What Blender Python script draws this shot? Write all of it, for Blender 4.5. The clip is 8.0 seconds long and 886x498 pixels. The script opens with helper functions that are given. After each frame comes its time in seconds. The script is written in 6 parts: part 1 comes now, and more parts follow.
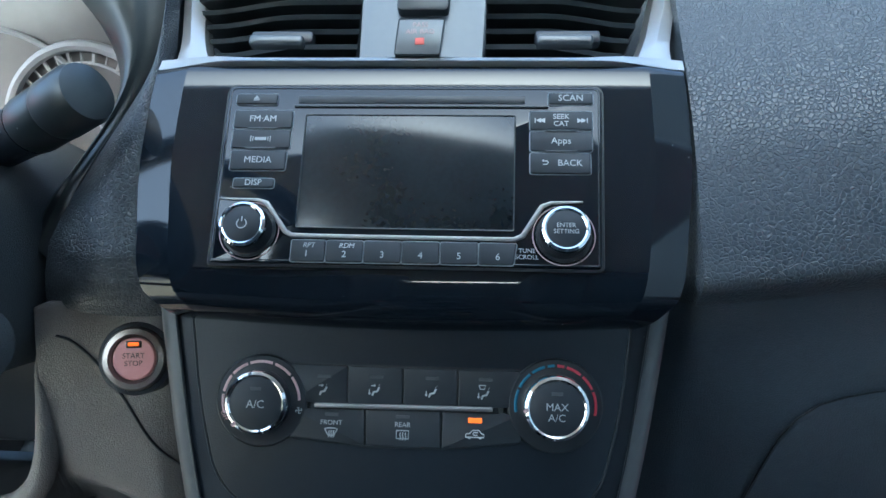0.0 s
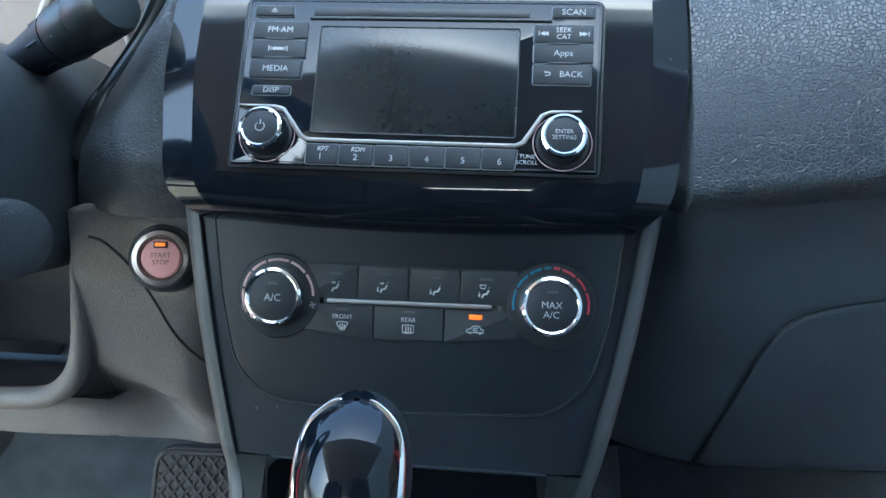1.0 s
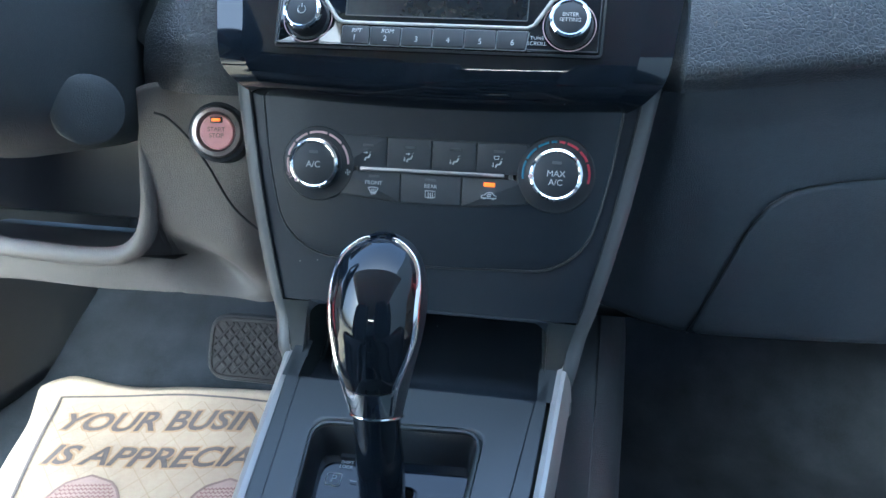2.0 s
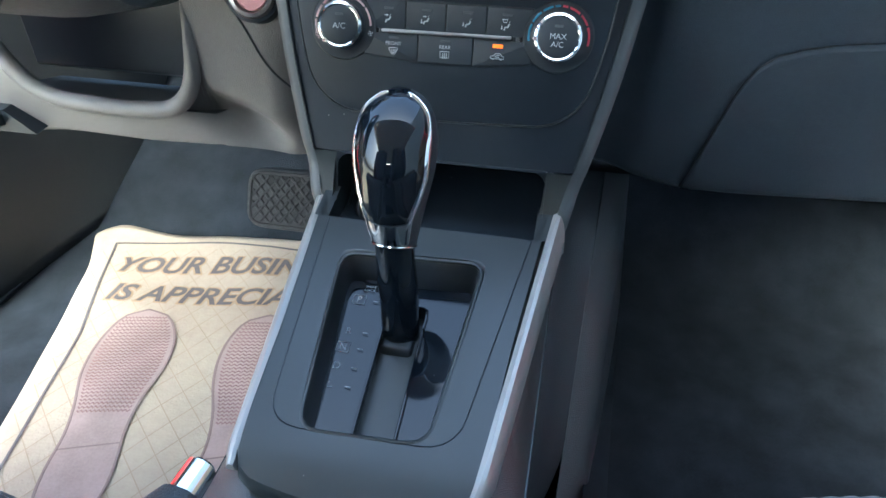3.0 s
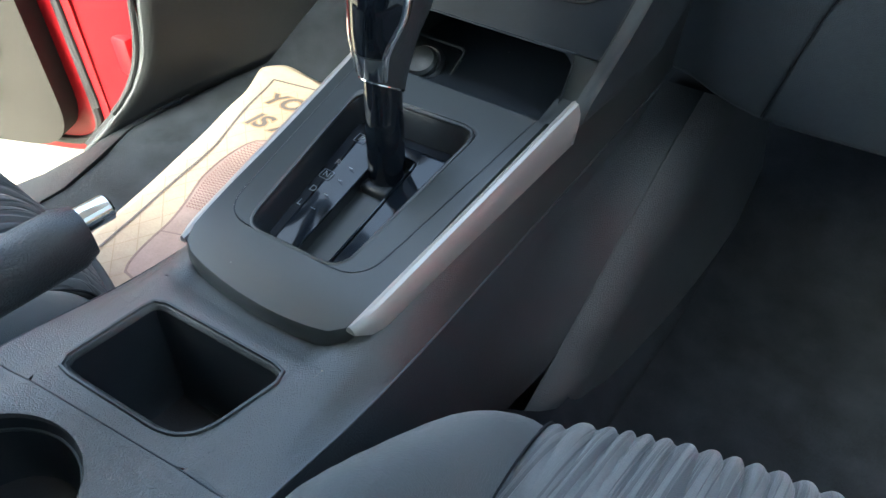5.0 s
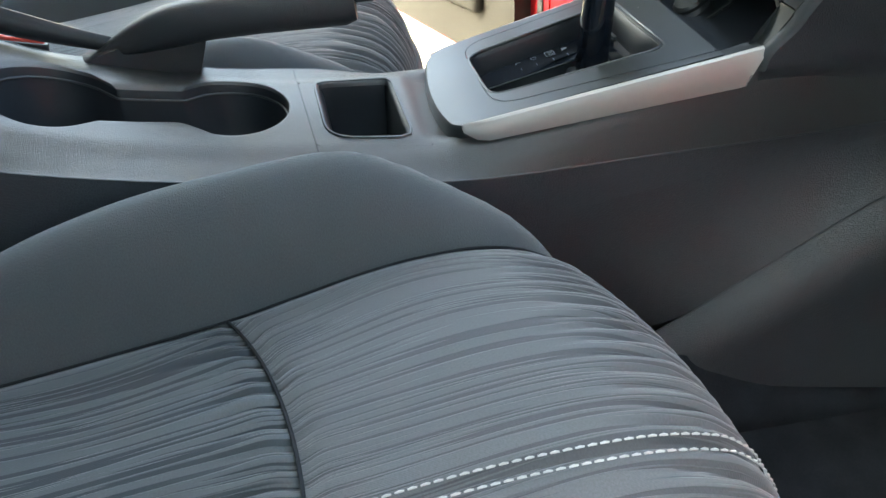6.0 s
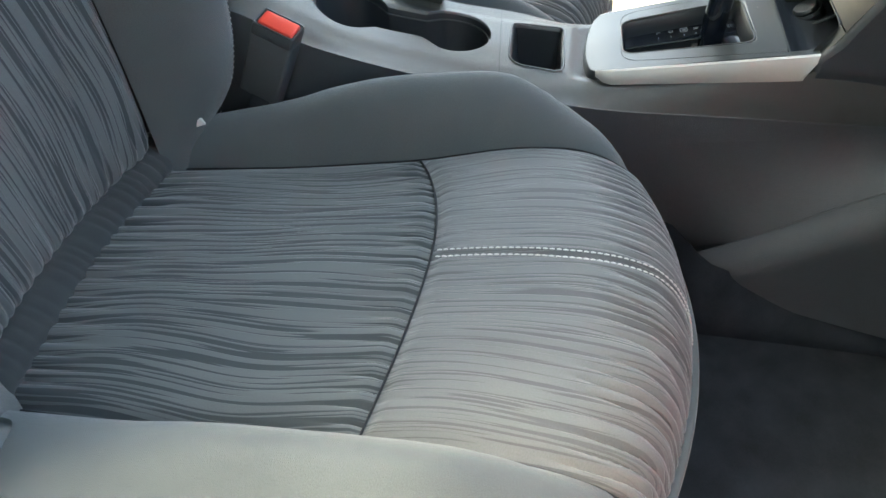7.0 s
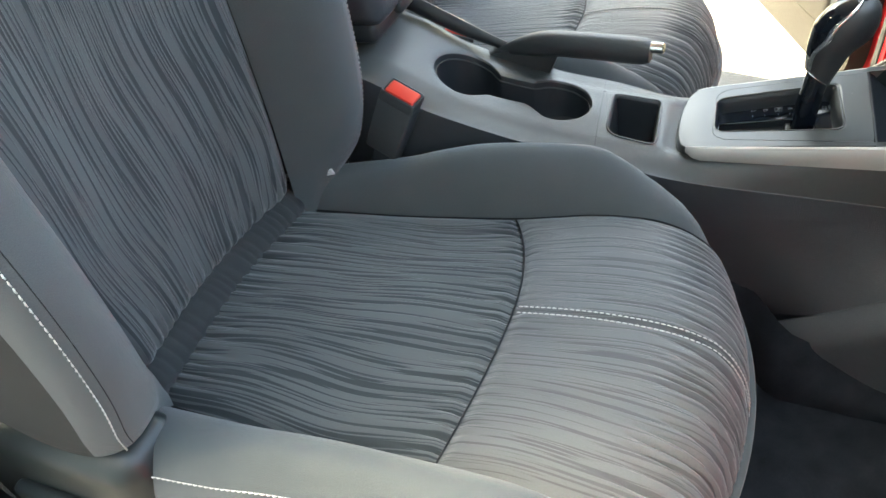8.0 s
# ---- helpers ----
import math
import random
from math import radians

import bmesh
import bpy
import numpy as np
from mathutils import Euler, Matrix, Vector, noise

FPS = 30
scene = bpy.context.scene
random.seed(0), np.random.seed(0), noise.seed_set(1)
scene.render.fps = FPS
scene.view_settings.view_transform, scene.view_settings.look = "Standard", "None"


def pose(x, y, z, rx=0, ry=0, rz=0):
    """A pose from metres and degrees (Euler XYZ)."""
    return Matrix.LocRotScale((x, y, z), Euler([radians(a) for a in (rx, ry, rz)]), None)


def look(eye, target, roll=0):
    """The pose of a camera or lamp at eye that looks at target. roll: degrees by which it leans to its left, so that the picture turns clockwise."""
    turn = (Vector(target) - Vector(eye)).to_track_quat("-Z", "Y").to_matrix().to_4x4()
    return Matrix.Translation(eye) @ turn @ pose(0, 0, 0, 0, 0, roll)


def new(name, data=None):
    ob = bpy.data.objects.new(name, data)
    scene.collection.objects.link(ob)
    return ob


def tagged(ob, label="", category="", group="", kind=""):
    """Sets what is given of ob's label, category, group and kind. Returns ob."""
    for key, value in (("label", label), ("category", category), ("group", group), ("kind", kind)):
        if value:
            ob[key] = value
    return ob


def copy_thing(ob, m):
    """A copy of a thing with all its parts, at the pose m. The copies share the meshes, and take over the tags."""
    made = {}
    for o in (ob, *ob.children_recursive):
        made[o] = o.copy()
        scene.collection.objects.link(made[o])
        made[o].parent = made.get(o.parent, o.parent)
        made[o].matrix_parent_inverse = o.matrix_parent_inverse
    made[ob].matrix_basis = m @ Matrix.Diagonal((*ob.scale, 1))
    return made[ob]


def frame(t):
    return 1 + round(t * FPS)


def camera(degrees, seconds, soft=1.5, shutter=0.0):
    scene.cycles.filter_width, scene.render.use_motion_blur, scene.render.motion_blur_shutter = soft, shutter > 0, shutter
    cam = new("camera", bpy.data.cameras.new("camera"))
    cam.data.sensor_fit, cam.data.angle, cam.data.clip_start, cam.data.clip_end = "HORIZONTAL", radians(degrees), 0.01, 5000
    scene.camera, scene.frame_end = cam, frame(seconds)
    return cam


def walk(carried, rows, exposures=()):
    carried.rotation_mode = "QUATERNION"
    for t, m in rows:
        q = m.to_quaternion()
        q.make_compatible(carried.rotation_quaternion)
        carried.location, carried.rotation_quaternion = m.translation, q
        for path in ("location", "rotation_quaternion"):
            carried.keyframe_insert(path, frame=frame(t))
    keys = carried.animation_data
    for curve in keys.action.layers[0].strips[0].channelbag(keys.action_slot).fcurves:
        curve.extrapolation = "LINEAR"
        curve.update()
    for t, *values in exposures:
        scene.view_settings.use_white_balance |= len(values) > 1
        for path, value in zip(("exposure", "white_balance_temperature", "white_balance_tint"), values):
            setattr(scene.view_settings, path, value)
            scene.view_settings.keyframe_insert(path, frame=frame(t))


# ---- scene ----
cam = camera(64.2, 8.0)
PATH = [
    (0, (0.043, -0.329, 0.657), (-0.089, 1.583, 0.087), -0.1),
    (0.5, (0.049, -0.343, 0.647), (-0.096, 1.551, 0.021), 0.3),
    (1, (0.053, -0.359, 0.64), (-0.128, 1.507, -0.057), 0.5),
    (1.5, (0.06, -0.384, 0.637), (-0.172, 1.442, -0.147), 0.6),
    (2, (0.074, -0.421, 0.635), (-0.206, 1.338, -0.275), 0.3),
    (2.2, (0.082, -0.437, 0.633), (-0.219, 1.289, -0.332), 0.0),
    (3.3, (0.098, -0.501, 0.663), (-0.228, 1.008, -0.608), -0.5),
    (3.5, (0.099, -0.519, 0.662), (-0.258, 0.978, -0.615), -2.4),
    (4, (0.096, -0.537, 0.673), (-0.287, 0.912, -0.651), -4.4),
    (4.2, (0.105, -0.531, 0.672), (-0.32, 0.92, -0.636), -4.8),
    (5.3, (0.336, -0.417, 0.599), (-0.705, 0.583, -0.786), 0.8),
    (5.5, (0.392, -0.399, 0.585), (-0.839, 0.425, -0.758), -0.5),
    (5.8, (0.471, -0.356, 0.581), (-0.99, 0.094, -0.709), -3.6),
    (6, (0.532, -0.352, 0.586), (-0.991, -0.133, -0.691), -4.2),
    (6.2, (0.602, -0.339, 0.592), (-0.941, -0.343, -0.68), -5.0),
    (6.5, (0.694, -0.307, 0.617), (-0.808, -0.507, -0.688), -4.4),
    (7, (0.792, -0.277, 0.745), (-0.588, -0.625, -0.66), -5.3),
    (7.5, (0.819, -0.256, 0.864), (-0.54, -0.708, -0.531), -7.7),
    (8, (0.825, -0.233, 0.837), (-0.502, -0.898, -0.502), -9.4),
]
walk(
    cam,
    [(t, look(eye, target, roll)) for t, eye, target, roll in PATH],
    [(0.0, 3.42, 5080, -11), (1.0, 3.72, 5050, -10), (2.0, 4.0, 5000, -8), (3.5, 4.0, 5600, -8), (4.0, 4.0, 5680, -8), (5.5, 4.25, 6500, -9), (6.5, 4.48, 7250, -8), (7.5, 4.58, 7400, -8), (8.0, 4.55, 7500, -7)],
)

# ---- light ----
SUN_ELEV, SUN_ROT = radians(42), radians(180)
world = bpy.data.worlds.new("sky")
scene.world = world
world.use_nodes = True
wn = world.node_tree.nodes
wbg = wn["Background"]
wsky = wn.new("ShaderNodeTexSky")
wsky.sky_type = "NISHITA"
wsky.sun_disc = False
wsky.sun_elevation, wsky.sun_rotation = SUN_ELEV, SUN_ROT
wsky.air_density, wsky.dust_density, wsky.ozone_density = 0.6, 7.0, 0.2
world.node_tree.links.new(wsky.outputs[0], wbg.inputs[0])
wbg.inputs[1].default_value = 0.15
sun_data = bpy.data.lights.new("sun", "SUN")
sun_data.energy, sun_data.angle, sun_data.color = 0.6, radians(18), (1.0, 0.95, 0.87)
sun = new("sun", sun_data)
sun_dir = Vector((math.sin(SUN_ROT) * math.cos(SUN_ELEV), math.cos(SUN_ROT) * math.cos(SUN_ELEV), math.sin(SUN_ELEV)))
sun.matrix_world = look(sun_dir * 20, (0, 0, 0))


# ---- building helpers ----
PLACE = {}


def thing(name, loc=(0, 0, 0), label="", category="", group="", kind="", turn=None):
    """An Empty that holds the parts of one thing; loc is its base."""
    ob = new(name)
    ob.empty_display_size = 0.02
    m = Matrix.Translation(loc) if turn is None else turn
    ob.matrix_world = m
    PLACE[ob] = m
    return tagged(ob, label, category, group, kind)


def part(name, bm, material, parent=None, label="", local=False, sharp=38, out=None):
    """Links a bmesh as one mesh object; its points are in the world unless local. out: the way that an open sheet faces."""
    bmesh.ops.recalc_face_normals(bm, faces=bm.faces)
    if out is not None:
        bm.normal_update()
        if sum((f.normal * f.calc_area() for f in bm.faces), Vector()).dot(Vector(out)) < 0:
            bmesh.ops.reverse_faces(bm, faces=bm.faces)
    m = PLACE.get(parent, Matrix.Identity(4))
    if not local:
        bm.transform(m.inverted())
    me = bpy.data.meshes.new(name)
    bm.to_mesh(me)
    bm.free()
    me.polygons.foreach_set("use_smooth", [True] * len(me.polygons))
    me.set_sharp_from_angle(angle=radians(sharp))
    me.materials.append(material)
    ob = new(name, me)
    if parent is not None:
        ob.parent = parent
    PLACE[ob] = m
    return tagged(ob, label)


def solid(ob, t, offset=-1.0):
    """Gives a sheet its thickness."""
    mod = ob.modifiers.new("thickness", "SOLIDIFY")
    mod.thickness, mod.offset = t, offset
    return ob


def sheet(f, nu, nv, uvf=None, wrap=False):
    """A grid over f(u, v); uvf gives each point's place on the cloth in metres."""
    bm = bmesh.new()
    layer = bm.loops.layers.uv.new("UVMap")
    n = nu if wrap else nu + 1
    rows = [[bm.verts.new(f(i / nu, j / nv)) for i in range(n)] for j in range(nv + 1)]
    for j in range(nv):
        for i in range(nu):
            a = ((i, j), (i + 1, j), (i + 1, j + 1), (i, j + 1))
            face = bm.faces.new([rows[q][p % n] for p, q in a])
            if uvf:
                for loop, (p, q) in zip(face.loops, a):
                    loop[layer].uv = uvf(p / nu, q / nv)
    return bm


def cos_step(u):
    return 0.5 - 0.5 * math.cos(math.pi * u)


def lerp(a, b, t):
    return a + (b - a) * t


def smooth(a, b, x):
    t = min(1, max(0, (x - a) / (b - a)))
    return t * t * (3 - 2 * t)


def table(pairs):
    """A smooth curve through (x, y) pairs."""
    xs, ys = [p[0] for p in pairs], [p[1] for p in pairs]

    def at(x):
        if x <= xs[0]:
            return ys[0]
        if x >= xs[-1]:
            return ys[-1]
        k = max(i for i in range(len(xs)) if xs[i] <= x)
        k = min(k, len(xs) - 2)

        def slope(i):
            if i == 0:
                return (ys[1] - ys[0]) / (xs[1] - xs[0])
            if i == len(xs) - 1:
                return (ys[-1] - ys[-2]) / (xs[-1] - xs[-2])
            return (ys[i + 1] - ys[i - 1]) / (xs[i + 1] - xs[i - 1])

        h = xs[k + 1] - xs[k]
        t = (x - xs[k]) / h
        return (
            (2 * t**3 - 3 * t**2 + 1) * ys[k] + (t**3 - 2 * t**2 + t) * h * slope(k)
            + (-2 * t**3 + 3 * t**2) * ys[k + 1] + (t**3 - t**2) * h * slope(k + 1)
        )

    return at


def spline(points, n):
    """n + 1 points along a smooth curve through the given ones."""
    pts = [Vector(p) for p in points]
    lens = [0]
    for a, b in zip(pts, pts[1:]):
        lens.append(lens[-1] + (b - a).length)
    curves = [table([(s, p[k]) for s, p in zip(lens, pts)]) for k in range(len(pts[0]))]
    return [Vector([c(lens[-1] * i / n) for c in curves]) for i in range(n + 1)]


def tube(points, radius, seg=10, flat=1.0, up=(0, 0, 1), caps=True):
    """A round bar along points; radius may be a list; flat squashes it along up."""
    bm = bmesh.new()
    pts = [Vector(p) for p in points]
    rads = radius if isinstance(radius, (list, tuple)) else [radius] * len(pts)
    rings = []
    for i, p in enumerate(pts):
        t = (pts[min(i + 1, len(pts) - 1)] - pts[max(i - 1, 0)]).normalized()
        side = t.cross(Vector(up))
        if side.length < 1e-4:
            side = t.cross(Vector((0, 1, 0)))
        side.normalize()
        top = side.cross(t)
        rings.append([bm.verts.new(p + rads[i] * (math.cos(a) * side + flat * math.sin(a) * top)) for a in (2 * math.pi * k / seg for k in range(seg))])
    for a, b in zip(rings, rings[1:]):
        for k in range(seg):
            bm.faces.new((a[k], a[(k + 1) % seg], b[(k + 1) % seg], b[k]))
    if caps:
        bm.faces.new(rings[0])
        bm.faces.new(rings[-1])
    return bm


def loft(sections, caps=True):
    """Joins closed loops of equally many points."""
    bm = bmesh.new()
    rings = [[bm.verts.new(p) for p in s] for s in sections]
    n = len(rings[0])
    for a, b in zip(rings, rings[1:]):
        for k in range(n):
            bm.faces.new((a[k], a[(k + 1) % n], b[(k + 1) % n], b[k]))
    if caps:
        bm.faces.new(rings[0])
        bm.faces.new(rings[-1])
    return bm


def lathe(profile, seg=40, m=None):
    """Turns (radius, height) pairs about z."""
    bm = loft([[(r * math.cos(2 * math.pi * k / seg), r * math.sin(2 * math.pi * k / seg), h) for k in range(seg)] for r, h in profile])
    if m is not None:
        bm.transform(m)
    return bm


def rbox(size, centre, r=0.002, seg=2, turn=None):
    """A block with rounded edges."""
    bm = bmesh.new()
    bmesh.ops.create_cube(bm, size=1)
    bm.transform(Matrix.Diagonal((*size, 1)))
    bmesh.ops.bevel(bm, geom=bm.edges[:], offset=min(r, 0.49 * min(size)), segments=seg, profile=0.5, affect="EDGES")
    if turn is not None:
        bm.transform(turn)
    bm.transform(Matrix.Translation(centre))
    return bm


def round_poly(points, r, seg=5):
    """A flat outline with rounded corners; r may be a list."""
    out, n = [], len(points)
    for i in range(n):
        p, a, b = Vector(points[i][:2]), Vector(points[i - 1][:2]), Vector(points[(i + 1) % n][:2])
        rad = r[i] if isinstance(r, (list, tuple)) else r
        da, db = (a - p), (b - p)
        d = min(rad, 0.49 * da.length, 0.49 * db.length)
        if d < 1e-6:
            out.append(p)
            continue
        s, e = p + da.normalized() * d, p + db.normalized() * d
        for k in range(seg + 1):
            t = k / seg
            out.append((1 - t) ** 2 * s + 2 * t * (1 - t) * p + t * t * e)
    return out


def inset(loop, d):
    """An outline moved inwards by d."""
    n = len(loop)
    area = sum(loop[i - 1][0] * loop[i][1] - loop[i][0] * loop[i - 1][1] for i in range(n))
    sgn = 1 if area > 0 else -1
    out = []
    for i in range(n):
        t = (Vector(loop[(i + 1) % n]) - Vector(loop[i - 1])).normalized()
        out.append(Vector(loop[i]) + sgn * d * Vector((-t.y, t.x)))
    return out


def plate(loop, z0, z1, bevel=0.0005, m=None):
    """A flat piece with the given outline from z0 up to z1, its front edge rounded."""
    secs = [(loop, z0), (loop, z1 - bevel), (inset(loop, bevel * 0.35), z1 - bevel * 0.3), (inset(loop, bevel), z1)]
    bm = loft([[(p[0], p[1], z) for p in lp] for lp, z in secs])
    if m is not None:
        bm.transform(m)
    return bm


def resample(loop, n):
    """n points evenly along a closed outline."""
    pts = [Vector(p) for p in loop]
    lens = [0]
    for a, b in zip(pts, pts[1:] + pts[:1]):
        lens.append(lens[-1] + (b - a).length)
    pts.append(pts[0])
    out, k = [], 0
    for i in range(n):
        s = lens[-1] * i / n
        while lens[k + 1] < s:
            k += 1
        out.append(pts[k].lerp(pts[k + 1], (s - lens[k]) / max(1e-9, lens[k + 1] - lens[k])))
    return out


def about(loop, n, c):
    """n points of an outline at even angles about c, so that two outlines pair up."""
    fine = resample(loop, n * 12)
    ang = [(math.atan2(p[1] - c[1], p[0] - c[0]), p) for p in fine]
    out = []
    for i in range(n):
        a = -math.pi + 2 * math.pi * (i + 0.5) / n
        out.append(min(ang, key=lambda q: abs(math.atan2(math.sin(q[0] - a), math.cos(q[0] - a))))[1])
    return out


def ring_sheet(outer, inner, nr, lift, m=None):
    """The surface between two paired outlines; lift(x, y, t) gives its height, t from 0 outside to 1 inside."""
    bm = bmesh.new()
    n = len(outer)
    rows = []
    for j in range(nr + 1):
        t = j / nr
        row = []
        for o, i in zip(outer, inner):
            p = Vector(o[:2]).lerp(Vector(i[:2]), t)
            row.append(bm.verts.new((p.x, p.y, lift(p.x, p.y, t))))
        rows.append(row)
    for a, b in zip(rows, rows[1:]):
        for k in range(n):
            bm.faces.new((a[k], a[(k + 1) % n], b[(k + 1) % n], b[k]))
    if m is not None:
        bm.transform(m)
    return bm


def merged(*bms):
    """One bmesh out of several pieces of the same part."""
    out = bmesh.new()
    for b in bms:
        me = bpy.data.meshes.new("tmp")
        b.to_mesh(me)
        b.free()
        out.from_mesh(me)
        bpy.data.meshes.remove(me)
    return out


def lettering(body, size, material, parent, m, name="lettering", bold=0.0, slant=0.0, spacing=1.0):
    """Raised print with the built-in font, centred at m's origin in the parent's own frame."""
    cu = bpy.data.curves.new("print", "FONT")
    cu.body, cu.size, cu.align_x, cu.align_y, cu.extrude, cu.offset, cu.shear = body, size, "CENTER", "CENTER", 0.00006, bold, slant
    cu.space_character = spacing
    cu.resolution_u = 3
    tmp = bpy.data.objects.new("print", cu)
    scene.collection.objects.link(tmp)
    me = bpy.data.meshes.new_from_object(tmp.evaluated_get(bpy.context.evaluated_depsgraph_get()))
    bpy.data.objects.remove(tmp)
    me.transform(m)
    me.name = name
    me.materials.clear()
    me.materials.append(material)
    ob = new(name, me)
    ob.parent = parent
    PLACE[ob] = PLACE[parent]
    return ob


def at(x, y, z=0.0, rz=0.0):
    return Matrix.Translation((x, y, z)) @ Matrix.Rotation(radians(rz), 4, "Z")


# ---- materials ----
def stuff(name, col, rough=0.5, metal=0.0, var=0.2, vscale=40, grain=None, coat=0.0, spec=0.5, rvar=0.1, tint=None, sheen=0.0, dust=0.0):
    """Colour with stains at two scales, uneven gloss and a fine relief: grain is (kind, scale, depth)."""
    m = bpy.data.materials.new(name)
    m.use_nodes = True
    nt = m.node_tree
    n, l = nt.nodes, nt.links
    b = n["Principled BSDF"]
    co = n.new("ShaderNodeTexCoord")
    big, fine = n.new("ShaderNodeTexNoise"), n.new("ShaderNodeTexNoise")
    big.inputs["Scale"].default_value, big.inputs["Detail"].default_value = vscale * 0.25, 4
    fine.inputs["Scale"].default_value, fine.inputs["Detail"].default_value = vscale * 6, 3
    for t in (big, fine):
        l.new(co.outputs["Object"], t.inputs["Vector"])
    add = n.new("ShaderNodeMath")
    add.operation = "MULTIPLY_ADD"
    add.inputs[1].default_value = 0.35
    l.new(fine.outputs[0], add.inputs[0])
    l.new(big.outputs[0], add.inputs[2])
    ramp = n.new("ShaderNodeMapRange")
    ramp.inputs["From Min"].default_value, ramp.inputs["From Max"].default_value = 0.4, 0.95
    l.new(add.outputs[0], ramp.inputs["Value"])
    mix = n.new("ShaderNodeMix")
    mix.data_type = "RGBA"
    dark = [c * (1 - var) for c in col]
    light = [min(1, c * (1 + var)) for c in (tint or col)]
    mix.inputs["A"].default_value, mix.inputs["B"].default_value = (*dark, 1), (*light, 1)
    l.new(ramp.outputs[0], mix.inputs["Factor"])
    colour = mix.outputs["Result"]
    if dust:
        # a few pale specks, one in four cells
        vo = n.new("ShaderNodeTexVoronoi")
        vo.inputs["Scale"].default_value = dust
        l.new(co.outputs["Object"], vo.inputs["Vector"])
        dot = n.new("ShaderNodeMapRange")
        dot.inputs["From Min"].default_value, dot.inputs["From Max"].default_value = 0.055, 0.03
        l.new(vo.outputs["Distance"], dot.inputs["Value"])
        pick = n.new("ShaderNodeMath")
        pick.operation, pick.inputs[1].default_value = "GREATER_THAN", 0.72
        sepc = n.new("ShaderNodeSeparateColor")
        l.new(vo.outputs["Color"], sepc.inputs[0])
        l.new(sepc.outputs[0], pick.inputs[0])
        both = n.new("ShaderNodeMath")
        both.operation = "MULTIPLY"
        l.new(dot.outputs[0], both.inputs[0])
        l.new(pick.outputs[0], both.inputs[1])
        speck = n.new("ShaderNodeMix")
        speck.data_type = "RGBA"
        l.new(both.outputs[0], speck.inputs["Factor"])
        l.new(colour, speck.inputs["A"])
        speck.inputs["B"].default_value = (0.22, 0.22, 0.21, 1)
        colour = speck.outputs["Result"]
    l.new(colour, b.inputs["Base Color"])
    rr = n.new("ShaderNodeMapRange")
    rr.inputs["To Min"].default_value, rr.inputs["To Max"].default_value = max(0.02, rough - rvar), min(1, rough + rvar)
    l.new(big.outputs[0], rr.inputs["Value"])
    l.new(rr.outputs[0], b.inputs["Roughness"])
    b.inputs["Metallic"].default_value = metal
    b.inputs["Coat Weight"].default_value, b.inputs["Coat Roughness"].default_value = coat, 0.04
    b.inputs["Specular IOR Level"].default_value = spec
    b.inputs["Sheen Weight"].default_value = sheen
    if grain:
        kind, scale, depth = grain
        if kind == "leather":
            tx = n.new("ShaderNodeTexVoronoi")
            tx.feature = "DISTANCE_TO_EDGE"
            tx.inputs["Scale"].default_value = scale
            cell = n.new("ShaderNodeMapRange")
            cell.interpolation_type = "SMOOTHSTEP"
            cell.inputs["From Max"].default_value = 0.17
            l.new(tx.outputs["Distance"], cell.inputs["Value"])
            out = cell.outputs[0]
        else:
            tx = n.new("ShaderNodeTexNoise")
            tx.inputs["Scale"].default_value, tx.inputs["Detail"].default_value = scale, 2
            out = tx.outputs[0]
        l.new(co.outputs["Object"], tx.inputs["Vector"])
        bump = n.new("ShaderNodeBump")
        bump.inputs["Strength"].default_value, bump.inputs["Distance"].default_value = 1.0, depth
        l.new(out, bump.inputs["Height"])
        l.new(bump.outputs[0], b.inputs["Normal"])
    return m


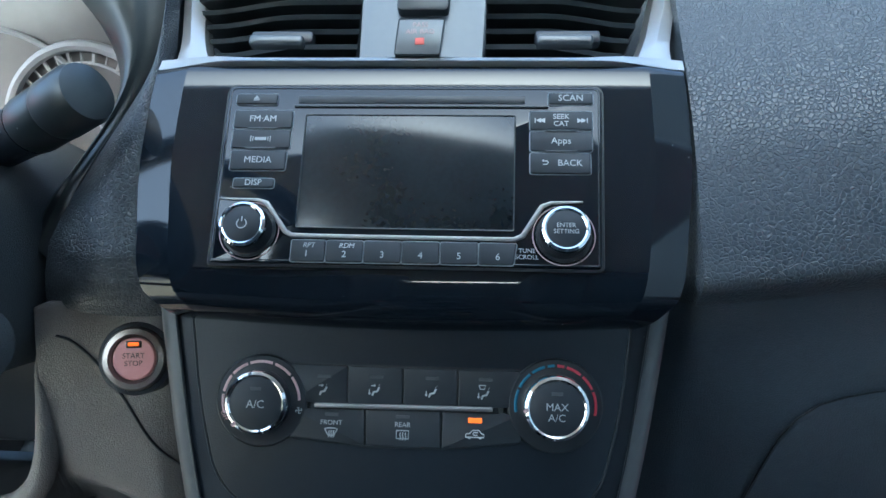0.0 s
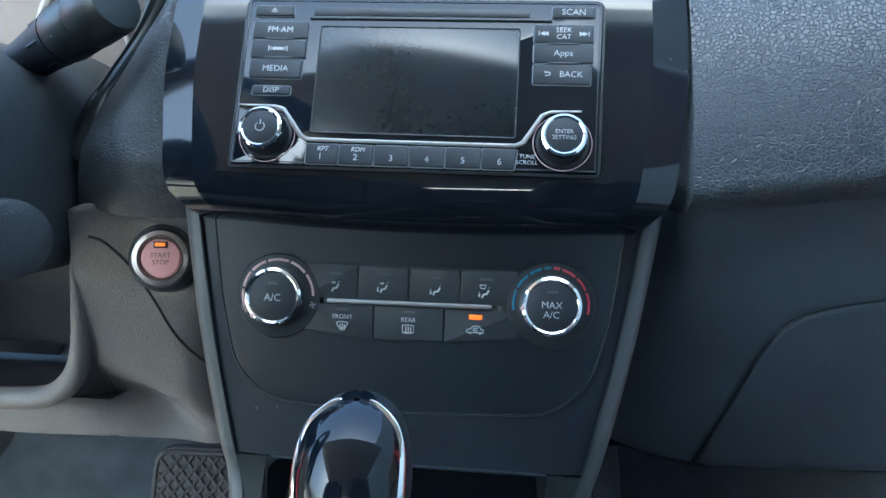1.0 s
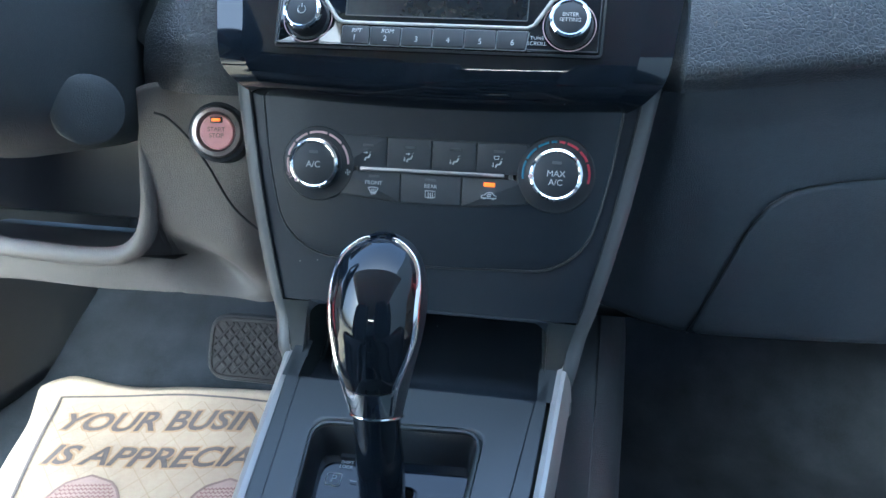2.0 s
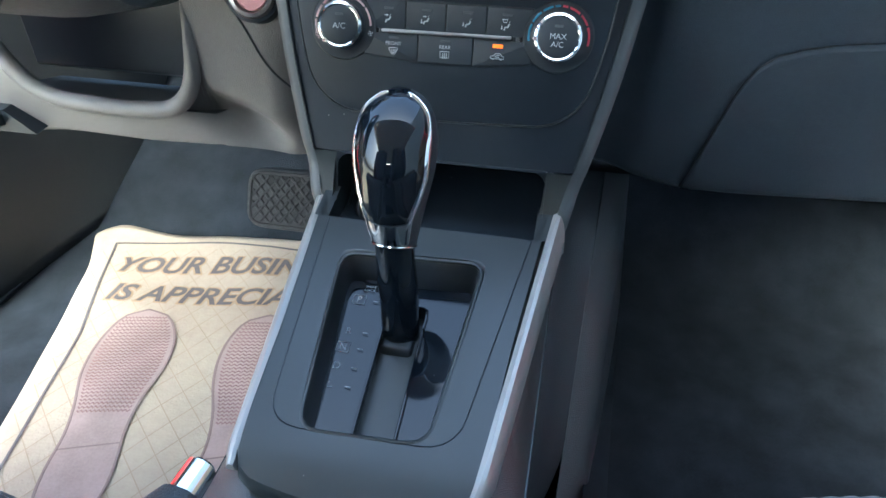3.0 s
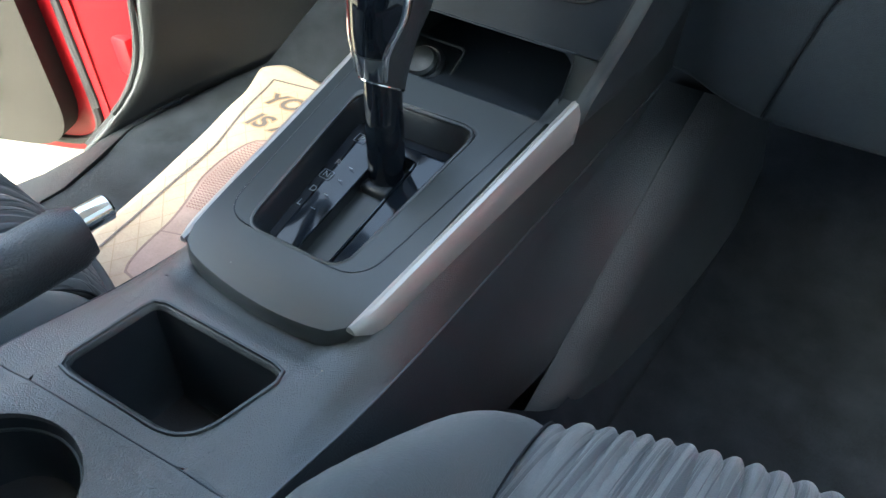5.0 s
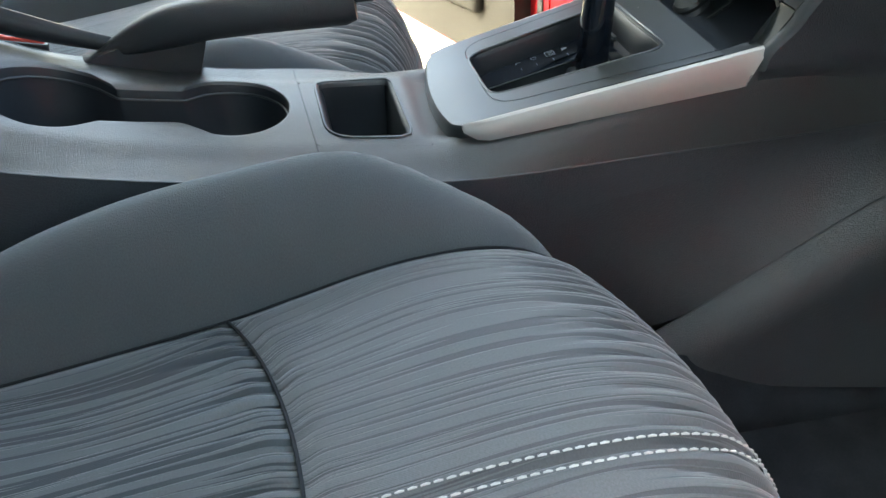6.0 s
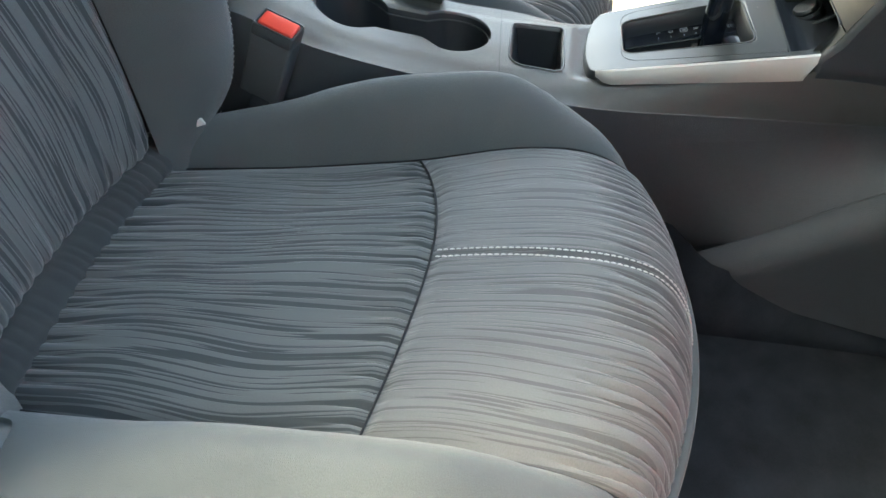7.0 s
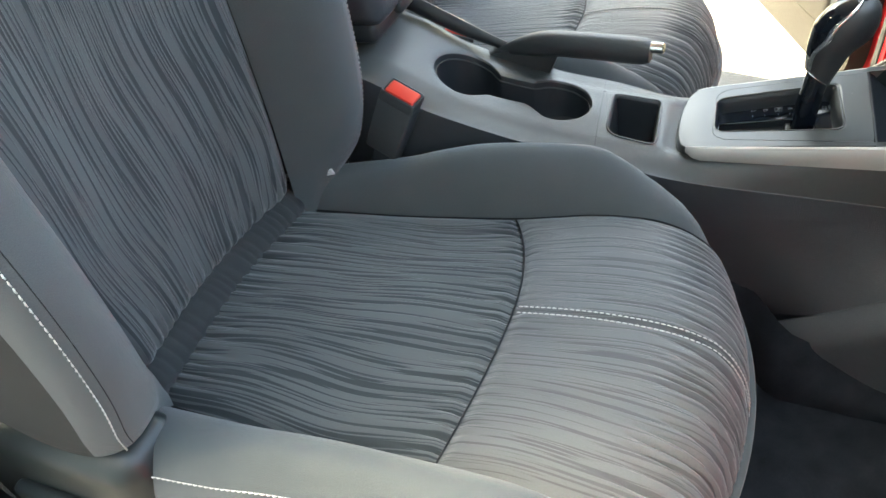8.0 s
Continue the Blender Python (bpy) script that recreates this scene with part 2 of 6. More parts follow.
def cloth(name, ground, thread, across, along, cut, weave=2600.0, plain=False):
    """Woven seat cloth; long tapering streaks of lighter thread run along it unless plain."""
    m = bpy.data.materials.new(name)
    m.use_nodes = True
    nt = m.node_tree
    n, l = nt.nodes, nt.links
    b = n["Principled BSDF"]
    b.inputs["Roughness"].default_value = 0.85
    b.inputs["Sheen Weight"].default_value, b.inputs["Sheen Roughness"].default_value = (0.25, 0.5) if plain else (0.35, 0.45)
    uv = n.new("ShaderNodeUVMap")

    def mapped(sx, sy, turn=0.0):
        mp = n.new("ShaderNodeMapping")
        mp.inputs["Scale"].default_value = (sx, sy, 1)
        mp.inputs["Rotation"].default_value = (0, 0, turn)
        l.new(uv.outputs[0], mp.inputs["Vector"])
        return mp.outputs[0]

    wv = n.new("ShaderNodeTexWave")
    wv.inputs["Scale"].default_value = 1.0
    l.new(mapped(weave * 0.12, weave * 0.12, 0.7), wv.inputs["Vector"])
    fuzz = n.new("ShaderNodeTexNoise")
    fuzz.inputs["Scale"].default_value, fuzz.inputs["Detail"].default_value = 1.0, 3
    l.new(mapped(900, 900), fuzz.inputs["Vector"])
    soil = n.new("ShaderNodeTexNoise")
    soil.inputs["Scale"].default_value = 1.0
    l.new(mapped(14, 14), soil.inputs["Vector"])
    mix = n.new("ShaderNodeMix")
    mix.data_type = "RGBA"
    mix.inputs["A"].default_value, mix.inputs["B"].default_value = (*ground, 1), (*thread, 1)
    height = n.new("ShaderNodeMath")
    height.operation = "MULTIPLY_ADD"
    l.new(wv.outputs[1], height.inputs[0])
    height.inputs[1].default_value = 0.12
    if plain:
        l.new(soil.outputs[0], mix.inputs["Factor"])
        l.new(fuzz.outputs[0], height.inputs[2])
    else:
        def field(sx, sy, detail=0.0):
            t = n.new("ShaderNodeTexNoise")
            t.inputs["Scale"].default_value, t.inputs["Detail"].default_value = 1.0, detail
            l.new(mapped(sx, sy), t.inputs["Vector"])
            return t.outputs[0]

        def calc(op, a, b, c=None):
            q = n.new("ShaderNodeMath")
            q.operation = op
            for k, val in enumerate((a, b, c)):
                if val is None:
                    continue
                if isinstance(val, (int, float)):
                    q.inputs[k].default_value = val
                else:
                    l.new(val, q.inputs[k])
            return q.outputs[0]

        # long lens-shaped streaks that lean, meet and part
        sep = n.new("ShaderNodeSeparateXYZ")
        l.new(uv.outputs[0], sep.inputs[0])
        lean = calc("MULTIPLY_ADD", field(7, along * 1.1), 0.035, sep.outputs[0])
        pair = n.new("ShaderNodeCombineXYZ")
        l.new(lean, pair.inputs[0])
        l.new(sep.outputs[1], pair.inputs[1])

        def streaks(sx, sy):
            mp = n.new("ShaderNodeMapping")
            mp.inputs["Scale"].default_value = (sx, sy, 1)
            l.new(pair.outputs[0], mp.inputs["Vector"])
            t = n.new("ShaderNodeTexNoise")
            t.inputs["Scale"].default_value, t.inputs["Detail"].default_value = 1.0, 0.0
            l.new(mp.outputs[0], t.inputs["Vector"])
            return t.outputs[0]

        wide = calc("MULTIPLY", streaks(across, along), 0.62)
        both = calc("MULTIPLY_ADD", streaks(across * 2.3, along * 1.5), 0.38, wide)
        edge = n.new("ShaderNodeMapRange")
        edge.interpolation_type = "SMOOTHSTEP"
        edge.inputs["From Min"].default_value, edge.inputs["From Max"].default_value = cut - 0.024, cut + 0.024
        l.new(both, edge.inputs["Value"])
        worn = calc("MULTIPLY_ADD", field(26, along * 0.8, 2.0), 0.9, 0.45)
        worn = calc("MULTIPLY", worn, edge.outputs[0])
        l.new(worn, mix.inputs["Factor"])
        l.new(edge.outputs[0], height.inputs[2])
    shade = n.new("ShaderNodeMix")
    shade.data_type, shade.blend_type = "RGBA", "MULTIPLY"
    shade.inputs["Factor"].default_value = 0.45
    l.new(mix.outputs["Result"], shade.inputs["A"])
    l.new(fuzz.outputs[0], shade.inputs["B"])
    l.new(shade.outputs["Result"], b.inputs["Base Color"])
    bump = n.new("ShaderNodeBump")
    bump.inputs["Strength"].default_value, bump.inputs["Distance"].default_value = 0.6, 0.0009
    l.new(height.outputs[0], bump.inputs["Height"])
    l.new(bump.outputs[0], b.inputs["Normal"])
    return m


def glow(name, col, strength):
    m = bpy.data.materials.new(name)
    m.use_nodes = True
    b = m.node_tree.nodes["Principled BSDF"]
    b.inputs["Base Color"].default_value = (*col, 1)
    b.inputs["Emission Color"].default_value, b.inputs["Emission Strength"].default_value = (*col, 1), strength
    return m


PLASTIC = stuff("dark_plastic", (0.013, 0.018, 0.025), 0.45, var=0.15, spec=0.35, dust=80, grain=("noise", 1500, 0.00012))
PLASTIC_SMOOTH = stuff("satin_plastic", (0.021, 0.026, 0.027), 0.36, var=0.12, spec=0.65, dust=70, grain=("noise", 2500, 0.00004))
SIDE_PLASTIC = stuff("grained_plastic", (0.026, 0.031, 0.036), 0.42, var=0.2, spec=0.8, grain=("leather", 520, 0.00014))
CONSOLE_SKIN = stuff("grained_console_skin", (0.042, 0.047, 0.048), 0.38, var=0.2, spec=1.0, grain=("leather", 620, 0.00014))
LEATHER = stuff("grained_dash_skin", (0.042, 0.05, 0.06), 0.36, var=0.2, rvar=0.06, spec=0.6, grain=("leather", 400, 0.00034))
KNEE = stuff("warm_grey_dash_plastic", (0.15, 0.141, 0.135), 0.48, var=0.15, grain=("leather", 520, 0.00014))
# paler and bluer than the upper pad: haze over the dark painted in
LOWER_DASH_HAZE = stuff("grained_lower_dash_hazed", (0.075, 0.09, 0.108), 0.4, var=0.2, grain=("leather", 640, 0.0002))
GLOSS = stuff("piano_black", (0.006, 0.009, 0.014), 0.06, var=0.1, rvar=0.03, coat=0.15, spec=0.4, dust=110)
GLASS = stuff("screen_glass", (0.012, 0.017, 0.022), 0.16, var=0.6, vscale=60, rvar=0.09)
BLACK = stuff("black_plastic", (0.018, 0.022, 0.027), 0.4, var=0.2, grain=("noise", 2000, 0.00005))
BUTTON = stuff("button_plastic", (0.019, 0.024, 0.03), 0.55, var=0.15)
SILVER = stuff("silver_paint", (0.36, 0.36, 0.355), 0.36, metal=0.7, var=0.06, rvar=0.06)
TRIM_SILVER = stuff("silver_trim_paint", (0.38, 0.37, 0.35), 0.42, metal=0.5, var=0.06, rvar=0.06)
GREY_SATIN = stuff("grey_satin_paint", (0.1, 0.108, 0.115), 0.38, metal=0.5, var=0.08)
CHROME = stuff("chrome", (0.8, 0.8, 0.8), 0.08, metal=1.0, var=0.04, rvar=0.04)
BRUSHED = stuff("brushed_bezel", (0.24, 0.22, 0.21), 0.3, metal=1.0, var=0.1)
WHITE_PRINT = stuff("white_print", (0.46, 0.48, 0.49), 0.5, var=0.05)
GREY_PRINT = stuff("grey_print", (0.3, 0.32, 0.34), 0.5, var=0.05)
DARK_PRINT = stuff("dark_print", (0.055, 0.048, 0.045), 0.7, var=0.15)
PINK_PRINT = stuff("pink_print", (0.6, 0.42, 0.42), 0.5, var=0.05)
DIM_PRINT = stuff("dim_pink_print", (0.3, 0.2, 0.2), 0.5, var=0.05)
BLUE_PRINT = stuff("blue_print", (0.03, 0.16, 0.26), 0.5, var=0.05)
RED_PRINT = stuff("red_print", (0.5, 0.05, 0.08), 0.5, var=0.05)
RUBBER = stuff("rubber", (0.02, 0.02, 0.022), 0.7, var=0.25, grain=("noise", 900, 0.0003))
CARPET = stuff("carpet", (0.02, 0.025, 0.033), 0.95, var=0.5, vscale=90, grain=("noise", 1400, 0.0015), spec=0.2)
PAPER = stuff("paper_mat", (0.40, 0.31, 0.24), 0.8, var=0.1, vscale=16, grain=("noise", 300, 0.0004), tint=(0.45, 0.385, 0.29))
PAPER_LINE = stuff("paper_pattern", (0.36, 0.28, 0.2), 0.85)
MAT_PRINT = stuff("mat_print", (0.115, 0.10, 0.10), 0.75, var=0.35, vscale=30)
SOLE = stuff("sole_print", (0.34, 0.25, 0.23), 0.8, var=0.25, vscale=60)
SOLE_TREAD = stuff("sole_tread", (0.21, 0.12, 0.11), 0.8, var=0.3, vscale=80)
SOLE_LINE = stuff("sole_line", (0.23, 0.165, 0.15), 0.8, var=0.2)
RED_PAINT = stuff("red_car_paint", (0.27, 0.006, 0.012), 0.42, var=0.1, spec=0.3, rvar=0.05)
RED_BUTTON = stuff("red_buckle_button", (0.75, 0.06, 0.04), 0.4, var=0.1)
START_RED = stuff("red_start_button", (0.55, 0.27, 0.26), 0.35, var=0.15)
EDGE_GREY = stuff("edge_grey_paint", (0.075, 0.081, 0.086), 0.45, metal=0.1, var=0.08)
TUNNEL = stuff("dull_tunnel_plastic", (0.05, 0.057, 0.066), 0.4, var=0.2, spec=0.8, grain=("leather", 420, 0.00018))
COLUMN = stuff("column_plastic", (0.055, 0.063, 0.07), 0.45, var=0.15, grain=("leather", 600, 0.00012))
KICK = stuff("grey_kick_plastic", (0.06, 0.065, 0.07), 0.5, var=0.15, grain=("leather", 520, 0.00012))
BODY_PLAIN = stuff("headliner", (0.66, 0.65, 0.62), 0.9, var=0.1)
DOOR_TRIM = stuff("door_trim", (0.024, 0.022, 0.02), 0.75, var=0.2, spec=0.2, grain=("leather", 380, 0.0002))
DARK_GROUND = stuff("dark_ground", (0.06, 0.06, 0.062), 0.9, var=0.25, vscale=6, grain=("noise", 200, 0.003))
CONCRETE = stuff("concrete", (0.32, 0.285, 0.215), 0.9, var=0.2, vscale=3, grain=("noise", 120, 0.002))
BLOCK_WALL = stuff("block_wall_render", (0.16, 0.2, 0.24), 0.9, var=0.15, vscale=5, grain=("noise", 160, 0.002))
JOINT = stuff("concrete_joint", (0.2, 0.17, 0.12), 0.95)
TAG = stuff("white_tag", (0.7, 0.7, 0.7), 0.6)
STITCH = stuff("white_thread", (0.62, 0.62, 0.6), 0.7, var=0.2, vscale=200)
FABRIC = cloth("bolster_cloth", (0.085, 0.1, 0.108), (0.115, 0.13, 0.138), 1, 1, 0.5, plain=True)
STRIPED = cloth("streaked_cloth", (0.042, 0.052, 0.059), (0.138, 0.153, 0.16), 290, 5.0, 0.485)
# same seat cloth, finer streaks; its sheen is put into lighter colours
STRIPED_FINE_SHEEN = cloth("streaked_sheen_cloth", (0.104, 0.111, 0.118), (0.178, 0.186, 0.193), 360, 4.6, 0.455)
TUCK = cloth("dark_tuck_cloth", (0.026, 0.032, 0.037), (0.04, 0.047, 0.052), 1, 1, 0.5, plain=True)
SIDE_CLOTH = cloth("ribbed_side_cloth", (0.014, 0.016, 0.018), (0.026, 0.029, 0.031), 1, 1, 0.5, weave=5200, plain=True)
SIDE_CLOTH.node_tree.nodes["Principled BSDF"].inputs["Sheen Weight"].default_value = 0.04
THREAD = stuff("dark_seam_thread", (0.012, 0.014, 0.017), 0.8)
BUCKLE = stuff("buckle_plastic", (0.045, 0.05, 0.054), 0.5, var=0.15, spec=0.4, grain=("noise", 1500, 0.0001))
LED = glow("orange_led", (1.0, 0.13, 0.006), 0.13)
LED_OFF = stuff("dim_led", (0.06, 0.065, 0.07), 0.4)
INDICATOR = glow("red_indicator", (0.5, 0.07, 0.05), 0.012)
# the pale tan is sun glare on the instruments, put into the face colour
CLUSTER_GLARE = stuff("cluster_face_glare", (0.30, 0.26, 0.24), 0.25, var=0.15, vscale=10)
TAN_RING = stuff("cluster_ring", (0.5, 0.46, 0.44), 0.35, var=0.1)

# ---- setting ----
def ground_sheet():
    # unseen ground, made dark so little light bounces up on the passenger side
    g = part("ground", sheet(lambda u, v: (lerp(-60, 60, u), lerp(-60, 60, v), -0.31), 8, 8), DARK_GROUND)
    tagged(g, "unseen dark ground added to cut bounced light", "ground", kind="structure")
    p = part("pavement", rbox((8.0, 30.0, 0.06), (-4.35, 0, -0.33), 0.005, 1), CONCRETE)
    tagged(p, "sunlit pale concrete beside the car", "pavement", kind="structure")
    for x0, y0, x1, y1 in ((-6, -0.75, -0.9, -0.18), (-2.6, -8, -2.75, 8)):
        d = Vector((x1 - x0, y1 - y0, 0))
        j = part("ground_joint", rbox((d.length, 0.02, 0.003), ((x0 + x1) / 2, (y0 + y1) / 2, -0.2995), 0.001, 1, Matrix.Rotation(math.atan2(d.y, d.x), 4, "Z")), JOINT)
        tagged(j, "dark joint in the pale concrete", "joint", kind="structure")


def side_wall():
    # added, out of view: holds back sky light from the open passenger door
    w = part("light_block_wall", rbox((0.2, 12.0, 3.8), (2.15, -0.5, 1.59), 0.01, 1), BLOCK_WALL)
    tagged(w, "unseen blue-grey wall added to block light from the passenger side", "wall", kind="structure")


def floor_height(x, y):
    z = 0.0
    z += 0.75 * max(0, y - 0.3) ** 1.15
    z += 0.03 * smooth(0.58, 0.66, x)
    z += 0.006 * noise.noise((x * 9, y * 9, 0))
    return z


def cabin():
    fl = part("floor", sheet(lambda u, v: (lerp(-0.66, 0.68, u), lerp(-1.5, 0.75, v), floor_height(lerp(-0.66, 0.68, u), lerp(-1.5, 0.75, v))), 60, 90), CARPET, out=(0, 0, 1))
    tagged(solid(fl, 0.02), "dark worn carpet of the car floor", "floor", kind="structure")
    for s, side in ((-1, "left"), (1, "right")):
        secs = []
        for y in (-1.5, -0.6, -0.27, -0.2, -0.11, -0.04, 0.03, 0.1, 0.42):
            step = 0.045 * smooth(-0.3, -0.08, y)
            xa, xb = 0.605 + 0.045 * smooth(-0.12, 0.05, y), 0.705 - step + 0.03 * smooth(-0.05, 0.1, y)
            secs.append([(s * xa, y, -0.02), (s * xa, y, 0.004), (s * (xa + 0.006), y, 0.008), (s * (xb - 0.012), y, 0.008), (s * xb, y, -0.002), (s * (xb + 0.012), y, -0.05), (s * (xb + 0.03), y, -0.14), (s * xa, y, -0.14)])
        tagged(part("sill_" + side, loft(secs), SIDE_PLASTIC), "dark grey plastic door sill trim", "sill", kind="structure")
    roof = part("ceiling", sheet(lambda u, v: (lerp(-0.66, 0.66, u), lerp(-1.7, -0.17, v), 1.02 + 0.05 * math.sin(math.pi * u)), 8, 8), BODY_PLAIN, out=(0, 0, -1))
    tagged(solid(roof, 0.03), "plain pale headliner", "ceiling", kind="structure")
    # added wall where the rear window would be; keeps its light and reflection out
    rear = part("wall_rear", rbox((1.3, 0.05, 1.04), (0, -1.72, 0.53), 0.01), FABRIC)
    tagged(rear, "unseen plain dark wall that shuts out the rear window's light", "wall", kind="structure")
    fire = part("wall_front", rbox((1.4, 0.04, 0.8), (0, 0.74, 0.4), 0.01), CARPET)
    tagged(fire, "dark carpeted bulkhead ahead of the pedals", "wall", kind="structure")
    for s, side in ((-1, "left"), (1, "right")):
        post = tube([(s * 0.715, -0.96, -0.1), (s * 0.715, -0.96, 0.5), (s * 0.68, -0.98, 0.75), (s * 0.60, -1.02, 1.05)], [0.09, 0.085, 0.07, 0.055], 12)
        tagged(part("pillar_" + side, post, PLASTIC), "plain door pillar behind the front seat", "pillar", kind="structure")
        rear_side = part("wall_" + side, rbox((0.05, 0.72, 0.70), (s * 0.70, -1.37, 0.25), 0.01), FABRIC)
        tagged(rear_side, "plain rear side trim", "wall", kind="structure")


CAR = thing("car", (-0.8, 0.1, -0.14), "glossy red car body with both front doors open", "car")


def kick_panel(side, label):
    rear = table([(0.0, -0.04), (0.02, 0.005), (0.045, 0.05), (0.08, 0.082), (0.12, 0.099), (0.16, 0.107), (0.24, 0.121), (0.30, 0.125), (0.45, 0.12)])

    def f(u, v):
        z = lerp(0.0, 0.44, v)
        y = lerp(rear(z), 0.75, u)
        return (side * (0.655 - 0.045 * smooth(0.15, 0.6, u) - 0.012 * math.sin(v * 3)), y, z)

    k = thing("kick_panel", (side * 0.65, 0.4, 0), label, "trim panel")
    solid(part("panel", sheet(f, 24, 24), KICK if side < 0 else PLASTIC, k, out=(-side, 0, 0)), 0.008)
    part("edge_seal", tube([(side * 0.662, rear(z) - 0.003, z) for z in (lerp(0.03, 0.44, i / 30) for i in range(31))], 0.005, 8), RUBBER, k)
    body = CAR
    part("pillar_skin", sheet(lambda u, v: (side * lerp(0.664, 0.80, u), 0.105 + 0.085 * u + 0.02 * math.sin(3 * u) + 0.02 * v, lerp(-0.14, 0.75, v)), 12, 10), RED_PAINT, body)
    part("fender_skin", sheet(lambda u, v: (side * lerp(0.80, 0.99, u), 0.19 + 0.30 * u, lerp(-0.16, 0.72, v)), 10, 8), RED_PAINT, body)
    part("jamb_skin", sheet(lambda u, v: (side * lerp(0.715, 0.80, u), 0.135 - 0.06 * u + 0.012 * v, lerp(-0.14, 0.72, v)), 6, 10), RED_PAINT, body)
    part("hinge", rbox((0.05, 0.03, 0.07), (side * 0.745, 0.125, 0.06), 0.008, 2), RED_PAINT, body)
    part("hinge", rbox((0.05, 0.03, 0.07), (side * 0.745, 0.135, 0.42), 0.008, 2), RED_PAINT, body)
    part("body_seal", tube(spline([(side * 0.668, rear(z) + 0.012, z) for z in (0.0, 0.03, 0.08, 0.14, 0.24, 0.34, 0.44)], 20), 0.006, 8), RUBBER, body)


def open_door(side, label):
    """side: -1 for the driver's door, 1 for the passenger's."""
    h, e = Vector((side * 0.775, 0.055, 0)), Vector((side * 1.60, -0.290, 0))
    d = (e - h).normalized()
    nrm = Vector((d.y, -d.x, 0))
    if nrm.y > 0:
        nrm = -nrm

    def slab(off0, off1, z0, z1, a0, a1, r):
        c = (h + d * ((a0 + a1) / 2) + nrm * ((off0 + off1) / 2))
        return rbox((a1 - a0, abs(off1 - off0), z1 - z0), (c.x, c.y, (z0 + z1) / 2), r, 3, Matrix.Rotation(math.atan2(d.y, d.x), 4, "Z"))

    def skin(profile, off0, off1):
        """A slab whose lower front corner is rounded, as seen from inside the car."""
        loops = []
        for off in (off0, off1):
            loops.append([h + d * a + nrm * off + Vector((0, 0, z)) for a, z in profile])
        return loft(loops)

    shell = round_poly([(0.0, -0.135), (0.99, -0.135), (0.99, 0.68), (0.0, 0.68)], [0.10, 0.05, 0.05, 0.05], 8)
    trim = round_poly([(0.055, -0.100), (0.95, -0.100), (0.95, 0.63), (0.055, 0.63)], [0.09, 0.05, 0.05, 0.05], 8)
    door = part("door", skin(shell, -0.09, -0.03), RED_PAINT, CAR, label)
    seal = [h + d * p.x + nrm * -0.029 + Vector((0, 0, p.y)) for p in inset(shell, 0.022)]
    part("door_seal", tube(seal + seal[:1], 0.008, 8), RUBBER, door)
    part("inner_trim", skin(trim, -0.04, 0.012), DOOR_TRIM, door, "grey moulded trim panel")
    part("door_pocket", slab(0.0, 0.035, 0.0, 0.14, 0.16, 0.66, 0.016), DOOR_TRIM, door)
    part("armrest", slab(0.0, 0.08, 0.3, 0.36, 0.3, 0.85, 0.025), DOOR_TRIM, door)
    m = Matrix.Translation(h + d * 0.2 + nrm * 0.014 + Vector((0, 0, 0.12))) @ nrm.to_track_quat("Z", "Y").to_matrix().to_4x4()
    part("speaker_grille", lathe([(0.085, 0), (0.085, 0.006), (0.07, 0.012), (0.01, 0.014)], 32, m), PLASTIC, door)


# ---- centre console ----
PANEL_SLOPE = 0.195


def panel_z(y):
    return 0.335 + PANEL_SLOPE * (y + 0.15)


CONSOLE_TOP = table([(-0.80, 0.44), (-0.66, 0.395), (-0.60, 0.366), (-0.55, 0.345), (-0.46, 0.322), (-0.38, 0.308), (-0.32, 0.3035), (-0.30, 0.303), (-0.27, 0.3025), (-0.2, 0.302), (0.1, 0.302)])
SEAM_Z = table([(-0.80, 0.43), (-0.66, 0.385), (-0.595, 0.352), (-0.46, 0.316), (-0.37, 0.302), (-0.30, 0.287), (-0.24, 0.281), (-0.12, 0.279), (0.0, 0.277), (0.08, 0.277)])


def top_z(x, y):
    a = abs(x)
    z = CONSOLE_TOP(y) - 0.004 * smooth(0.05, 0.075, a)
    drop = CONSOLE_TOP(y) - SEAM_Z(y)
    z -= (0.006 * smooth(-0.298, -0.276, y) + 0.022 * smooth(-0.272, -0.256, y)) * (1 - smooth(0.046, 0.066, a))
    return z - max(0, drop - 0.004) * smooth(0.066, 0.095, a) ** 1.4


shoulder = table([(-0.292, 0.2965), (-0.275, 0.3005), (-0.24, 0.3050), (-0.15, 0.3165), (-0.05, 0.3300), (0.1, 0.34)])


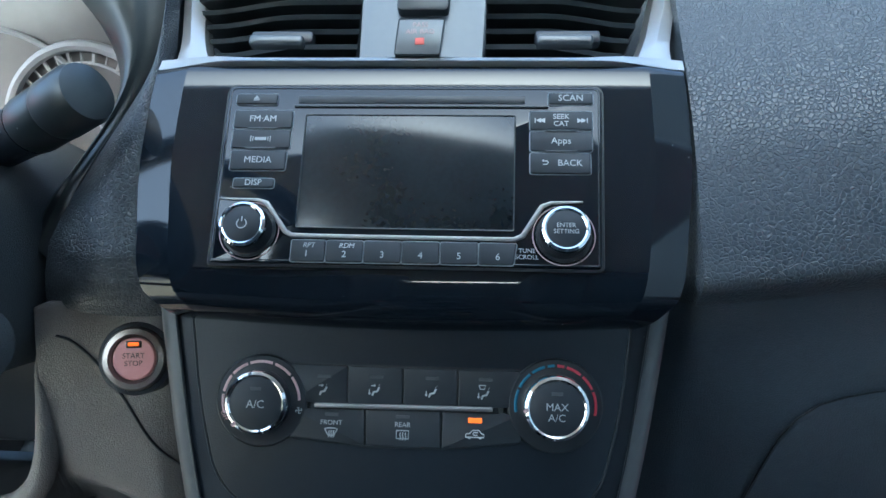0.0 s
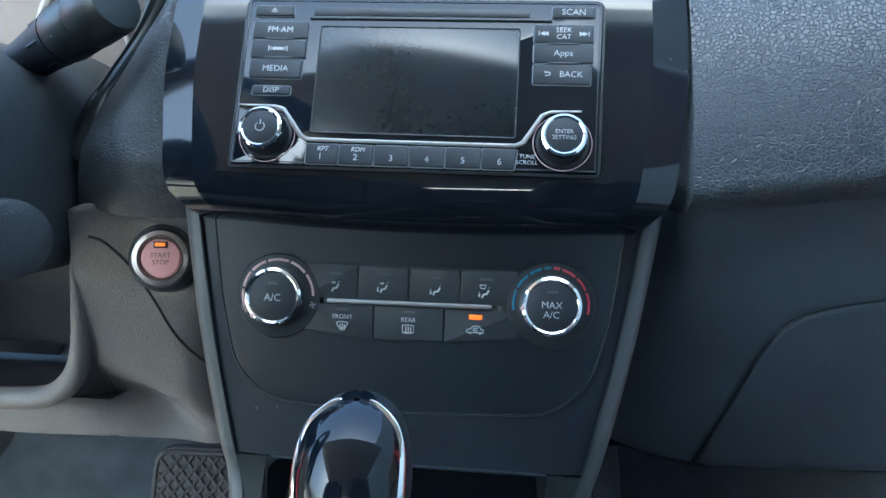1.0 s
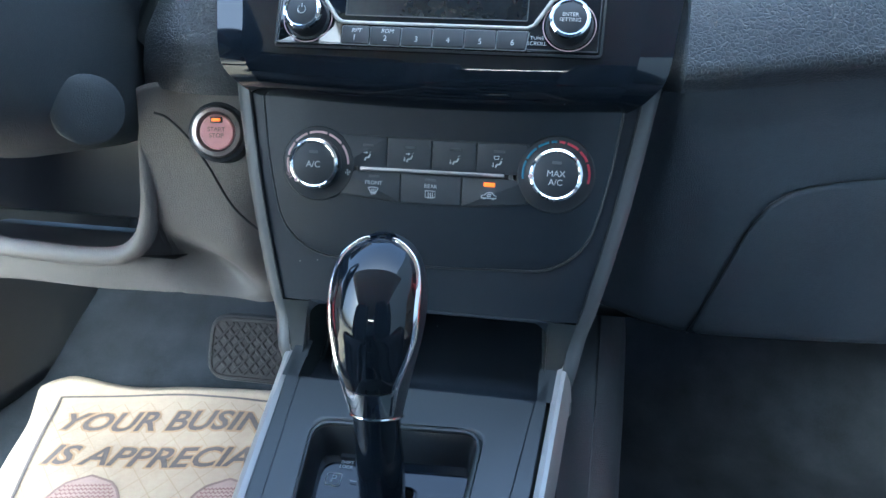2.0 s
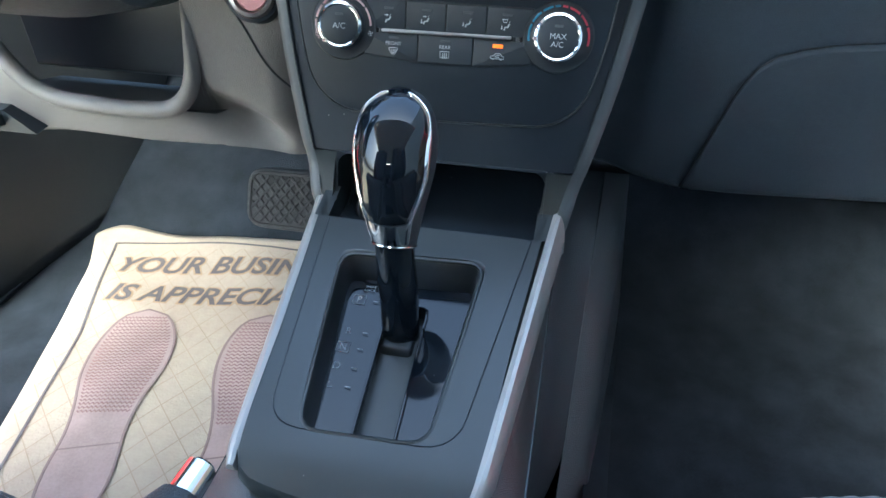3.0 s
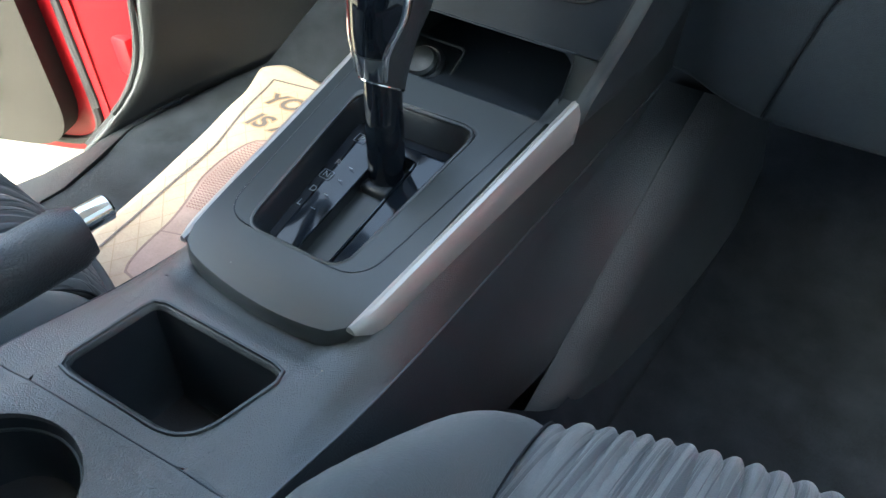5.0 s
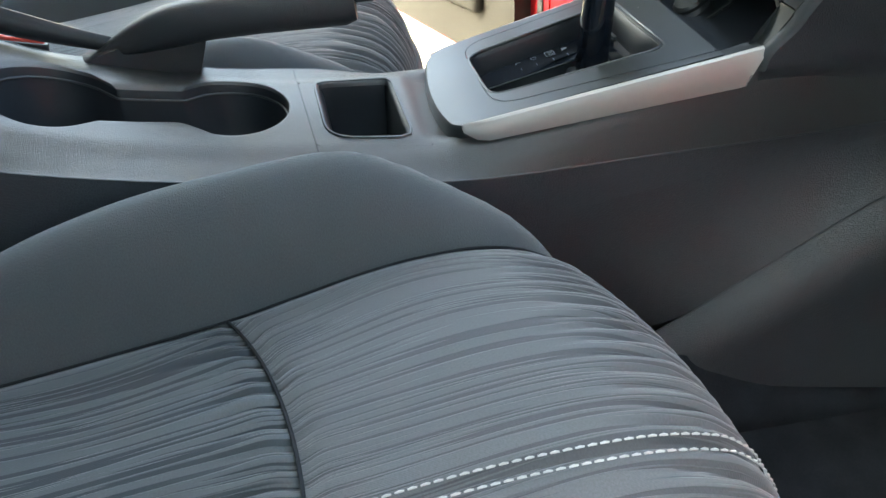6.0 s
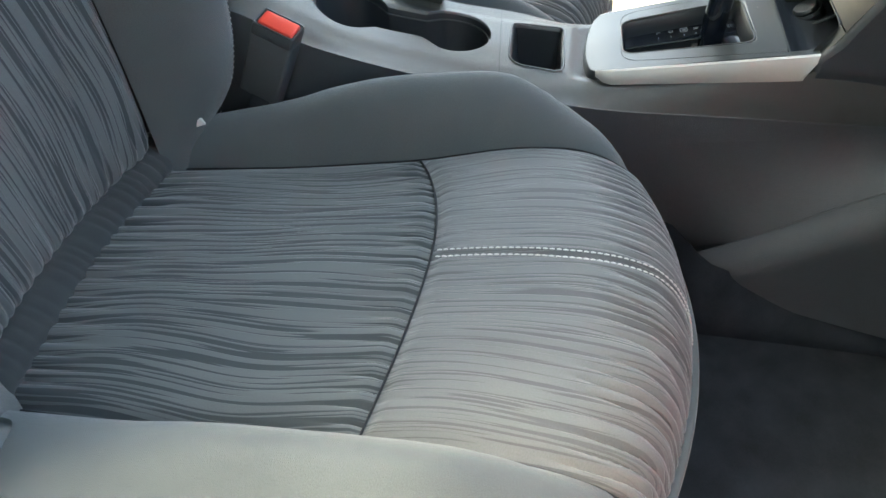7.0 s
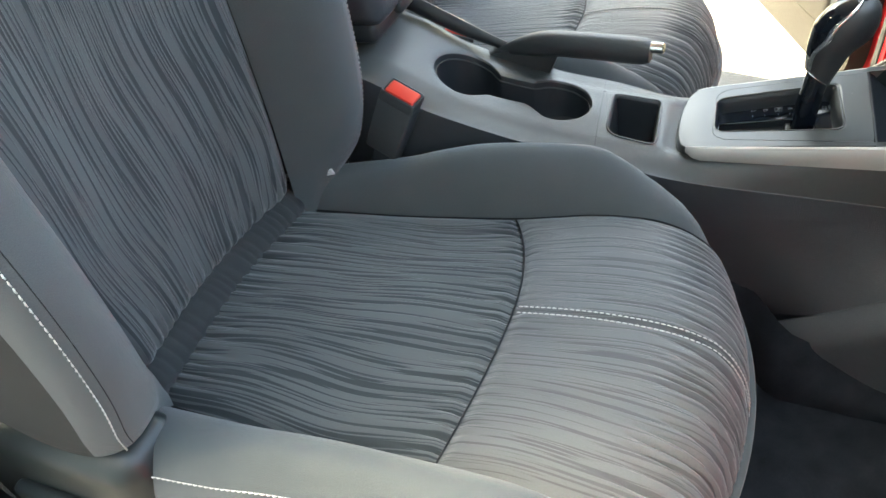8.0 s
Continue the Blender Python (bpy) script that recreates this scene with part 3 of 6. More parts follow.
def console():
    c = thing("center_console", (0, -0.35, 0), "dark grey plastic center console between the front seats", "console")
    edge = 0.094
    # top cover in three cells, each round its own opening
    bin_hole = round_poly([(-0.053, -0.368), (0.040, -0.362), (0.050, -0.303), (-0.049, -0.308)], [0.008, 0.02, 0.006, 0.006])
    n = 96
    cen = (0, -0.335)
    cell_a = [(-0.0570, -0.3857), (0.0530, -0.3747), (0.0660, -0.286), (-0.0660, -0.286)]
    bm = ring_sheet(about(round_poly(cell_a, 0.0005, 1), n, cen), about(bin_hole, n, cen), 14, lambda x, y, t: top_z(x, y) - 0.004 * smooth(0.9, 1, t))
    part("bin_surround", bm, CONSOLE_SKIN, c)
    for s, xa, xb in ((-1, 0.0570, 0.0660), (1, 0.0530, 0.0660)):
        def shoulder_skin(u, v, s=s, xa=xa, xb=xb):
            x = lerp(lerp(xa, xb, v) + 0.0001, edge, u)
            y = lerp(-0.3799 + 0.1 * s * x, -0.286, v)
            return (s * x, y, top_z(x, y))

        part("front_shoulder", sheet(shoulder_skin, 14, 12), CONSOLE_SKIN, c)
    part("cover_seam", tube([(x, -0.38 + 0.1 * x, top_z(x, -0.38 + 0.1 * x) - 0.0001) for x in (lerp(-0.0935, 0.0935, q / 40) for q in range(41))], 0.0005, 5), BLACK, c)
    cups = []
    for cx, cy, r in ((-0.012, -0.440, 0.046), (-0.006, -0.566, 0.046)):
        cups.append((cx, cy, r))
    a0 = [(cups[1][0] + cups[1][2] * math.cos(t), cups[1][1] + cups[1][2] * math.sin(t)) for t in (radians(q) for q in range(125, 416, 10))]
    a1 = [(cups[0][0] + cups[0][2] * math.cos(t), cups[0][1] + cups[0][2] * math.sin(t)) for t in (radians(q) for q in range(-55, 236, 10))]
    hole = a0 + a1
    cell_b = [(-edge, -0.66), (edge, -0.66), (edge, -0.3706), (-edge, -0.3894)]
    cen = (-0.009, -0.505)
    outer, inner = about(round_poly(cell_b, 0.0005, 1), 144, cen), about(hole, 144, cen)
    bm = ring_sheet(outer, inner, 16, lambda x, y, t: top_z(x, y) - 0.003 * smooth(0.92, 1, t))
    part("cup_cover", bm, CONSOLE_SKIN, c)
    # wells
    lips = [[(p[0], p[1], top_z(p[0], p[1]) - 0.003) for p in inner], [(p[0] * 0.985, p[1], top_z(p[0], p[1]) - 0.012) for p in inset(inner, 0.002)]]
    lips.append([(p.x, p.y, 0.275) for p in inset(inner, 0.007)])
    lips.append([(p.x, p.y, 0.268) for p in inset(inner, 0.011)])
    part("cup_holder_well", loft(lips, False), BLACK, c)
    part("cup_rim", tube([(p.x, p.y, top_z(p.x, p.y) - 0.0105) for p in inset(inner + inner[:1], 0.0022)][:-1], 0.0011, 6), PLASTIC_SMOOTH, c)
    part("cup_holder_floor", loft([[(p.x, p.y, 0.2682) for p in inset(inner, 0.010)], [(p.x, p.y, 0.262) for p in inset(inner, 0.010)]]), RUBBER, c)
    bl = about(bin_hole, 72, (0, -0.335))
    walls = [[(p[0], p[1], top_z(p[0], p[1]) - 0.004) for p in bl], [(p.x, p.y, top_z(p.x, p.y) - 0.012) for p in inset(bl, 0.002)], [(p.x, p.y, 0.235) for p in inset(bl, 0.006)], [(p.x, p.y, 0.228) for p in inset(bl, 0.012)]]
    part("bin_well", loft(walls, False), BLACK, c)
    part("bin_floor", loft([[(p.x, p.y, 0.2285) for p in inset(bl, 0.010)], [(p.x, p.y, 0.222) for p in inset(bl, 0.010)]]), RUBBER, c)
    rim = inset(bl, -0.0035)
    part("bin_rim", tube([(p.x, p.y, top_z(p.x, p.y) + 0.0002) for p in rim + rim[:1]], 0.0014, 6), PLASTIC_SMOOTH, c)
    # shoulder under the shift panel
    def deck_z(x, y):
        a = abs(x)
        xt = lerp(0.0600, 0.0905, smooth(-0.29, -0.08, y))
        zt = shoulder(y) + 0.10 * smooth(-0.055, 0.03, y)
        w = min(1, max(0, (a - xt) / (edge - xt)))
        high = lerp(top_z(x, y), lerp(zt, SEAM_Z(y), w * w), smooth(xt - 0.008, xt, a))
        return lerp(top_z(x, y), high, smooth(-0.289, -0.250, y))

    def deck(u, v):
        x = edge * math.copysign(abs(2 * u - 1) ** 0.6, u - 0.5)
        y = lerp(-0.287, 0.24, v)
        return (x, y, deck_z(x, y))

    part("front_deck", sheet(deck, 90, 60), CONSOLE_SKIN, c)
    part("rear_deck", sheet(lambda u, v: (lerp(-edge, edge, u), lerp(-1.0, -0.659, v), top_z(lerp(-edge, edge, u), lerp(-1.0, -0.659, v))), 24, 16), CONSOLE_SKIN, c)
    for s in (-1, 1):
        def side(u, v, s=s):
            y = lerp(-1.0, 0.24, u)
            z = lerp(SEAM_Z(y) - 0.0015, 0.0, v)
            bulge = 0.003 + 0.008 * v ** 1.3
            return (s * (edge - 0.002 + bulge), y, z)

        part("side_panel", sheet(side, 70, 16), TUNNEL, c, "smooth dark side panel")
        part("side_seam", tube([(s * (edge + 0.0003), y, SEAM_Z(y) - 0.0006) for y in (lerp(-0.9, 0.085, i / 50) for i in range(51))], 0.0009, 6), GREY_SATIN if s > 0 else PLASTIC, c)
    return c


def side_x(y, z):
    """How far out the console's smooth side stands at a height."""
    v = min(1, max(0, (SEAM_Z(y) - 0.0015 - z) / (SEAM_Z(y) - 0.0015)))
    return 0.095 + 0.008 * v ** 1.3


def tunnel():
    t = thing("tunnel_panel", (0.15, 0.1, 0), "dark grained moulded panel along the tunnel in the footwell", "trim panel")
    crease = spline([(0.1190, -0.132, 0.082), (0.1215, -0.077, 0.117), (0.1238, -0.025, 0.154), (0.1262, 0.025, 0.191), (0.1288, 0.078, 0.227), (0.1312, 0.132, 0.260), (0.133, 0.19, 0.283), (0.134, 0.32, 0.300)], 40)
    foot = table([(-0.45, 0.215), (-0.30, 0.170), (-0.166, 0.114), (-0.13, 0.098), (-0.07, 0.072), (0.0, 0.042), (0.08, 0.020), (0.13, 0.012), (0.4, 0.008)])

    def under(p, v):
        # the shoulder rolls outward, then drops to the carpet
        reach = max(0.0, (p.z - foot(p.y + 0.05)) / 0.95)
        a = reach * v
        out = 0.030 * (1 - (1 - min(1, a / 0.055)) ** 2) + 0.10 * max(0, a - 0.055)
        return Vector((p.x + out, p.y + 0.35 * a, p.z - 0.93 * a + 0.006 * math.sin(math.pi * min(1, a / 0.055))))

    def upper(u, v):
        p = crease[round(u * 40)]
        qz = min(p.z + 0.16, max(0.268, p.z + 0.004))
        d = (qz - p.z) / 0.82
        y = p.y - 0.57 * d * v
        z = lerp(p.z, qz, v)
        x0 = side_x(y, z) - 0.0006
        return Vector((x0 + (p.x - side_x(p.y, p.z)) * (1 - v) ** 2.4 * smooth(-0.05, 0.16, u) + 0.0014 * (1 - v) * smooth(0, 0.1, u), y, z))

    part("upper_panel", sheet(upper, 40, 30), TUNNEL, t)
    part("lower_panel", sheet(lambda u, v: under(crease[round(u * 40)], v), 40, 24), TUNNEL, t, "dull lower panel")
    part("edge", tube([p + Vector((0.0006, 0, 0.0002)) for p in crease], 0.0009, 6), TUNNEL, t)

    def carpet(u, v):
        y = lerp(-0.45, 0.34, u)
        front = smooth(-0.16, -0.10, y)
        top = Vector((lerp(0.0975, 0.144, front) + 0.012 * smooth(-0.1, 0.3, y), y, foot(y) + 0.012))
        return top.lerp(Vector((top.x + 0.03, y, -0.01)), v) + Vector((0.012 * math.sin(math.pi * v), 0, 0))

    part("carpet_side", sheet(carpet, 50, 8), CARPET, t, "dark carpet below the panel")


def along(points, n):
    """n + 1 points evenly along an open line."""
    lens = [0]
    for a, b in zip(points, points[1:]):
        lens.append(lens[-1] + (b - a).length)
    out = []
    for i in range(n + 1):
        w = lens[-1] * i / n
        k = max(q for q in range(len(lens) - 1) if lens[q] <= w + 1e-9)
        out.append(points[k].lerp(points[k + 1], min(1, (w - lens[k]) / max(1e-9, lens[k + 1] - lens[k]))))
    return out


def shift_panel():
    s = thing("gear_selector_surround", (0, -0.16, 0.3), "satin dark grey shifter surround with a recessed gate", "shifter trim")
    opening = round_poly([(-0.043, -0.236), (0.035, -0.233), (0.046, -0.096), (-0.056, -0.101)], [0.014, 0.014, 0.012, 0.012], 6)
    groove = round_poly([(-0.063, -0.237), (0.052, -0.235), (0.0765, -0.068), (-0.0765, -0.068)], [0.022, 0.022, 0.001, 0.001], 6)
    n, cen = 112, (-0.004, -0.165)
    go, op = about(groove, n, cen), about(opening, n, cen)

    def inner_z(x, y, t):
        return panel_z(y) - 0.003 * smooth(0.9, 1.0, t)

    part("inner_plate", ring_sheet(inset(go, 0.0006), op, 20, inner_z), PLASTIC_SMOOTH, s)
    wall = [[(p[0], p[1], panel_z(p[1]) - 0.003) for p in op], [(p.x, p.y, panel_z(p.y) - 0.007) for p in inset(op, 0.0025)], [(p.x, p.y, panel_z(p.y) - 0.026) for p in inset(op, 0.0045)]]
    part("gate_wall", loft(wall, False), BLACK, s)
    lip = inset(op, -0.0006)
    part("gate_rim", tube([(p.x, p.y, panel_z(p.y) - 0.0010) for p in lip + lip[:1]], 0.0015, 8), PLASTIC_SMOOTH, s)
    # outer shell: sides and the rounded rear lip
    shell = spline([(-0.088, -0.04), (-0.079, -0.15), (-0.0725, -0.255), (-0.062, -0.268), (0, -0.2755), (0.055, -0.269), (0.0655, -0.257), (0.075, -0.15), (0.086, -0.04)], 60)
    ring = [(p.x, p.y) for p in shell]
    wide = inset(groove, -0.0004)
    line = wide[27:] + wide[:15]
    inn = along(line, 60)
    part("groove", tube([(p.x, p.y, panel_z(p.y) - 0.0007) for p in along(groove[27:] + groove[:15], 80)], 0.0007, 5), BLACK, s)

    def outer(u, v):
        k = round(u * 60)
        a, b = inn[k], Vector(ring[k])
        if v <= 0.7:
            p = a.lerp(b, v / 0.7)
            lip = smooth(-0.235, -0.28, p.y)
            return (p.x, p.y, panel_z(p.y) - 0.003 * lip ** 2)
        w = (v - 0.7) / 0.3
        lip = smooth(-0.235, -0.28, b.y)
        z = panel_z(b.y) - 0.003 * lip ** 2
        out = (b - Vector((0, -0.15))).normalized()
        p = b + out * 0.0025 * math.sin(w * math.pi * 0.6)
        return (p.x, p.y, z - 0.0145 * w ** 1.6)

    part("outer_shell", sheet(outer, 60, 14), PLASTIC_SMOOTH, s)
    for sg in (-1, 1):
        part("front_leg", sheet(lambda u, v, sg=sg: (sg * lerp(0.0775, 0.0885, u), lerp(-0.068, -0.036, v), panel_z(lerp(-0.068, -0.036, v))), 4, 4), PLASTIC_SMOOTH, s)
    # gate plate with its slot
    slot = round_poly([(-0.0155, -0.229), (0.0115, -0.229), (0.011, -0.120), (-0.018, -0.120)], 0.004, 4)
    base = inset(op, 0.004)
    cen = (-0.003, -0.172)
    plate_bm = ring_sheet(about(base, n, cen), about(slot, n, cen), 4, lambda x, y, t: panel_z(y) - 0.0235 + 0.002 * smooth(-0.02, -0.04, x))
    g = part("gate_plate", plate_bm, GLOSS, s, "glossy black gate plate with white letters")
    sl = about(slot, n, cen)
    part("slot_wall", loft([[(p[0], p[1], panel_z(p[1]) - 0.0235) for p in sl], [(p[0], p[1], panel_z(p[1]) - 0.034) for p in sl]], False), BLACK, s)
    part("slot_cover", loft([[(p[0], p[1], panel_z(p[1]) - 0.033) for p in sl], [(p[0], p[1], panel_z(p[1]) - 0.036) for p in sl]]), PLASTIC_SMOOTH, s)
    part("slot_rim", tube([(p[0], p[1], panel_z(p[1]) - 0.0228) for p in sl + sl[:1]], 0.0011, 6), GLOSS, s)
    tilt = Matrix.Rotation(math.atan(PANEL_SLOPE), 4, "X")
    base_m = PLACE[s].inverted()
    for txt, y, mat, bx in (("P", -0.121, WHITE_PRINT, 1), ("R", -0.148, GREY_PRINT, 0), ("N", -0.161, GREY_PRINT, 1), ("D", -0.176, GREY_PRINT, 0), ("L", -0.190, GREY_PRINT, 0)):
        m = base_m @ Matrix.Translation((-0.0395, y, panel_z(y) - 0.0212)) @ tilt
        lettering(txt, 0.0075, mat, g, m, "gate_letter")
        if bx:
            fr = round_poly([(-0.0045, -0.004), (0.0045, -0.004), (0.0045, 0.004), (-0.0045, 0.004)], 0.001, 2)
            b = tube([(p.x, p.y, 0) for p in fr + fr[:1]], 0.0003, 4, caps=False)
            b.transform(m)
            part("letter_box", b, mat, g, local=True)
        b = rbox((0.004, 0.0006, 0.0003), (0.012, 0, 0), 0.0001, 1)
        b.transform(m)
        part("gate_mark", b, mat, g, local=True)
    lettering("SHIFT\nLOCK", 0.0032, WHITE_PRINT, g, base_m @ Matrix.Translation((-0.034, -0.1105, panel_z(-0.11) - 0.0212)) @ tilt, "gate_letter")
    part("shift_lock_cover", rbox((0.011, 0.006, 0.003), (-0.034, -0.1035, panel_z(-0.1035) - 0.0215), 0.0008, 1, tilt), PLASTIC, s)
    return s


def trim_strips():
    for sg in (1, -1):
        t = thing("silver_trim", (sg * 0.08, -0.15, 0.3), "long silver painted trim strip along the shifter panel", "trim", "silver trims of the console")
        secs = []
        for i in range(25):
            u = i / 24
            y = lerp(-0.263, -0.038, u)
            xin = lerp(0.0650, 0.0895, u) if sg > 0 else lerp(0.0735, 0.0890, u)
            end = smooth(0, 0.07, u) ** 0.7
            wd, ht = lerp(0.005, 0.0105, end), lerp(0.004, 0.0120, end) + 0.0130 * u
            cut = smooth(0.93, 1.0, u)
            z = panel_z(y) - (0 if sg > 0 else 0.0042)
            yb = y - 0.016 * cut
            row = [(xin, y, z + 0.0003), (xin + 0.30 * wd, y, z + 0.0016)]
            for k in range(5):
                g = k / 4
                row.append((xin + wd * (0.55 + 0.45 * math.sin(g * math.pi / 2)), lerp(y, yb, g), z + 0.0010 - (ht + 0.001) * g ** 1.3))
            row.append((xin - 0.002, yb, z - ht))
            secs.append([(sg * a, b, c) for a, b, c in row])
        part("strip", loft(secs), TRIM_SILVER, t, sharp=30)


def shift_lever():
    lv = thing("shift_lever", (-0.006, -0.132, 0.30), "automatic shift lever with a glossy black and chrome knob", "gear shifter")
    part("shaft", tube(spline([(-0.006, -0.134, 0.296), (-0.0065, -0.133, 0.34), (-0.008, -0.1305, 0.372), (-0.008, -0.1285, 0.394)], 16), [0.0135] * 10 + [0.0132, 0.013, 0.013, 0.013, 0.0132, 0.0136, 0.014], 24), GLOSS, lv, "glossy black shaft")
    part("shaft_boot", rbox((0.024, 0.034, 0.012), (-0.006, -0.136, 0.302), 0.004, 3), BLACK, lv)
    # sections of the knob: height, centre y, half width, half depth
    prof = [(0.3680, -0.1305, 0.0132, 0.0135), (0.3800, -0.1290, 0.0138, 0.0155), (0.3950, -0.1275, 0.0166, 0.0188), (0.4080, -0.1260, 0.0193, 0.0216), (0.4180, -0.1235, 0.0216, 0.0247), (0.4300, -0.1180, 0.0238, 0.0296), (0.4421, -0.1155, 0.0248, 0.0310), (0.4520, -0.1130, 0.0245, 0.0292), (0.4609, -0.1105, 0.0222, 0.0256), (0.4675, -0.1080, 0.0184, 0.0206), (0.4719, -0.1060, 0.0125, 0.0142), (0.4744, -0.1050, 0.0068, 0.0075), (0.4752, -0.1050, 0.0015, 0.0018)]
    fy, fw, fd = (table([(p[0], p[k]) for p in prof]) for k in (1, 2, 3))
    top = 0.4752

    def skin(a, h, grow=0.0):
        return Vector((-0.008 + (fw(h) + grow) * math.sin(a), fy(h) - (fd(h) + grow) * math.cos(a), h + grow * smooth(0.455, top, h)))

    def low(a):
        return 0.380 + 0.010 * math.cos(a)

    def body(u, v):
        a = 2 * math.pi * u
        return skin(a, lerp(low(a), top, math.sin(v * math.pi / 2)))

    part("knob", sheet(body, 48, 44, wrap=True), SIDE_PLASTIC, lv, "dark grained knob")

    def half(h):
        return 0.62 + 0.36 * smooth(0.405, 0.440, h) + 0.30 * smooth(0.447, 0.473, h)

    def band(h):
        return half(h) + 0.22

    part("face_insert", sheet(lambda u, v: skin(lerp(-1, 1, u) * (half(lerp(0.4085, top, math.sin(v * math.pi / 2))) + 3 * smooth(0.4735, top, lerp(0.4085, top, math.sin(v * math.pi / 2)))), lerp(0.4085, top, math.sin(v * math.pi / 2)), 0.0008), 24, 40), GLOSS, lv, "glossy black insert")
    for sg in (-1, 1):
        def strip(u, v, sg=sg):
            h = lerp(0.3915, 0.4748, math.sin(v * math.pi / 2))
            return skin(sg * lerp(half(h) + 0.01, band(h), u), h, 0.0007 + 0.0011 * math.sin(math.pi * u))

        part("chrome_band", sheet(strip, 8, 44), CHROME, lv, "bright chrome band")
    part("chrome_collar", sheet(lambda u, v: skin(lerp(-1, 1, u) * (half(lerp(0.3915, 0.4075, v)) + 0.02), lerp(0.3915, 0.4075, v), 0.0009), 16, 8), CHROME, lv, "chrome collar below the insert")
    part("release_button", rbox((0.008, 0.012, 0.022), (-0.0300, -0.115, 0.434), 0.003, 3), CHROME, lv)
    ring = [skin(a, low(a) + 0.0006, 0.0003) for a in (2 * math.pi * k / 48 for k in range(49))]
    part("collar_ring", tube(ring, 0.0008, 6), CHROME, lv)


def parking_brake():
    pb = thing("parking_brake", (-0.08, -0.52, 0.33), "black parking brake lever with a chrome button", "handbrake")
    axis = spline([(-0.092, -0.555, 0.335), (-0.086, -0.52, 0.352), (-0.076, -0.47, 0.366), (-0.067, -0.42, 0.371), (-0.060, -0.37, 0.3725), (-0.0545, -0.326, 0.3735)], 26)
    secs = []
    for i, p in enumerate(axis):
        t = (axis[min(i + 1, 26)] - axis[max(i - 1, 0)]).normalized()
        side = t.cross(Vector((0, 0, 1))).normalized()
        up = side.cross(t)
        u = i / 26
        w = lerp(0.008, 0.0145, smooth(0, 0.35, u)) * (1 - 0.22 * smooth(0.965, 1, u))
        hgt = lerp(0.007, 0.0175, smooth(0, 0.4, u)) * (1 - 0.18 * smooth(0.965, 1, u))
        secs.append([p + side * w * math.copysign(abs(math.cos(a)) ** 0.8, math.cos(a)) + up * hgt * math.copysign(abs(math.sin(a)) ** 0.8, math.sin(a)) for a in (2 * math.pi * k / 24 for k in range(24))])
    part("grip", loft(secs), SIDE_PLASTIC, pb, "dark grained grip")
    d = (axis[-1] - axis[-4]).normalized()
    part("button", tube([axis[-1] - d * 0.004 + Vector((0, 0, 0.006)), axis[-1] + d * 0.0155 + Vector((0, 0, 0.006)), axis[-1] + d * 0.017 + Vector((0, 0, 0.006))], [0.0076, 0.0074, 0.006], 20), CHROME, pb, "chrome push button")
    foot = [(-0.575, 0.338), (-0.53, 0.352), (-0.49, 0.362), (-0.462, 0.360), (-0.456, 0.348), (-0.462, 0.332), (-0.470, 0.312), (-0.575, 0.318)]
    part("lever_foot", loft([[(x, y, lerp(0.335, z, k)) for y, z in foot] for x, k in ((-0.101, 0.9), (-0.098, 1.0), (-0.080, 1.0), (-0.077, 0.9))]), SIDE_PLASTIC, pb)
    edging = spline([(-0.091, -0.74, 0.432), (-0.091, -0.68, 0.412), (-0.092, -0.62, 0.384), (-0.093, -0.57, 0.362), (-0.094, -0.52, 0.343)], 20)
    part("slot_edging", tube(edging, [0.009 - 0.004 * smooth(0.5, 1, i / 20) for i in range(21)], 12, 1.3), BLACK, pb, "black edging along the lever slot")


def armrest():
    a = thing("armrest", (0, -0.78, 0.4), "black padded console armrest behind the cup holders", "armrest")
    part("pad", rbox((0.16, 0.26, 0.06), (-0.01, -0.775, 0.475), 0.022, 4), LEATHER, a)
    part("base", rbox((0.15, 0.25, 0.03), (-0.01, -0.785, 0.437), 0.01, 3), BLACK, a)
    part("latch", rbox((0.04, 0.012, 0.016), (-0.005, -0.648, 0.452), 0.004, 2), BLACK, a)


def power_socket():
    p = thing("power_socket", (-0.052, -0.022, 0.33), "round black power socket with a plain cap", "socket", turn=Matrix.Translation((-0.052, -0.024, 0.330)) @ Matrix.Rotation(radians(28), 4, "X"))
    fr = round_poly([(-0.026, -0.026), (0.026, -0.026), (0.026, 0.028), (-0.026, 0.028)], 0.007, 4)
    part("mount_frame", tube([(q.x, q.y, -0.001) for q in fr + fr[:1]], 0.0016, 6), PLASTIC_SMOOTH, p, local=True)
    part("collar", lathe([(0.019, -0.01), (0.019, 0.003), (0.0165, 0.006), (0.0145, 0.005)], 32), BLACK, p, local=True)
    part("cap", lathe([(0.0142, -0.004), (0.0142, 0.008), (0.012, 0.0105), (0.002, 0.0112)], 32), PLASTIC_SMOOTH, p, local=True)


ground_sheet()
side_wall()
cabin()
kick_panel(-1, "grey plastic kick panel beside the pedals")
kick_panel(1, "dark plastic kick panel in the passenger footwell")
open_door(-1, "open red driver door with grey inner trim")
open_door(1, "open red passenger door with grey inner trim")
console()
tunnel()
shift_panel()
trim_strips()
shift_lever()
parking_brake()
armrest()
power_socket()

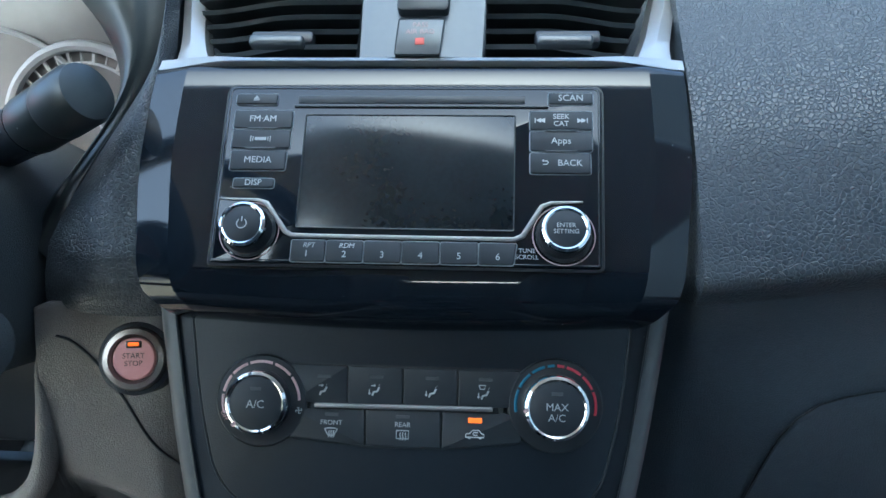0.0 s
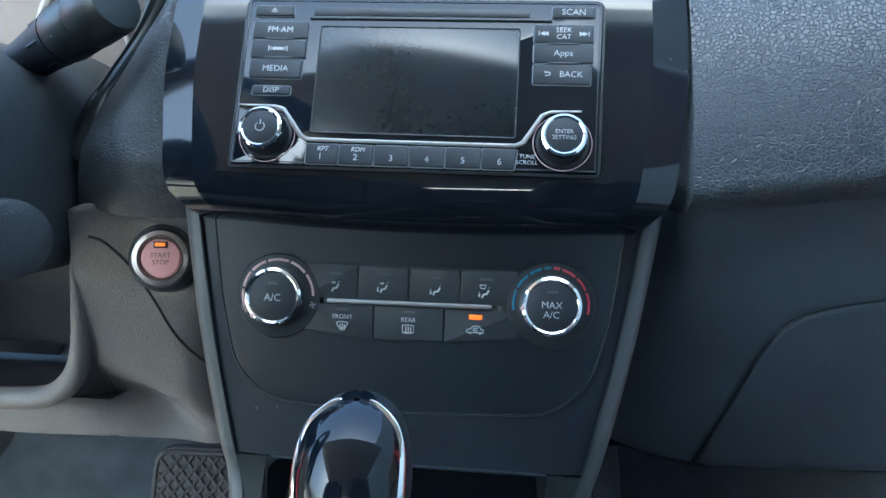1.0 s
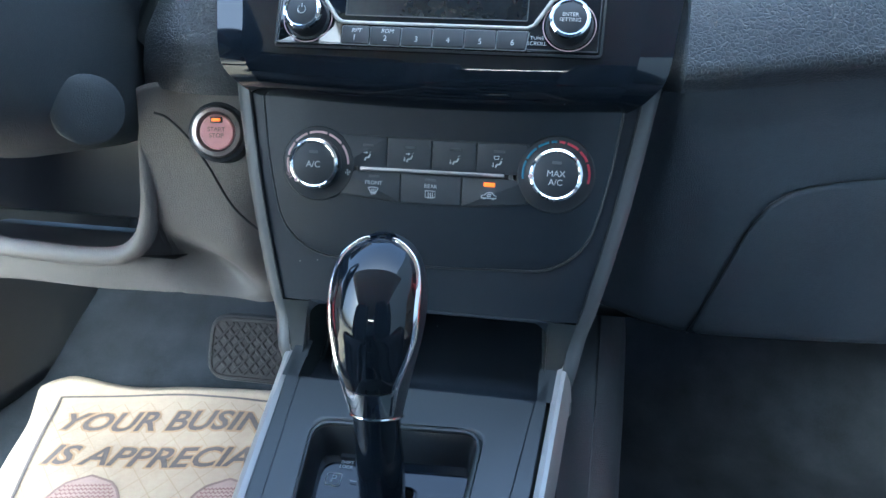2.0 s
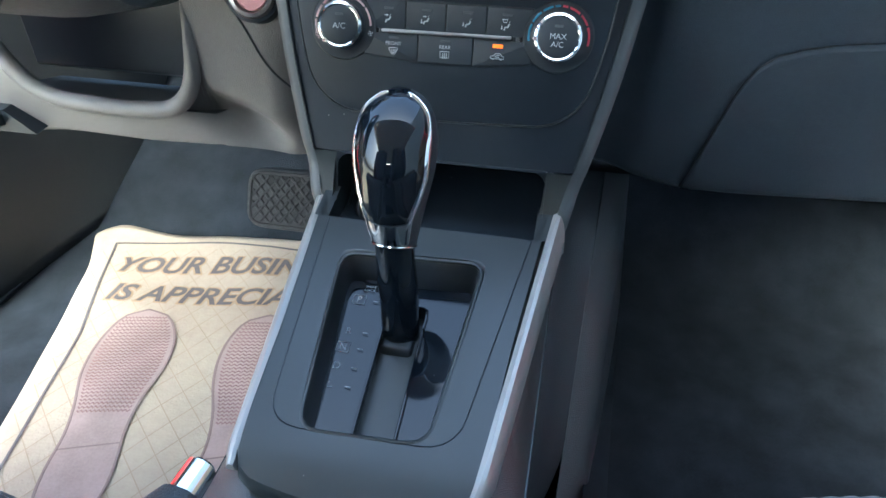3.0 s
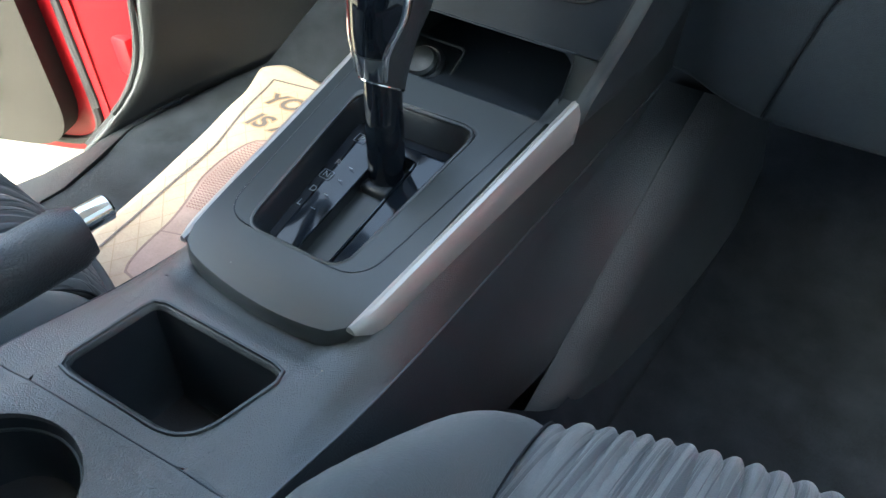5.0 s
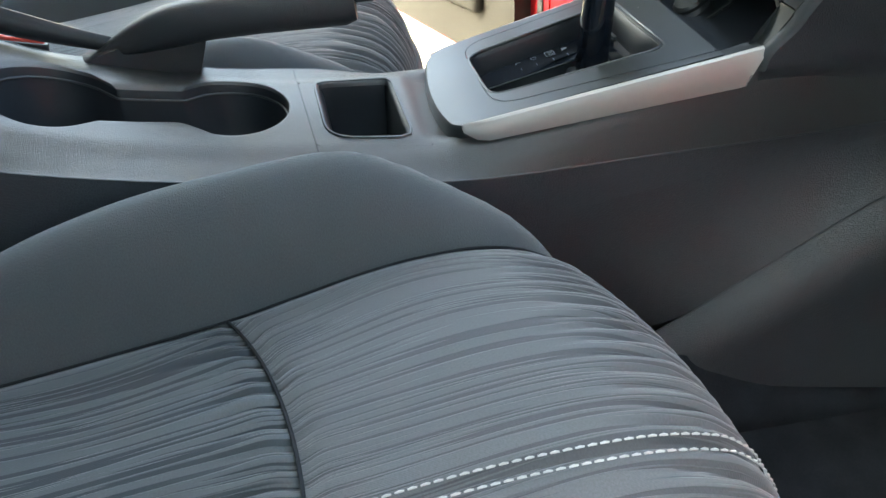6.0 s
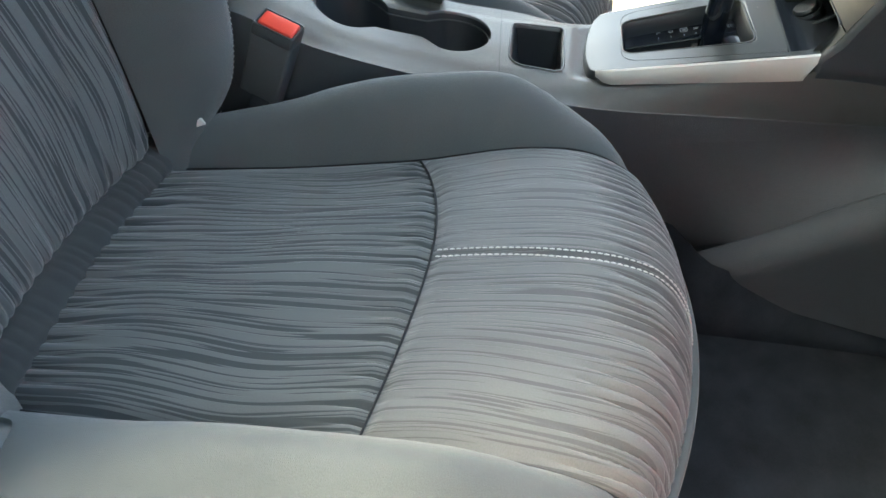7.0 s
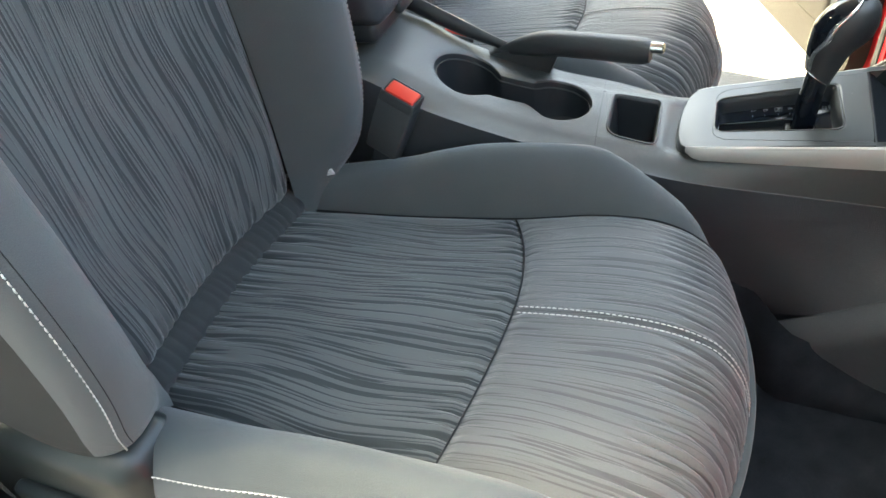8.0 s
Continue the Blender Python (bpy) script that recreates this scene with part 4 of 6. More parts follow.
# ---- seats ----
MIDLINE = table([(0.0, -0.80), (0.06, -0.74), (0.20, -0.60), (0.35, -0.45), (0.403, -0.397), (0.46, -0.34), (0.51, -0.29), (0.56, -0.241), (0.598, -0.206), (0.618, -0.190), (0.632, -0.181), (0.662, -0.168), (0.703, -0.159), (0.76, -0.163), (0.83, -0.185)])
MIDZ = table([(0.0, 0.255), (0.06, 0.262), (0.20, 0.273), (0.35, 0.292), (0.403, 0.3025), (0.46, 0.3125), (0.51, 0.3165), (0.56, 0.3145), (0.598, 0.304), (0.618, 0.291), (0.632, 0.279), (0.662, 0.252), (0.703, 0.21), (0.76, 0.155), (0.83, 0.10)])
SEAM_HALF = table([(0.0, 0.166), (0.06, 0.168), (0.2, 0.172), (0.35, 0.177), (0.5, 0.182), (0.6, 0.186), (0.83, 0.19)])
RISE = table([(0.0, 0.016), (0.06, 0.028), (0.12, 0.038), (0.2, 0.052), (0.25, 0.064), (0.30, 0.071), (0.36, 0.071), (0.43, 0.062), (0.49, 0.051), (0.53, 0.037), (0.57, 0.020), (0.62, 0.005), (0.7, 0.0), (0.83, 0.0)])


def seam_row(x):
    return 0.403 - (0.048 if x < 0 else 0.024) * (x / 0.175) ** 2


def recede(x, s):
    a = abs(x)
    return (1.1 * min(a, 0.2) ** 2 + 0.3 * max(0, a - 0.2) + 7.5 * max(0, a - 0.19) ** 2) * smooth(0.36, 0.6, s)


def cushion_at(x, s, sink=0.0):
    y = MIDLINE(s) - recede(x, s)
    crown = 0.02 * (x / 0.175) ** 2 * (1 - smooth(0.60, 0.66, s) * 0.6)
    return Vector((x, y, MIDZ(s) - crown - sink))


def outward(s):
    """The way the cushion faces at s, in the middle plane."""
    dy, dz = MIDLINE(s + 0.004) - MIDLINE(s - 0.004), MIDZ(s + 0.004) - MIDZ(s - 0.004)
    return Vector((0, -dz, dy)).normalized()


def dip(d, depth=0.006, width=0.009):
    return depth * math.exp(-((d / width) ** 2))


def section(s):
    """The bolster's outline across the seat at s: (x, z)."""
    e, zc = SEAM_HALF(s), MIDZ(s)
    z0 = zc - 0.02
    r = RISE(s)
    fl = smooth(0.56, 0.70, s)
    pts = [(e, z0, 0), (e + 0.012, z0 + 0.42 * r + 0.004 * (1 - fl), 0), (e + 0.03, z0 + 0.86 * r + 0.003, 0), (0.228, z0 + r - 0.002 * fl, 0), (0.249, z0 + r - 0.016, 0), (0.262, z0 + r - 0.05, 0), (0.268, max(0.105, z0 + r - 0.12), 0), (0.264, max(0.08, z0 + r - 0.19), 0)]
    return spline(pts, 28)


def outer_stitches(st, sg):
    """A row of stitches on the outer bolster."""
    bms = []
    s = 0.05
    while s < 0.60:
        q = []
        for ss in (s, s + 0.005):
            sec = section(ss)
            i = next(i for i, w in enumerate(sec) if w.x > 0.2525)
            p = sec[i - 1].lerp(sec[i], (0.2525 - sec[i - 1].x) / (sec[i].x - sec[i - 1].x))
            q.append(Vector((sg * (p.x + 0.001), MIDLINE(ss) - recede(p.x, ss), p.y)))
        bms.append(tube([q[0], (q[0] + q[1]) / 2 + Vector((sg * 0.0007, 0, 0.0003)), q[1]], [0.0006, 0.0009, 0.0006], 6))
        s += 0.0068
    tagged(part("stitching", merged(*bms), STITCH, st, "row of white stitches"), kind="stuff")


def seat(name, label):
    st = thing(name, (0, -0.45, 0.05), label, "car seat", "front seats")
    # seat cloth, rear and front inserts
    def rear(u, v):
        uu, vv = cos_step(u), cos_step(v)
        x0 = lerp(-1, 1, uu)
        s1 = seam_row(x0 * 0.178)
        s = lerp(0.0, s1, vv)
        x = x0 * SEAM_HALF(s)
        d = min((1 - abs(x0)) * 0.175, (1 - vv) * 0.4)
        edge_gap = (1 - vv) * 0.4
        ruck = 0.0042 * math.exp(-((edge_gap / 0.035) ** 2)) * (1 - abs(math.sin(x * 235 + 2 * noise.noise((x * 30, 7, 2))))) ** 1.2
        ruck += 0.0045 * math.exp(-(((s - 0.055) / 0.05) ** 2)) * (1 - abs(math.sin(x * 190 + 3 * noise.noise((x * 24, 4, 9))))) ** 1.1
        return cushion_at(x, s, dip(d) + ruck)

    def rear_uv(u, v):
        x0 = lerp(-1, 1, cos_step(u))
        return (x0 * 0.175, lerp(0.0, seam_row(x0 * 0.178), cos_step(v)))

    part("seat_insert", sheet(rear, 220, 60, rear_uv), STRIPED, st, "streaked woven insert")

    def front(u, v):
        uu = cos_step(u)
        vv = v - 0.12 * math.sin(2 * math.pi * v) / 2
        x0 = lerp(-1, 1, uu)
        s0 = seam_row(x0 * 0.178)
        s = lerp(s0, 0.703, vv)
        x = x0 * SEAM_HALF(s)
        d = min((1 - abs(x0)) * 0.18, (s - s0))
        ang = x * 270 + 3.4 * noise.noise((x * 22, s * 5, 3))
        strength = smooth(0.53, 0.60, s) * (1 - 0.45 * smooth(0.675, 0.703, s)) * (0.45 + 1.1 * abs(noise.noise((x * 30, 1, 1))))
        pucker = 0.0088 * strength * (1 - abs(math.sin(ang))) ** 1.15
        near = math.exp(-((s - s0) / 0.025) ** 2)
        pucker += 0.0026 * near * (0.3 + 1.2 * abs(noise.noise((x * 26, 5, 8)))) * (1 - abs(math.sin(x * 240 + 2 * noise.noise((x * 30, 2, 2))))) ** 1.4
        return cushion_at(x, s, dip(d)) - outward(s) * (pucker + 0.0026 * math.exp(-((x / 0.0035) ** 2)))

    def front_uv(u, v):
        x0 = lerp(-1, 1, cos_step(u))
        s0 = seam_row(x0 * 0.178)
        return (x0 * 0.18 + 0.013, lerp(s0, 0.703, v - 0.12 * math.sin(2 * math.pi * v) / 2))

    part("seat_front_insert", sheet(front, 280, 70, front_uv), STRIPED_FINE_SHEEN, st, "streaked woven front insert with its sheen painted in as a lighter tone")
    for side in (-0.0042, 0.0042):
        bms = []
        s = seam_row(side) + 0.006
        while s < 0.70:
            a, b = cushion_at(side, s) + Vector((0, 0, 0.0005)), cushion_at(side, s + 0.0042) + Vector((0, 0, 0.0005))
            nrm = Vector((0, -(b - a).z, (b - a).y)).normalized()
            bms.append(tube([a + nrm * 0.0001, (a + b) / 2 + nrm * 0.0005, b + nrm * 0.0001], [0.0005, 0.00075, 0.0005], 6))
            s += 0.0058
        tagged(part("stitching", merged(*bms), STITCH, st, "row of white stitches"), kind="stuff")
    # sewn seams
    def seam_line(pts):
        return tube(pts, 0.0011, 6)

    low = Vector((0, 0, -0.0052))
    part("seam", seam_line([cushion_at(x, seam_row(x)) + low for x in (lerp(-0.176, 0.176, i / 60) for i in range(61))]), THREAD, st)
    for sg in (-1, 1):
        part("seam", seam_line([cushion_at(sg * SEAM_HALF(s), s) + low for s in (lerp(0.03, 0.66, i / 80) for i in range(81))]), THREAD, st)
    # side bolsters
    for sg in (-1, 1):
        cache = {}

        def bol(u, v, sg=sg, cache=cache):
            s = lerp(0.0, 0.80, v)
            key = round(s, 5)
            if key not in cache:
                cache[key] = section(s)
            p = cache[key][round(u * 28)]
            d = p.x - SEAM_HALF(s)
            y = MIDLINE(s) - recede(p.x, s)
            return (sg * p.x, y, p.y - dip(abs(d), 0.006, 0.008))

        part("seat_bolster", sheet(bol, 28, 70, lambda u, v: (u * 0.25, v * 0.8)), FABRIC, st, "plain grey cloth bolster")
    # piping, skirt and base
    pip = [cushion_at(lerp(-0.262, 0.262, i / 60), 0.702) + Vector((0, 0.0022, 0)) for i in range(61)]
    part("front_piping", tube(pip, 0.0042, 10), FABRIC, st)
    part("front_skirt", sheet(lambda u, v: cushion_at(lerp(-0.26, 0.26, u), lerp(0.708, 0.83, v)), 40, 8, lambda u, v: (u * 0.5, v * 0.15)), FABRIC, st)
    part("seat_base", rbox((0.46, 0.5, 0.1), (0, -0.52, 0.10), 0.02, 2), BLACK, st)
    for sg in (-1, 1):
        part("seat_rail", rbox((0.04, 0.56, 0.05), (sg * 0.19, -0.5, 0.03), 0.008, 2), GREY_SATIN, st)
    # backrest
    def back_y(x, z):
        lean = -0.745 - 0.05 * (z - 0.28)
        return lean - 0.022 * (1 - min(1, abs(x) / 0.17) ** 2)

    half = table([(0.22, 0.150), (0.3, 0.158), (0.4, 0.165), (0.55, 0.168), (0.75, 0.165), (0.95, 0.15)])

    def back(u, v):
        z = lerp(0.245, 0.92, v)
        x0 = lerp(-1, 1, cos_step(u))
        x = x0 * half(z)
        d = (1 - abs(x0)) * 0.165
        tuck = 0.045 * (1 - smooth(0.245, 0.30, z)) ** 2
        fold = 0.004 * (1 - smooth(0.27, 0.36, z)) * (1 - abs(math.sin(x * 180 + 3 * noise.noise((x * 20, 1, 6))))) ** 1.2
        return (x, back_y(x, z) - dip(d, 0.007, 0.009) - tuck - fold, z)

    part("backrest_insert", sheet(back, 200, 70, lambda u, v: (lerp(-1, 1, cos_step(u)) * 0.165, lerp(0.245, 0.92, v) + 3)), STRIPED, st, "streaked woven insert")
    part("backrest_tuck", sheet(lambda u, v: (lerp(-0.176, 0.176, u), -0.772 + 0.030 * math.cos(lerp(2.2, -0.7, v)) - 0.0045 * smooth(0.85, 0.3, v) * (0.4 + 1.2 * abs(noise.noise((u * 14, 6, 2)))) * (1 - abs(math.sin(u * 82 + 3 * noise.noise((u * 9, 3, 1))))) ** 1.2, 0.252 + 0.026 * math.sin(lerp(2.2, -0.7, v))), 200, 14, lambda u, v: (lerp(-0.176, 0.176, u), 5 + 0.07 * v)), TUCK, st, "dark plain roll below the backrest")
    depth = table([(0.22, 0.02), (0.27, 0.035), (0.32, 0.066), (0.40, 0.090), (0.52, 0.098), (0.7, 0.085), (0.92, 0.05)])
    for sg in (-1, 1):
        cache = {}

        def bsec(z):
            e, y0, r = half(z), back_y(0.17, z), depth(z)
            w = 0.268 - 0.02 * smooth(0.34, 0.24, z) - 0.02 * smooth(0.7, 0.95, z)
            return spline([(e, y0), (e + 0.016, y0 + 0.42 * r), (e + 0.040, y0 + 0.86 * r), (w - 0.028, y0 + r), (w - 0.008, y0 + 0.86 * r), (w + 0.004, y0 + 0.45 * r), (w + 0.008, y0 - 0.02), (w, y0 - 0.10)], 28)

        def edge_point(z, back):
            lim = 0.268 - 0.02 * smooth(0.34, 0.24, z) - 0.02 * smooth(0.7, 0.95, z) - back
            sec = bsec(z)
            k = next(i for i, w in enumerate(sec) if w.x > lim)
            return sec[k - 1].lerp(sec[k], (lim - sec[k - 1].x) / (sec[k].x - sec[k - 1].x))

        def bb(u, v, sg=sg, cache=cache):
            z = lerp(0.225, 0.92, v)
            key = round(z, 5)
            if key not in cache:
                cache[key] = bsec(z)
            p = cache[key][round(u * 28)]
            return (sg * p.x, p.y - dip(p.x - half(z), 0.006, 0.008), z + 0.02 * smooth(0.3, 0.23, z) * math.sin(math.pi * u))

        cut = 15
        part("backrest_bolster", sheet(lambda u, v: bb(u * cut / 28, v), cut, 60, lambda u, v: (u * 0.16, v * 0.7)), FABRIC, st, "plain grey cloth bolster")
        part("backrest_side", sheet(lambda u, v: bb((cut + u * (28 - cut)) / 28, v), 28 - cut, 60, lambda u, v: (0.16 + u * 0.12, v * 0.7)), SIDE_CLOTH, st, "dark ribbed side cloth")
        bms = []
        z = 0.27
        while z < 0.9:
            q = []
            for zz in (z, z + 0.005):
                p = edge_point(zz, 0.012)
                q.append(Vector((sg * (p.x + 0.0007), p.y + 0.0008, zz)))
            bms.append(tube([q[0], (q[0] + q[1]) / 2 + Vector((sg * 0.0006, 0.0005, 0)), q[1]], [0.0006, 0.0009, 0.0006], 6))
            z += 0.0068
        tagged(part("stitching", merged(*bms), STITCH, st, "row of white stitches"), kind="stuff")
    for sg in (-1, 1):
        line = []
        for i in range(50):
            zz = lerp(0.26, 0.9, i / 49)
            p = edge_point(zz, 0.0185)
            line.append(Vector((sg * p.x, p.y + 0.0002, zz)))
        part("seam", tube(line, 0.0005, 6), THREAD, st)
    part("backrest_shell", rbox((0.5, 0.09, 0.68), (0, -0.86, 0.56), 0.04, 3), BLACK, st)
    part("headrest", rbox((0.26, 0.1, 0.17), (0, -0.84, 1.0 - 0.07), 0.04, 4), FABRIC, st)
    return st


def side_shield():
    sh = thing("seat_side_shield", (0.66, -0.6, 0.1), "black plastic recliner cover on the outer side of the seat", "seat trim")
    part("cover", rbox((0.085, 0.27, 0.21), (0.600, -0.815, 0.190), 0.030, 5), PLASTIC_SMOOTH, sh)
    part("recliner_handle", rbox((0.02, 0.13, 0.03), (0.648, -0.80, 0.20), 0.009, 3), PLASTIC_SMOOTH, sh)


def buckle(side, label):
    """side: 1 beside the passenger seat, -1 beside the driver seat."""
    a, b, c = Vector((side * 0.1145, -0.594, 0.373)), Vector((side * 0.1036, -0.6435, 0.3904)), Vector((side * 0.129, -0.662, 0.3095))
    if side < 0:
        a, b, c = (q + Vector((-0.012, 0, -0.020)) for q in (a, b, c))
    ey = (a - b).normalized()
    ez = ((a + b) / 2 - c).normalized()
    ez = (ez - ey * ez.dot(ey)).normalized()
    ex = ey.cross(ez)
    m = Matrix((ex, ey, ez)).transposed().to_4x4()
    m.translation = (a + b) / 2 - side * 0.012 * ex
    bk = thing("seat_belt_buckle", label=label, category="seat belt buckle", group="seat belt buckles", turn=m)
    w = (a - b).length
    secs = []
    for z, dw, th in ((-0.090, -0.007, 0.0085), (-0.087, -0.004, 0.0105), (-0.060, -0.002, 0.0118), (-0.018, 0.0, 0.0125), (-0.0165, -0.0008, 0.0121), (-0.015, 0.0, 0.0125), (-0.004, 0.0, 0.0125), (-0.001, -0.0012, 0.0115), (0.0, -0.003, 0.0100)):
        lp = round_poly([(-th, -(w + dw) / 2), (th, -(w + dw) / 2), (th, (w + dw) / 2), (-th, (w + dw) / 2)], 0.004, 4)
        secs.append([(p.x, p.y, z - 0.55 * side * p.x * smooth(-0.03, -0.004, z)) for p in lp])
    part("body", loft(secs), BUCKLE, bk, local=True)
    rim = round_poly([(-0.0105, -w / 2 + 0.0016), (0.0118, -w / 2 + 0.0016), (0.0118, w / 2 - 0.0016), (-0.0105, w / 2 - 0.0016)], 0.003, 3)
    part("rim", tube([(side * p.x, p.y, -0.0002 - 0.55 * p.x) for p in rim + rim[:1]], 0.0014, 6), GREY_SATIN, bk, "thin grey rim", local=True)
    part("press_button", rbox((0.0215, w - 0.010, 0.010), (side * 0.0015, 0.0015, -0.0024), 0.0022, 3, Matrix.Rotation(side * 0.503, 4, "Y")), RED_BUTTON, bk, "bright red press button", local=True)
    part("tongue_slot", rbox((0.0022, w - 0.014, 0.004), (side * -0.0103, 0, 0.0046), 0.0006, 1), BLACK, bk, local=True)
    part("stalk", rbox((0.008, 0.026, 0.10), (-0.002, 0, -0.135), 0.003, 2), BLACK, bk, local=True)


passenger = seat("passenger_seat", "grey cloth passenger seat with streaked inserts and white stitching")
copy_thing(passenger, Matrix.Translation((-0.362, -0.45 - 0.084, 0.05 - 0.026)))
for o in scene.objects:
    if o.name == "passenger_seat.001":
        o.name = "driver_seat"
        tagged(o, "grey cloth driver seat with streaked inserts beside the mat")
outer_stitches(passenger, 1)
passenger.matrix_world = Matrix.Translation((0.365, -0.45, 0.05))
side_shield()
buckle(1, "black seat belt buckle with a red button beside the passenger seat")
buckle(-1, "black seat belt buckle with a red button beside the driver seat")
lab = thing("seat_tag", (0.2, -0.7, 0.3), "small white tag in the crease of the seat", "tag")
part("tag", rbox((0.003, 0.020, 0.009), (0.176, -0.711, 0.292), 0.001, 1, Matrix.Rotation(0.35, 4, "X")), TAG, lab)

# ---- center stack ----
def tilted(origin, recline):
    """A frame on a leaning face: x to the right, y up the face, z out of it."""
    r = radians(recline)
    return Matrix(((1, 0, 0, origin[0]), (0, math.sin(r), -math.cos(r), origin[1]), (0, math.cos(r), math.sin(r), origin[2]), (0, 0, 0, 1)))


RADIO = tilted((0, 0, 0.55), 33)
CLIMATE = tilted((0, 0.002, 0.47), 20)


def mm(*pts):
    return [(x / 1000, y / 1000) for x, y in pts]


def bezel():
    b_thing = thing("radio_surround", label="glossy piano black dash panel round the radio", category="dash panel", turn=RADIO)
    hw = table([(-0.03, 0.118), (-0.02, 0.128), (-0.011, 0.1365), (0.02, 0.1415), (0.055, 0.1455), (0.09, 0.1455), (0.113, 0.1445)])

    side = spline([(0.1135, -0.0045), (0.1105, -0.0025), (0.09, -0.002), (0.05, -0.002), (0.01, -0.0024), (-0.004, -0.0040), (-0.014, -0.0085), (-0.0205, -0.0165), (-0.0225, -0.027), (-0.0215, -0.040)], 60)

    def f(u, v):
        x0 = u
        p = side[round(v * 60)]
        w = hw(p.x) - 0.010 * smooth(-0.012, -0.040, p.y)
        drop = 0.0050 * max(0.0, abs(x0) - 0.865) / 0.135
        dip_mid = -0.004 * (1 - x0 * x0) * smooth(0.0, -0.0225, p.x)
        return (x0 * w, p.x + dip_mid, p.y - drop)

    for name, a, n in (("gloss_panel", 0, 60), ("side_strip", -1, 12), ("side_strip", 1, 12)):
        def piece(u, v, a=a):
            w = lerp(-0.865, 0.865, u) if a == 0 else (lerp(-1, -0.865, u) if a < 0 else lerp(0.865, 1, u))
            return f(w, v)

        part(name, sheet(piece, n, 60), GLOSS, b_thing, local=True, out=(0, 0, 1))


def radio():
    r = thing("car_radio", label="black car radio with a dark screen, buttons and two chrome knobs", category="car radio", turn=RADIO)
    face = round_poly(mm((-97.5, 0), (97.5, 0), (99.5, 98.5), (-98.5, 98.5)), [0.001, 0.002, 0.005, 0.005])
    part("faceplate", plate(face, -0.006, 0.0004, 0.0008), GLOSS, r, "glossy black faceplate", local=True)
    groove = inset(face, -0.0007)
    part("faceplate_gap", tube([(p.x, p.y, -0.0014) for p in groove + groove[:1]], 0.0009, 6), BLACK, r, local=True)
    lip = inset(face, 0.0015)
    part("faceplate_edge", tube([(p.x, p.y, 0.0003) for p in lip + lip[:1]], 0.00035, 5), PLASTIC_SMOOTH, r, local=True)
    # disc slot
    part("disc_slot", plate(round_poly(mm((-60, 88.3), (60, 88.3), (60, 92.9), (-60, 92.9)), 0.0006, 2), 0.0003, 0.0007, 0.0002), BLACK, r, local=True)
    part("slot_shelf", plate(round_poly(mm((-62, 85.9), (72, 85.9), (72, 87.1), (-62, 87.1)), 0.0004, 2), 0.0003, 0.0012, 0.0004), PLASTIC_SMOOTH, r, local=True)
    # screen
    scr = round_poly(mm((-55, 19), (54.6, 18.6), (55, 81.4), (-55, 81.4)), 0.0008, 2)
    part("screen", plate(scr, 0.0002, 0.0007, 0.0002), GLASS, r, "smudged dark touch screen", local=True)
    part("screen_edge", tube([(p.x, p.y, 0.0007) for p in scr + scr[:1]], 0.0004, 5), PLASTIC_SMOOTH, r, local=True)
    # silver line that frames the lower part
    path = mm((-96, 33.6), (-76, 33.2), (-71, 31.5), (-60, 16.5), (-56.5, 14.6), (-40, 14.4), (40, 14.2), (55, 14.2), (59, 16.0), (68.5, 31.5), (73, 33.6), (94, 34.4))
    wid = [0.5, 0.9, 1.3, 1.4, 1.2, 1.1, 1.1, 1.2, 1.4, 1.3, 0.9, 0.5]
    pts, ws = [], []
    for i in range(len(path) - 1):
        for k in range(4):
            t = k / 4
            pts.append((lerp(path[i][0], path[i + 1][0], t), lerp(path[i][1], path[i + 1][1], t), 0.0008))
            ws.append(lerp(wid[i], wid[i + 1], t) / 1000)
    part("silver_line", tube(pts, ws, 8, 0.7), SILVER, r, "thin silver trim line", local=True)

    def key(x0, y0, x1, y1, text="", size=0.0045, z=0.0016, rad=0.001, mat=BUTTON, skew=0.0, tx=0.0, ty=0.0):
        lp = round_poly([(x0 / 1000, y0 / 1000), (x1 / 1000 + skew, y0 / 1000), (x1 / 1000, y1 / 1000), (x0 / 1000, y1 / 1000)], rad, 3)
        k = part("button", plate(lp, 0.0, z, 0.0005), mat, r, local=True)
        rim = inset(lp, -0.0003)
        part("button_gap", tube([(p.x, p.y, 0.0005) for p in rim + rim[:1]], 0.0003, 4), GREY_PRINT, k, local=True)
        if text:
            lettering(text, size, WHITE_PRINT, k, at((x0 + x1) / 2000 + tx, (y0 + y1) / 2000 + ty, z + 0.0001))
        return k

    ej = key(-93.5, 87.4, -71.5, 93.3)
    tri = plate([(-0.0842, 0.0902), (-0.0808, 0.0902), (-0.0825, 0.0922)], 0.0016, 0.00175, 0.00002)
    part("eject_mark", tri, WHITE_PRINT, ej, local=True)
    part("eject_mark", rbox((0.0034, 0.0005, 0.0002), (-0.0825, 0.0895, 0.0017), 0.00005, 1), WHITE_PRINT, ej, local=True)
    key(72.3, 88.0, 94.8, 94.5, "SCAN", 0.0050)
    key(-93.4, 73.4, -62.2, 83.6, "FM\u00b7AM", 0.0050)
    xm = key(-93.2, 61.8, -62.4, 72.2)
    # plain marks in place of the emblem
    for x, h in ((-5.2, 3.4), (-4.0, 2.4), (4.0, 2.4), (5.2, 3.4)):
        part("emblem_bar", rbox((0.0005, h / 1000, 0.0002), (-0.0780 + x / 1000, 0.067, 0.0017), 0.0001, 1), WHITE_PRINT, xm, local=True)
    part("emblem_bar", rbox((0.0062, 0.0018, 0.0002), (-0.0780, 0.067, 0.0017), 0.0001, 1), WHITE_PRINT, xm, local=True)
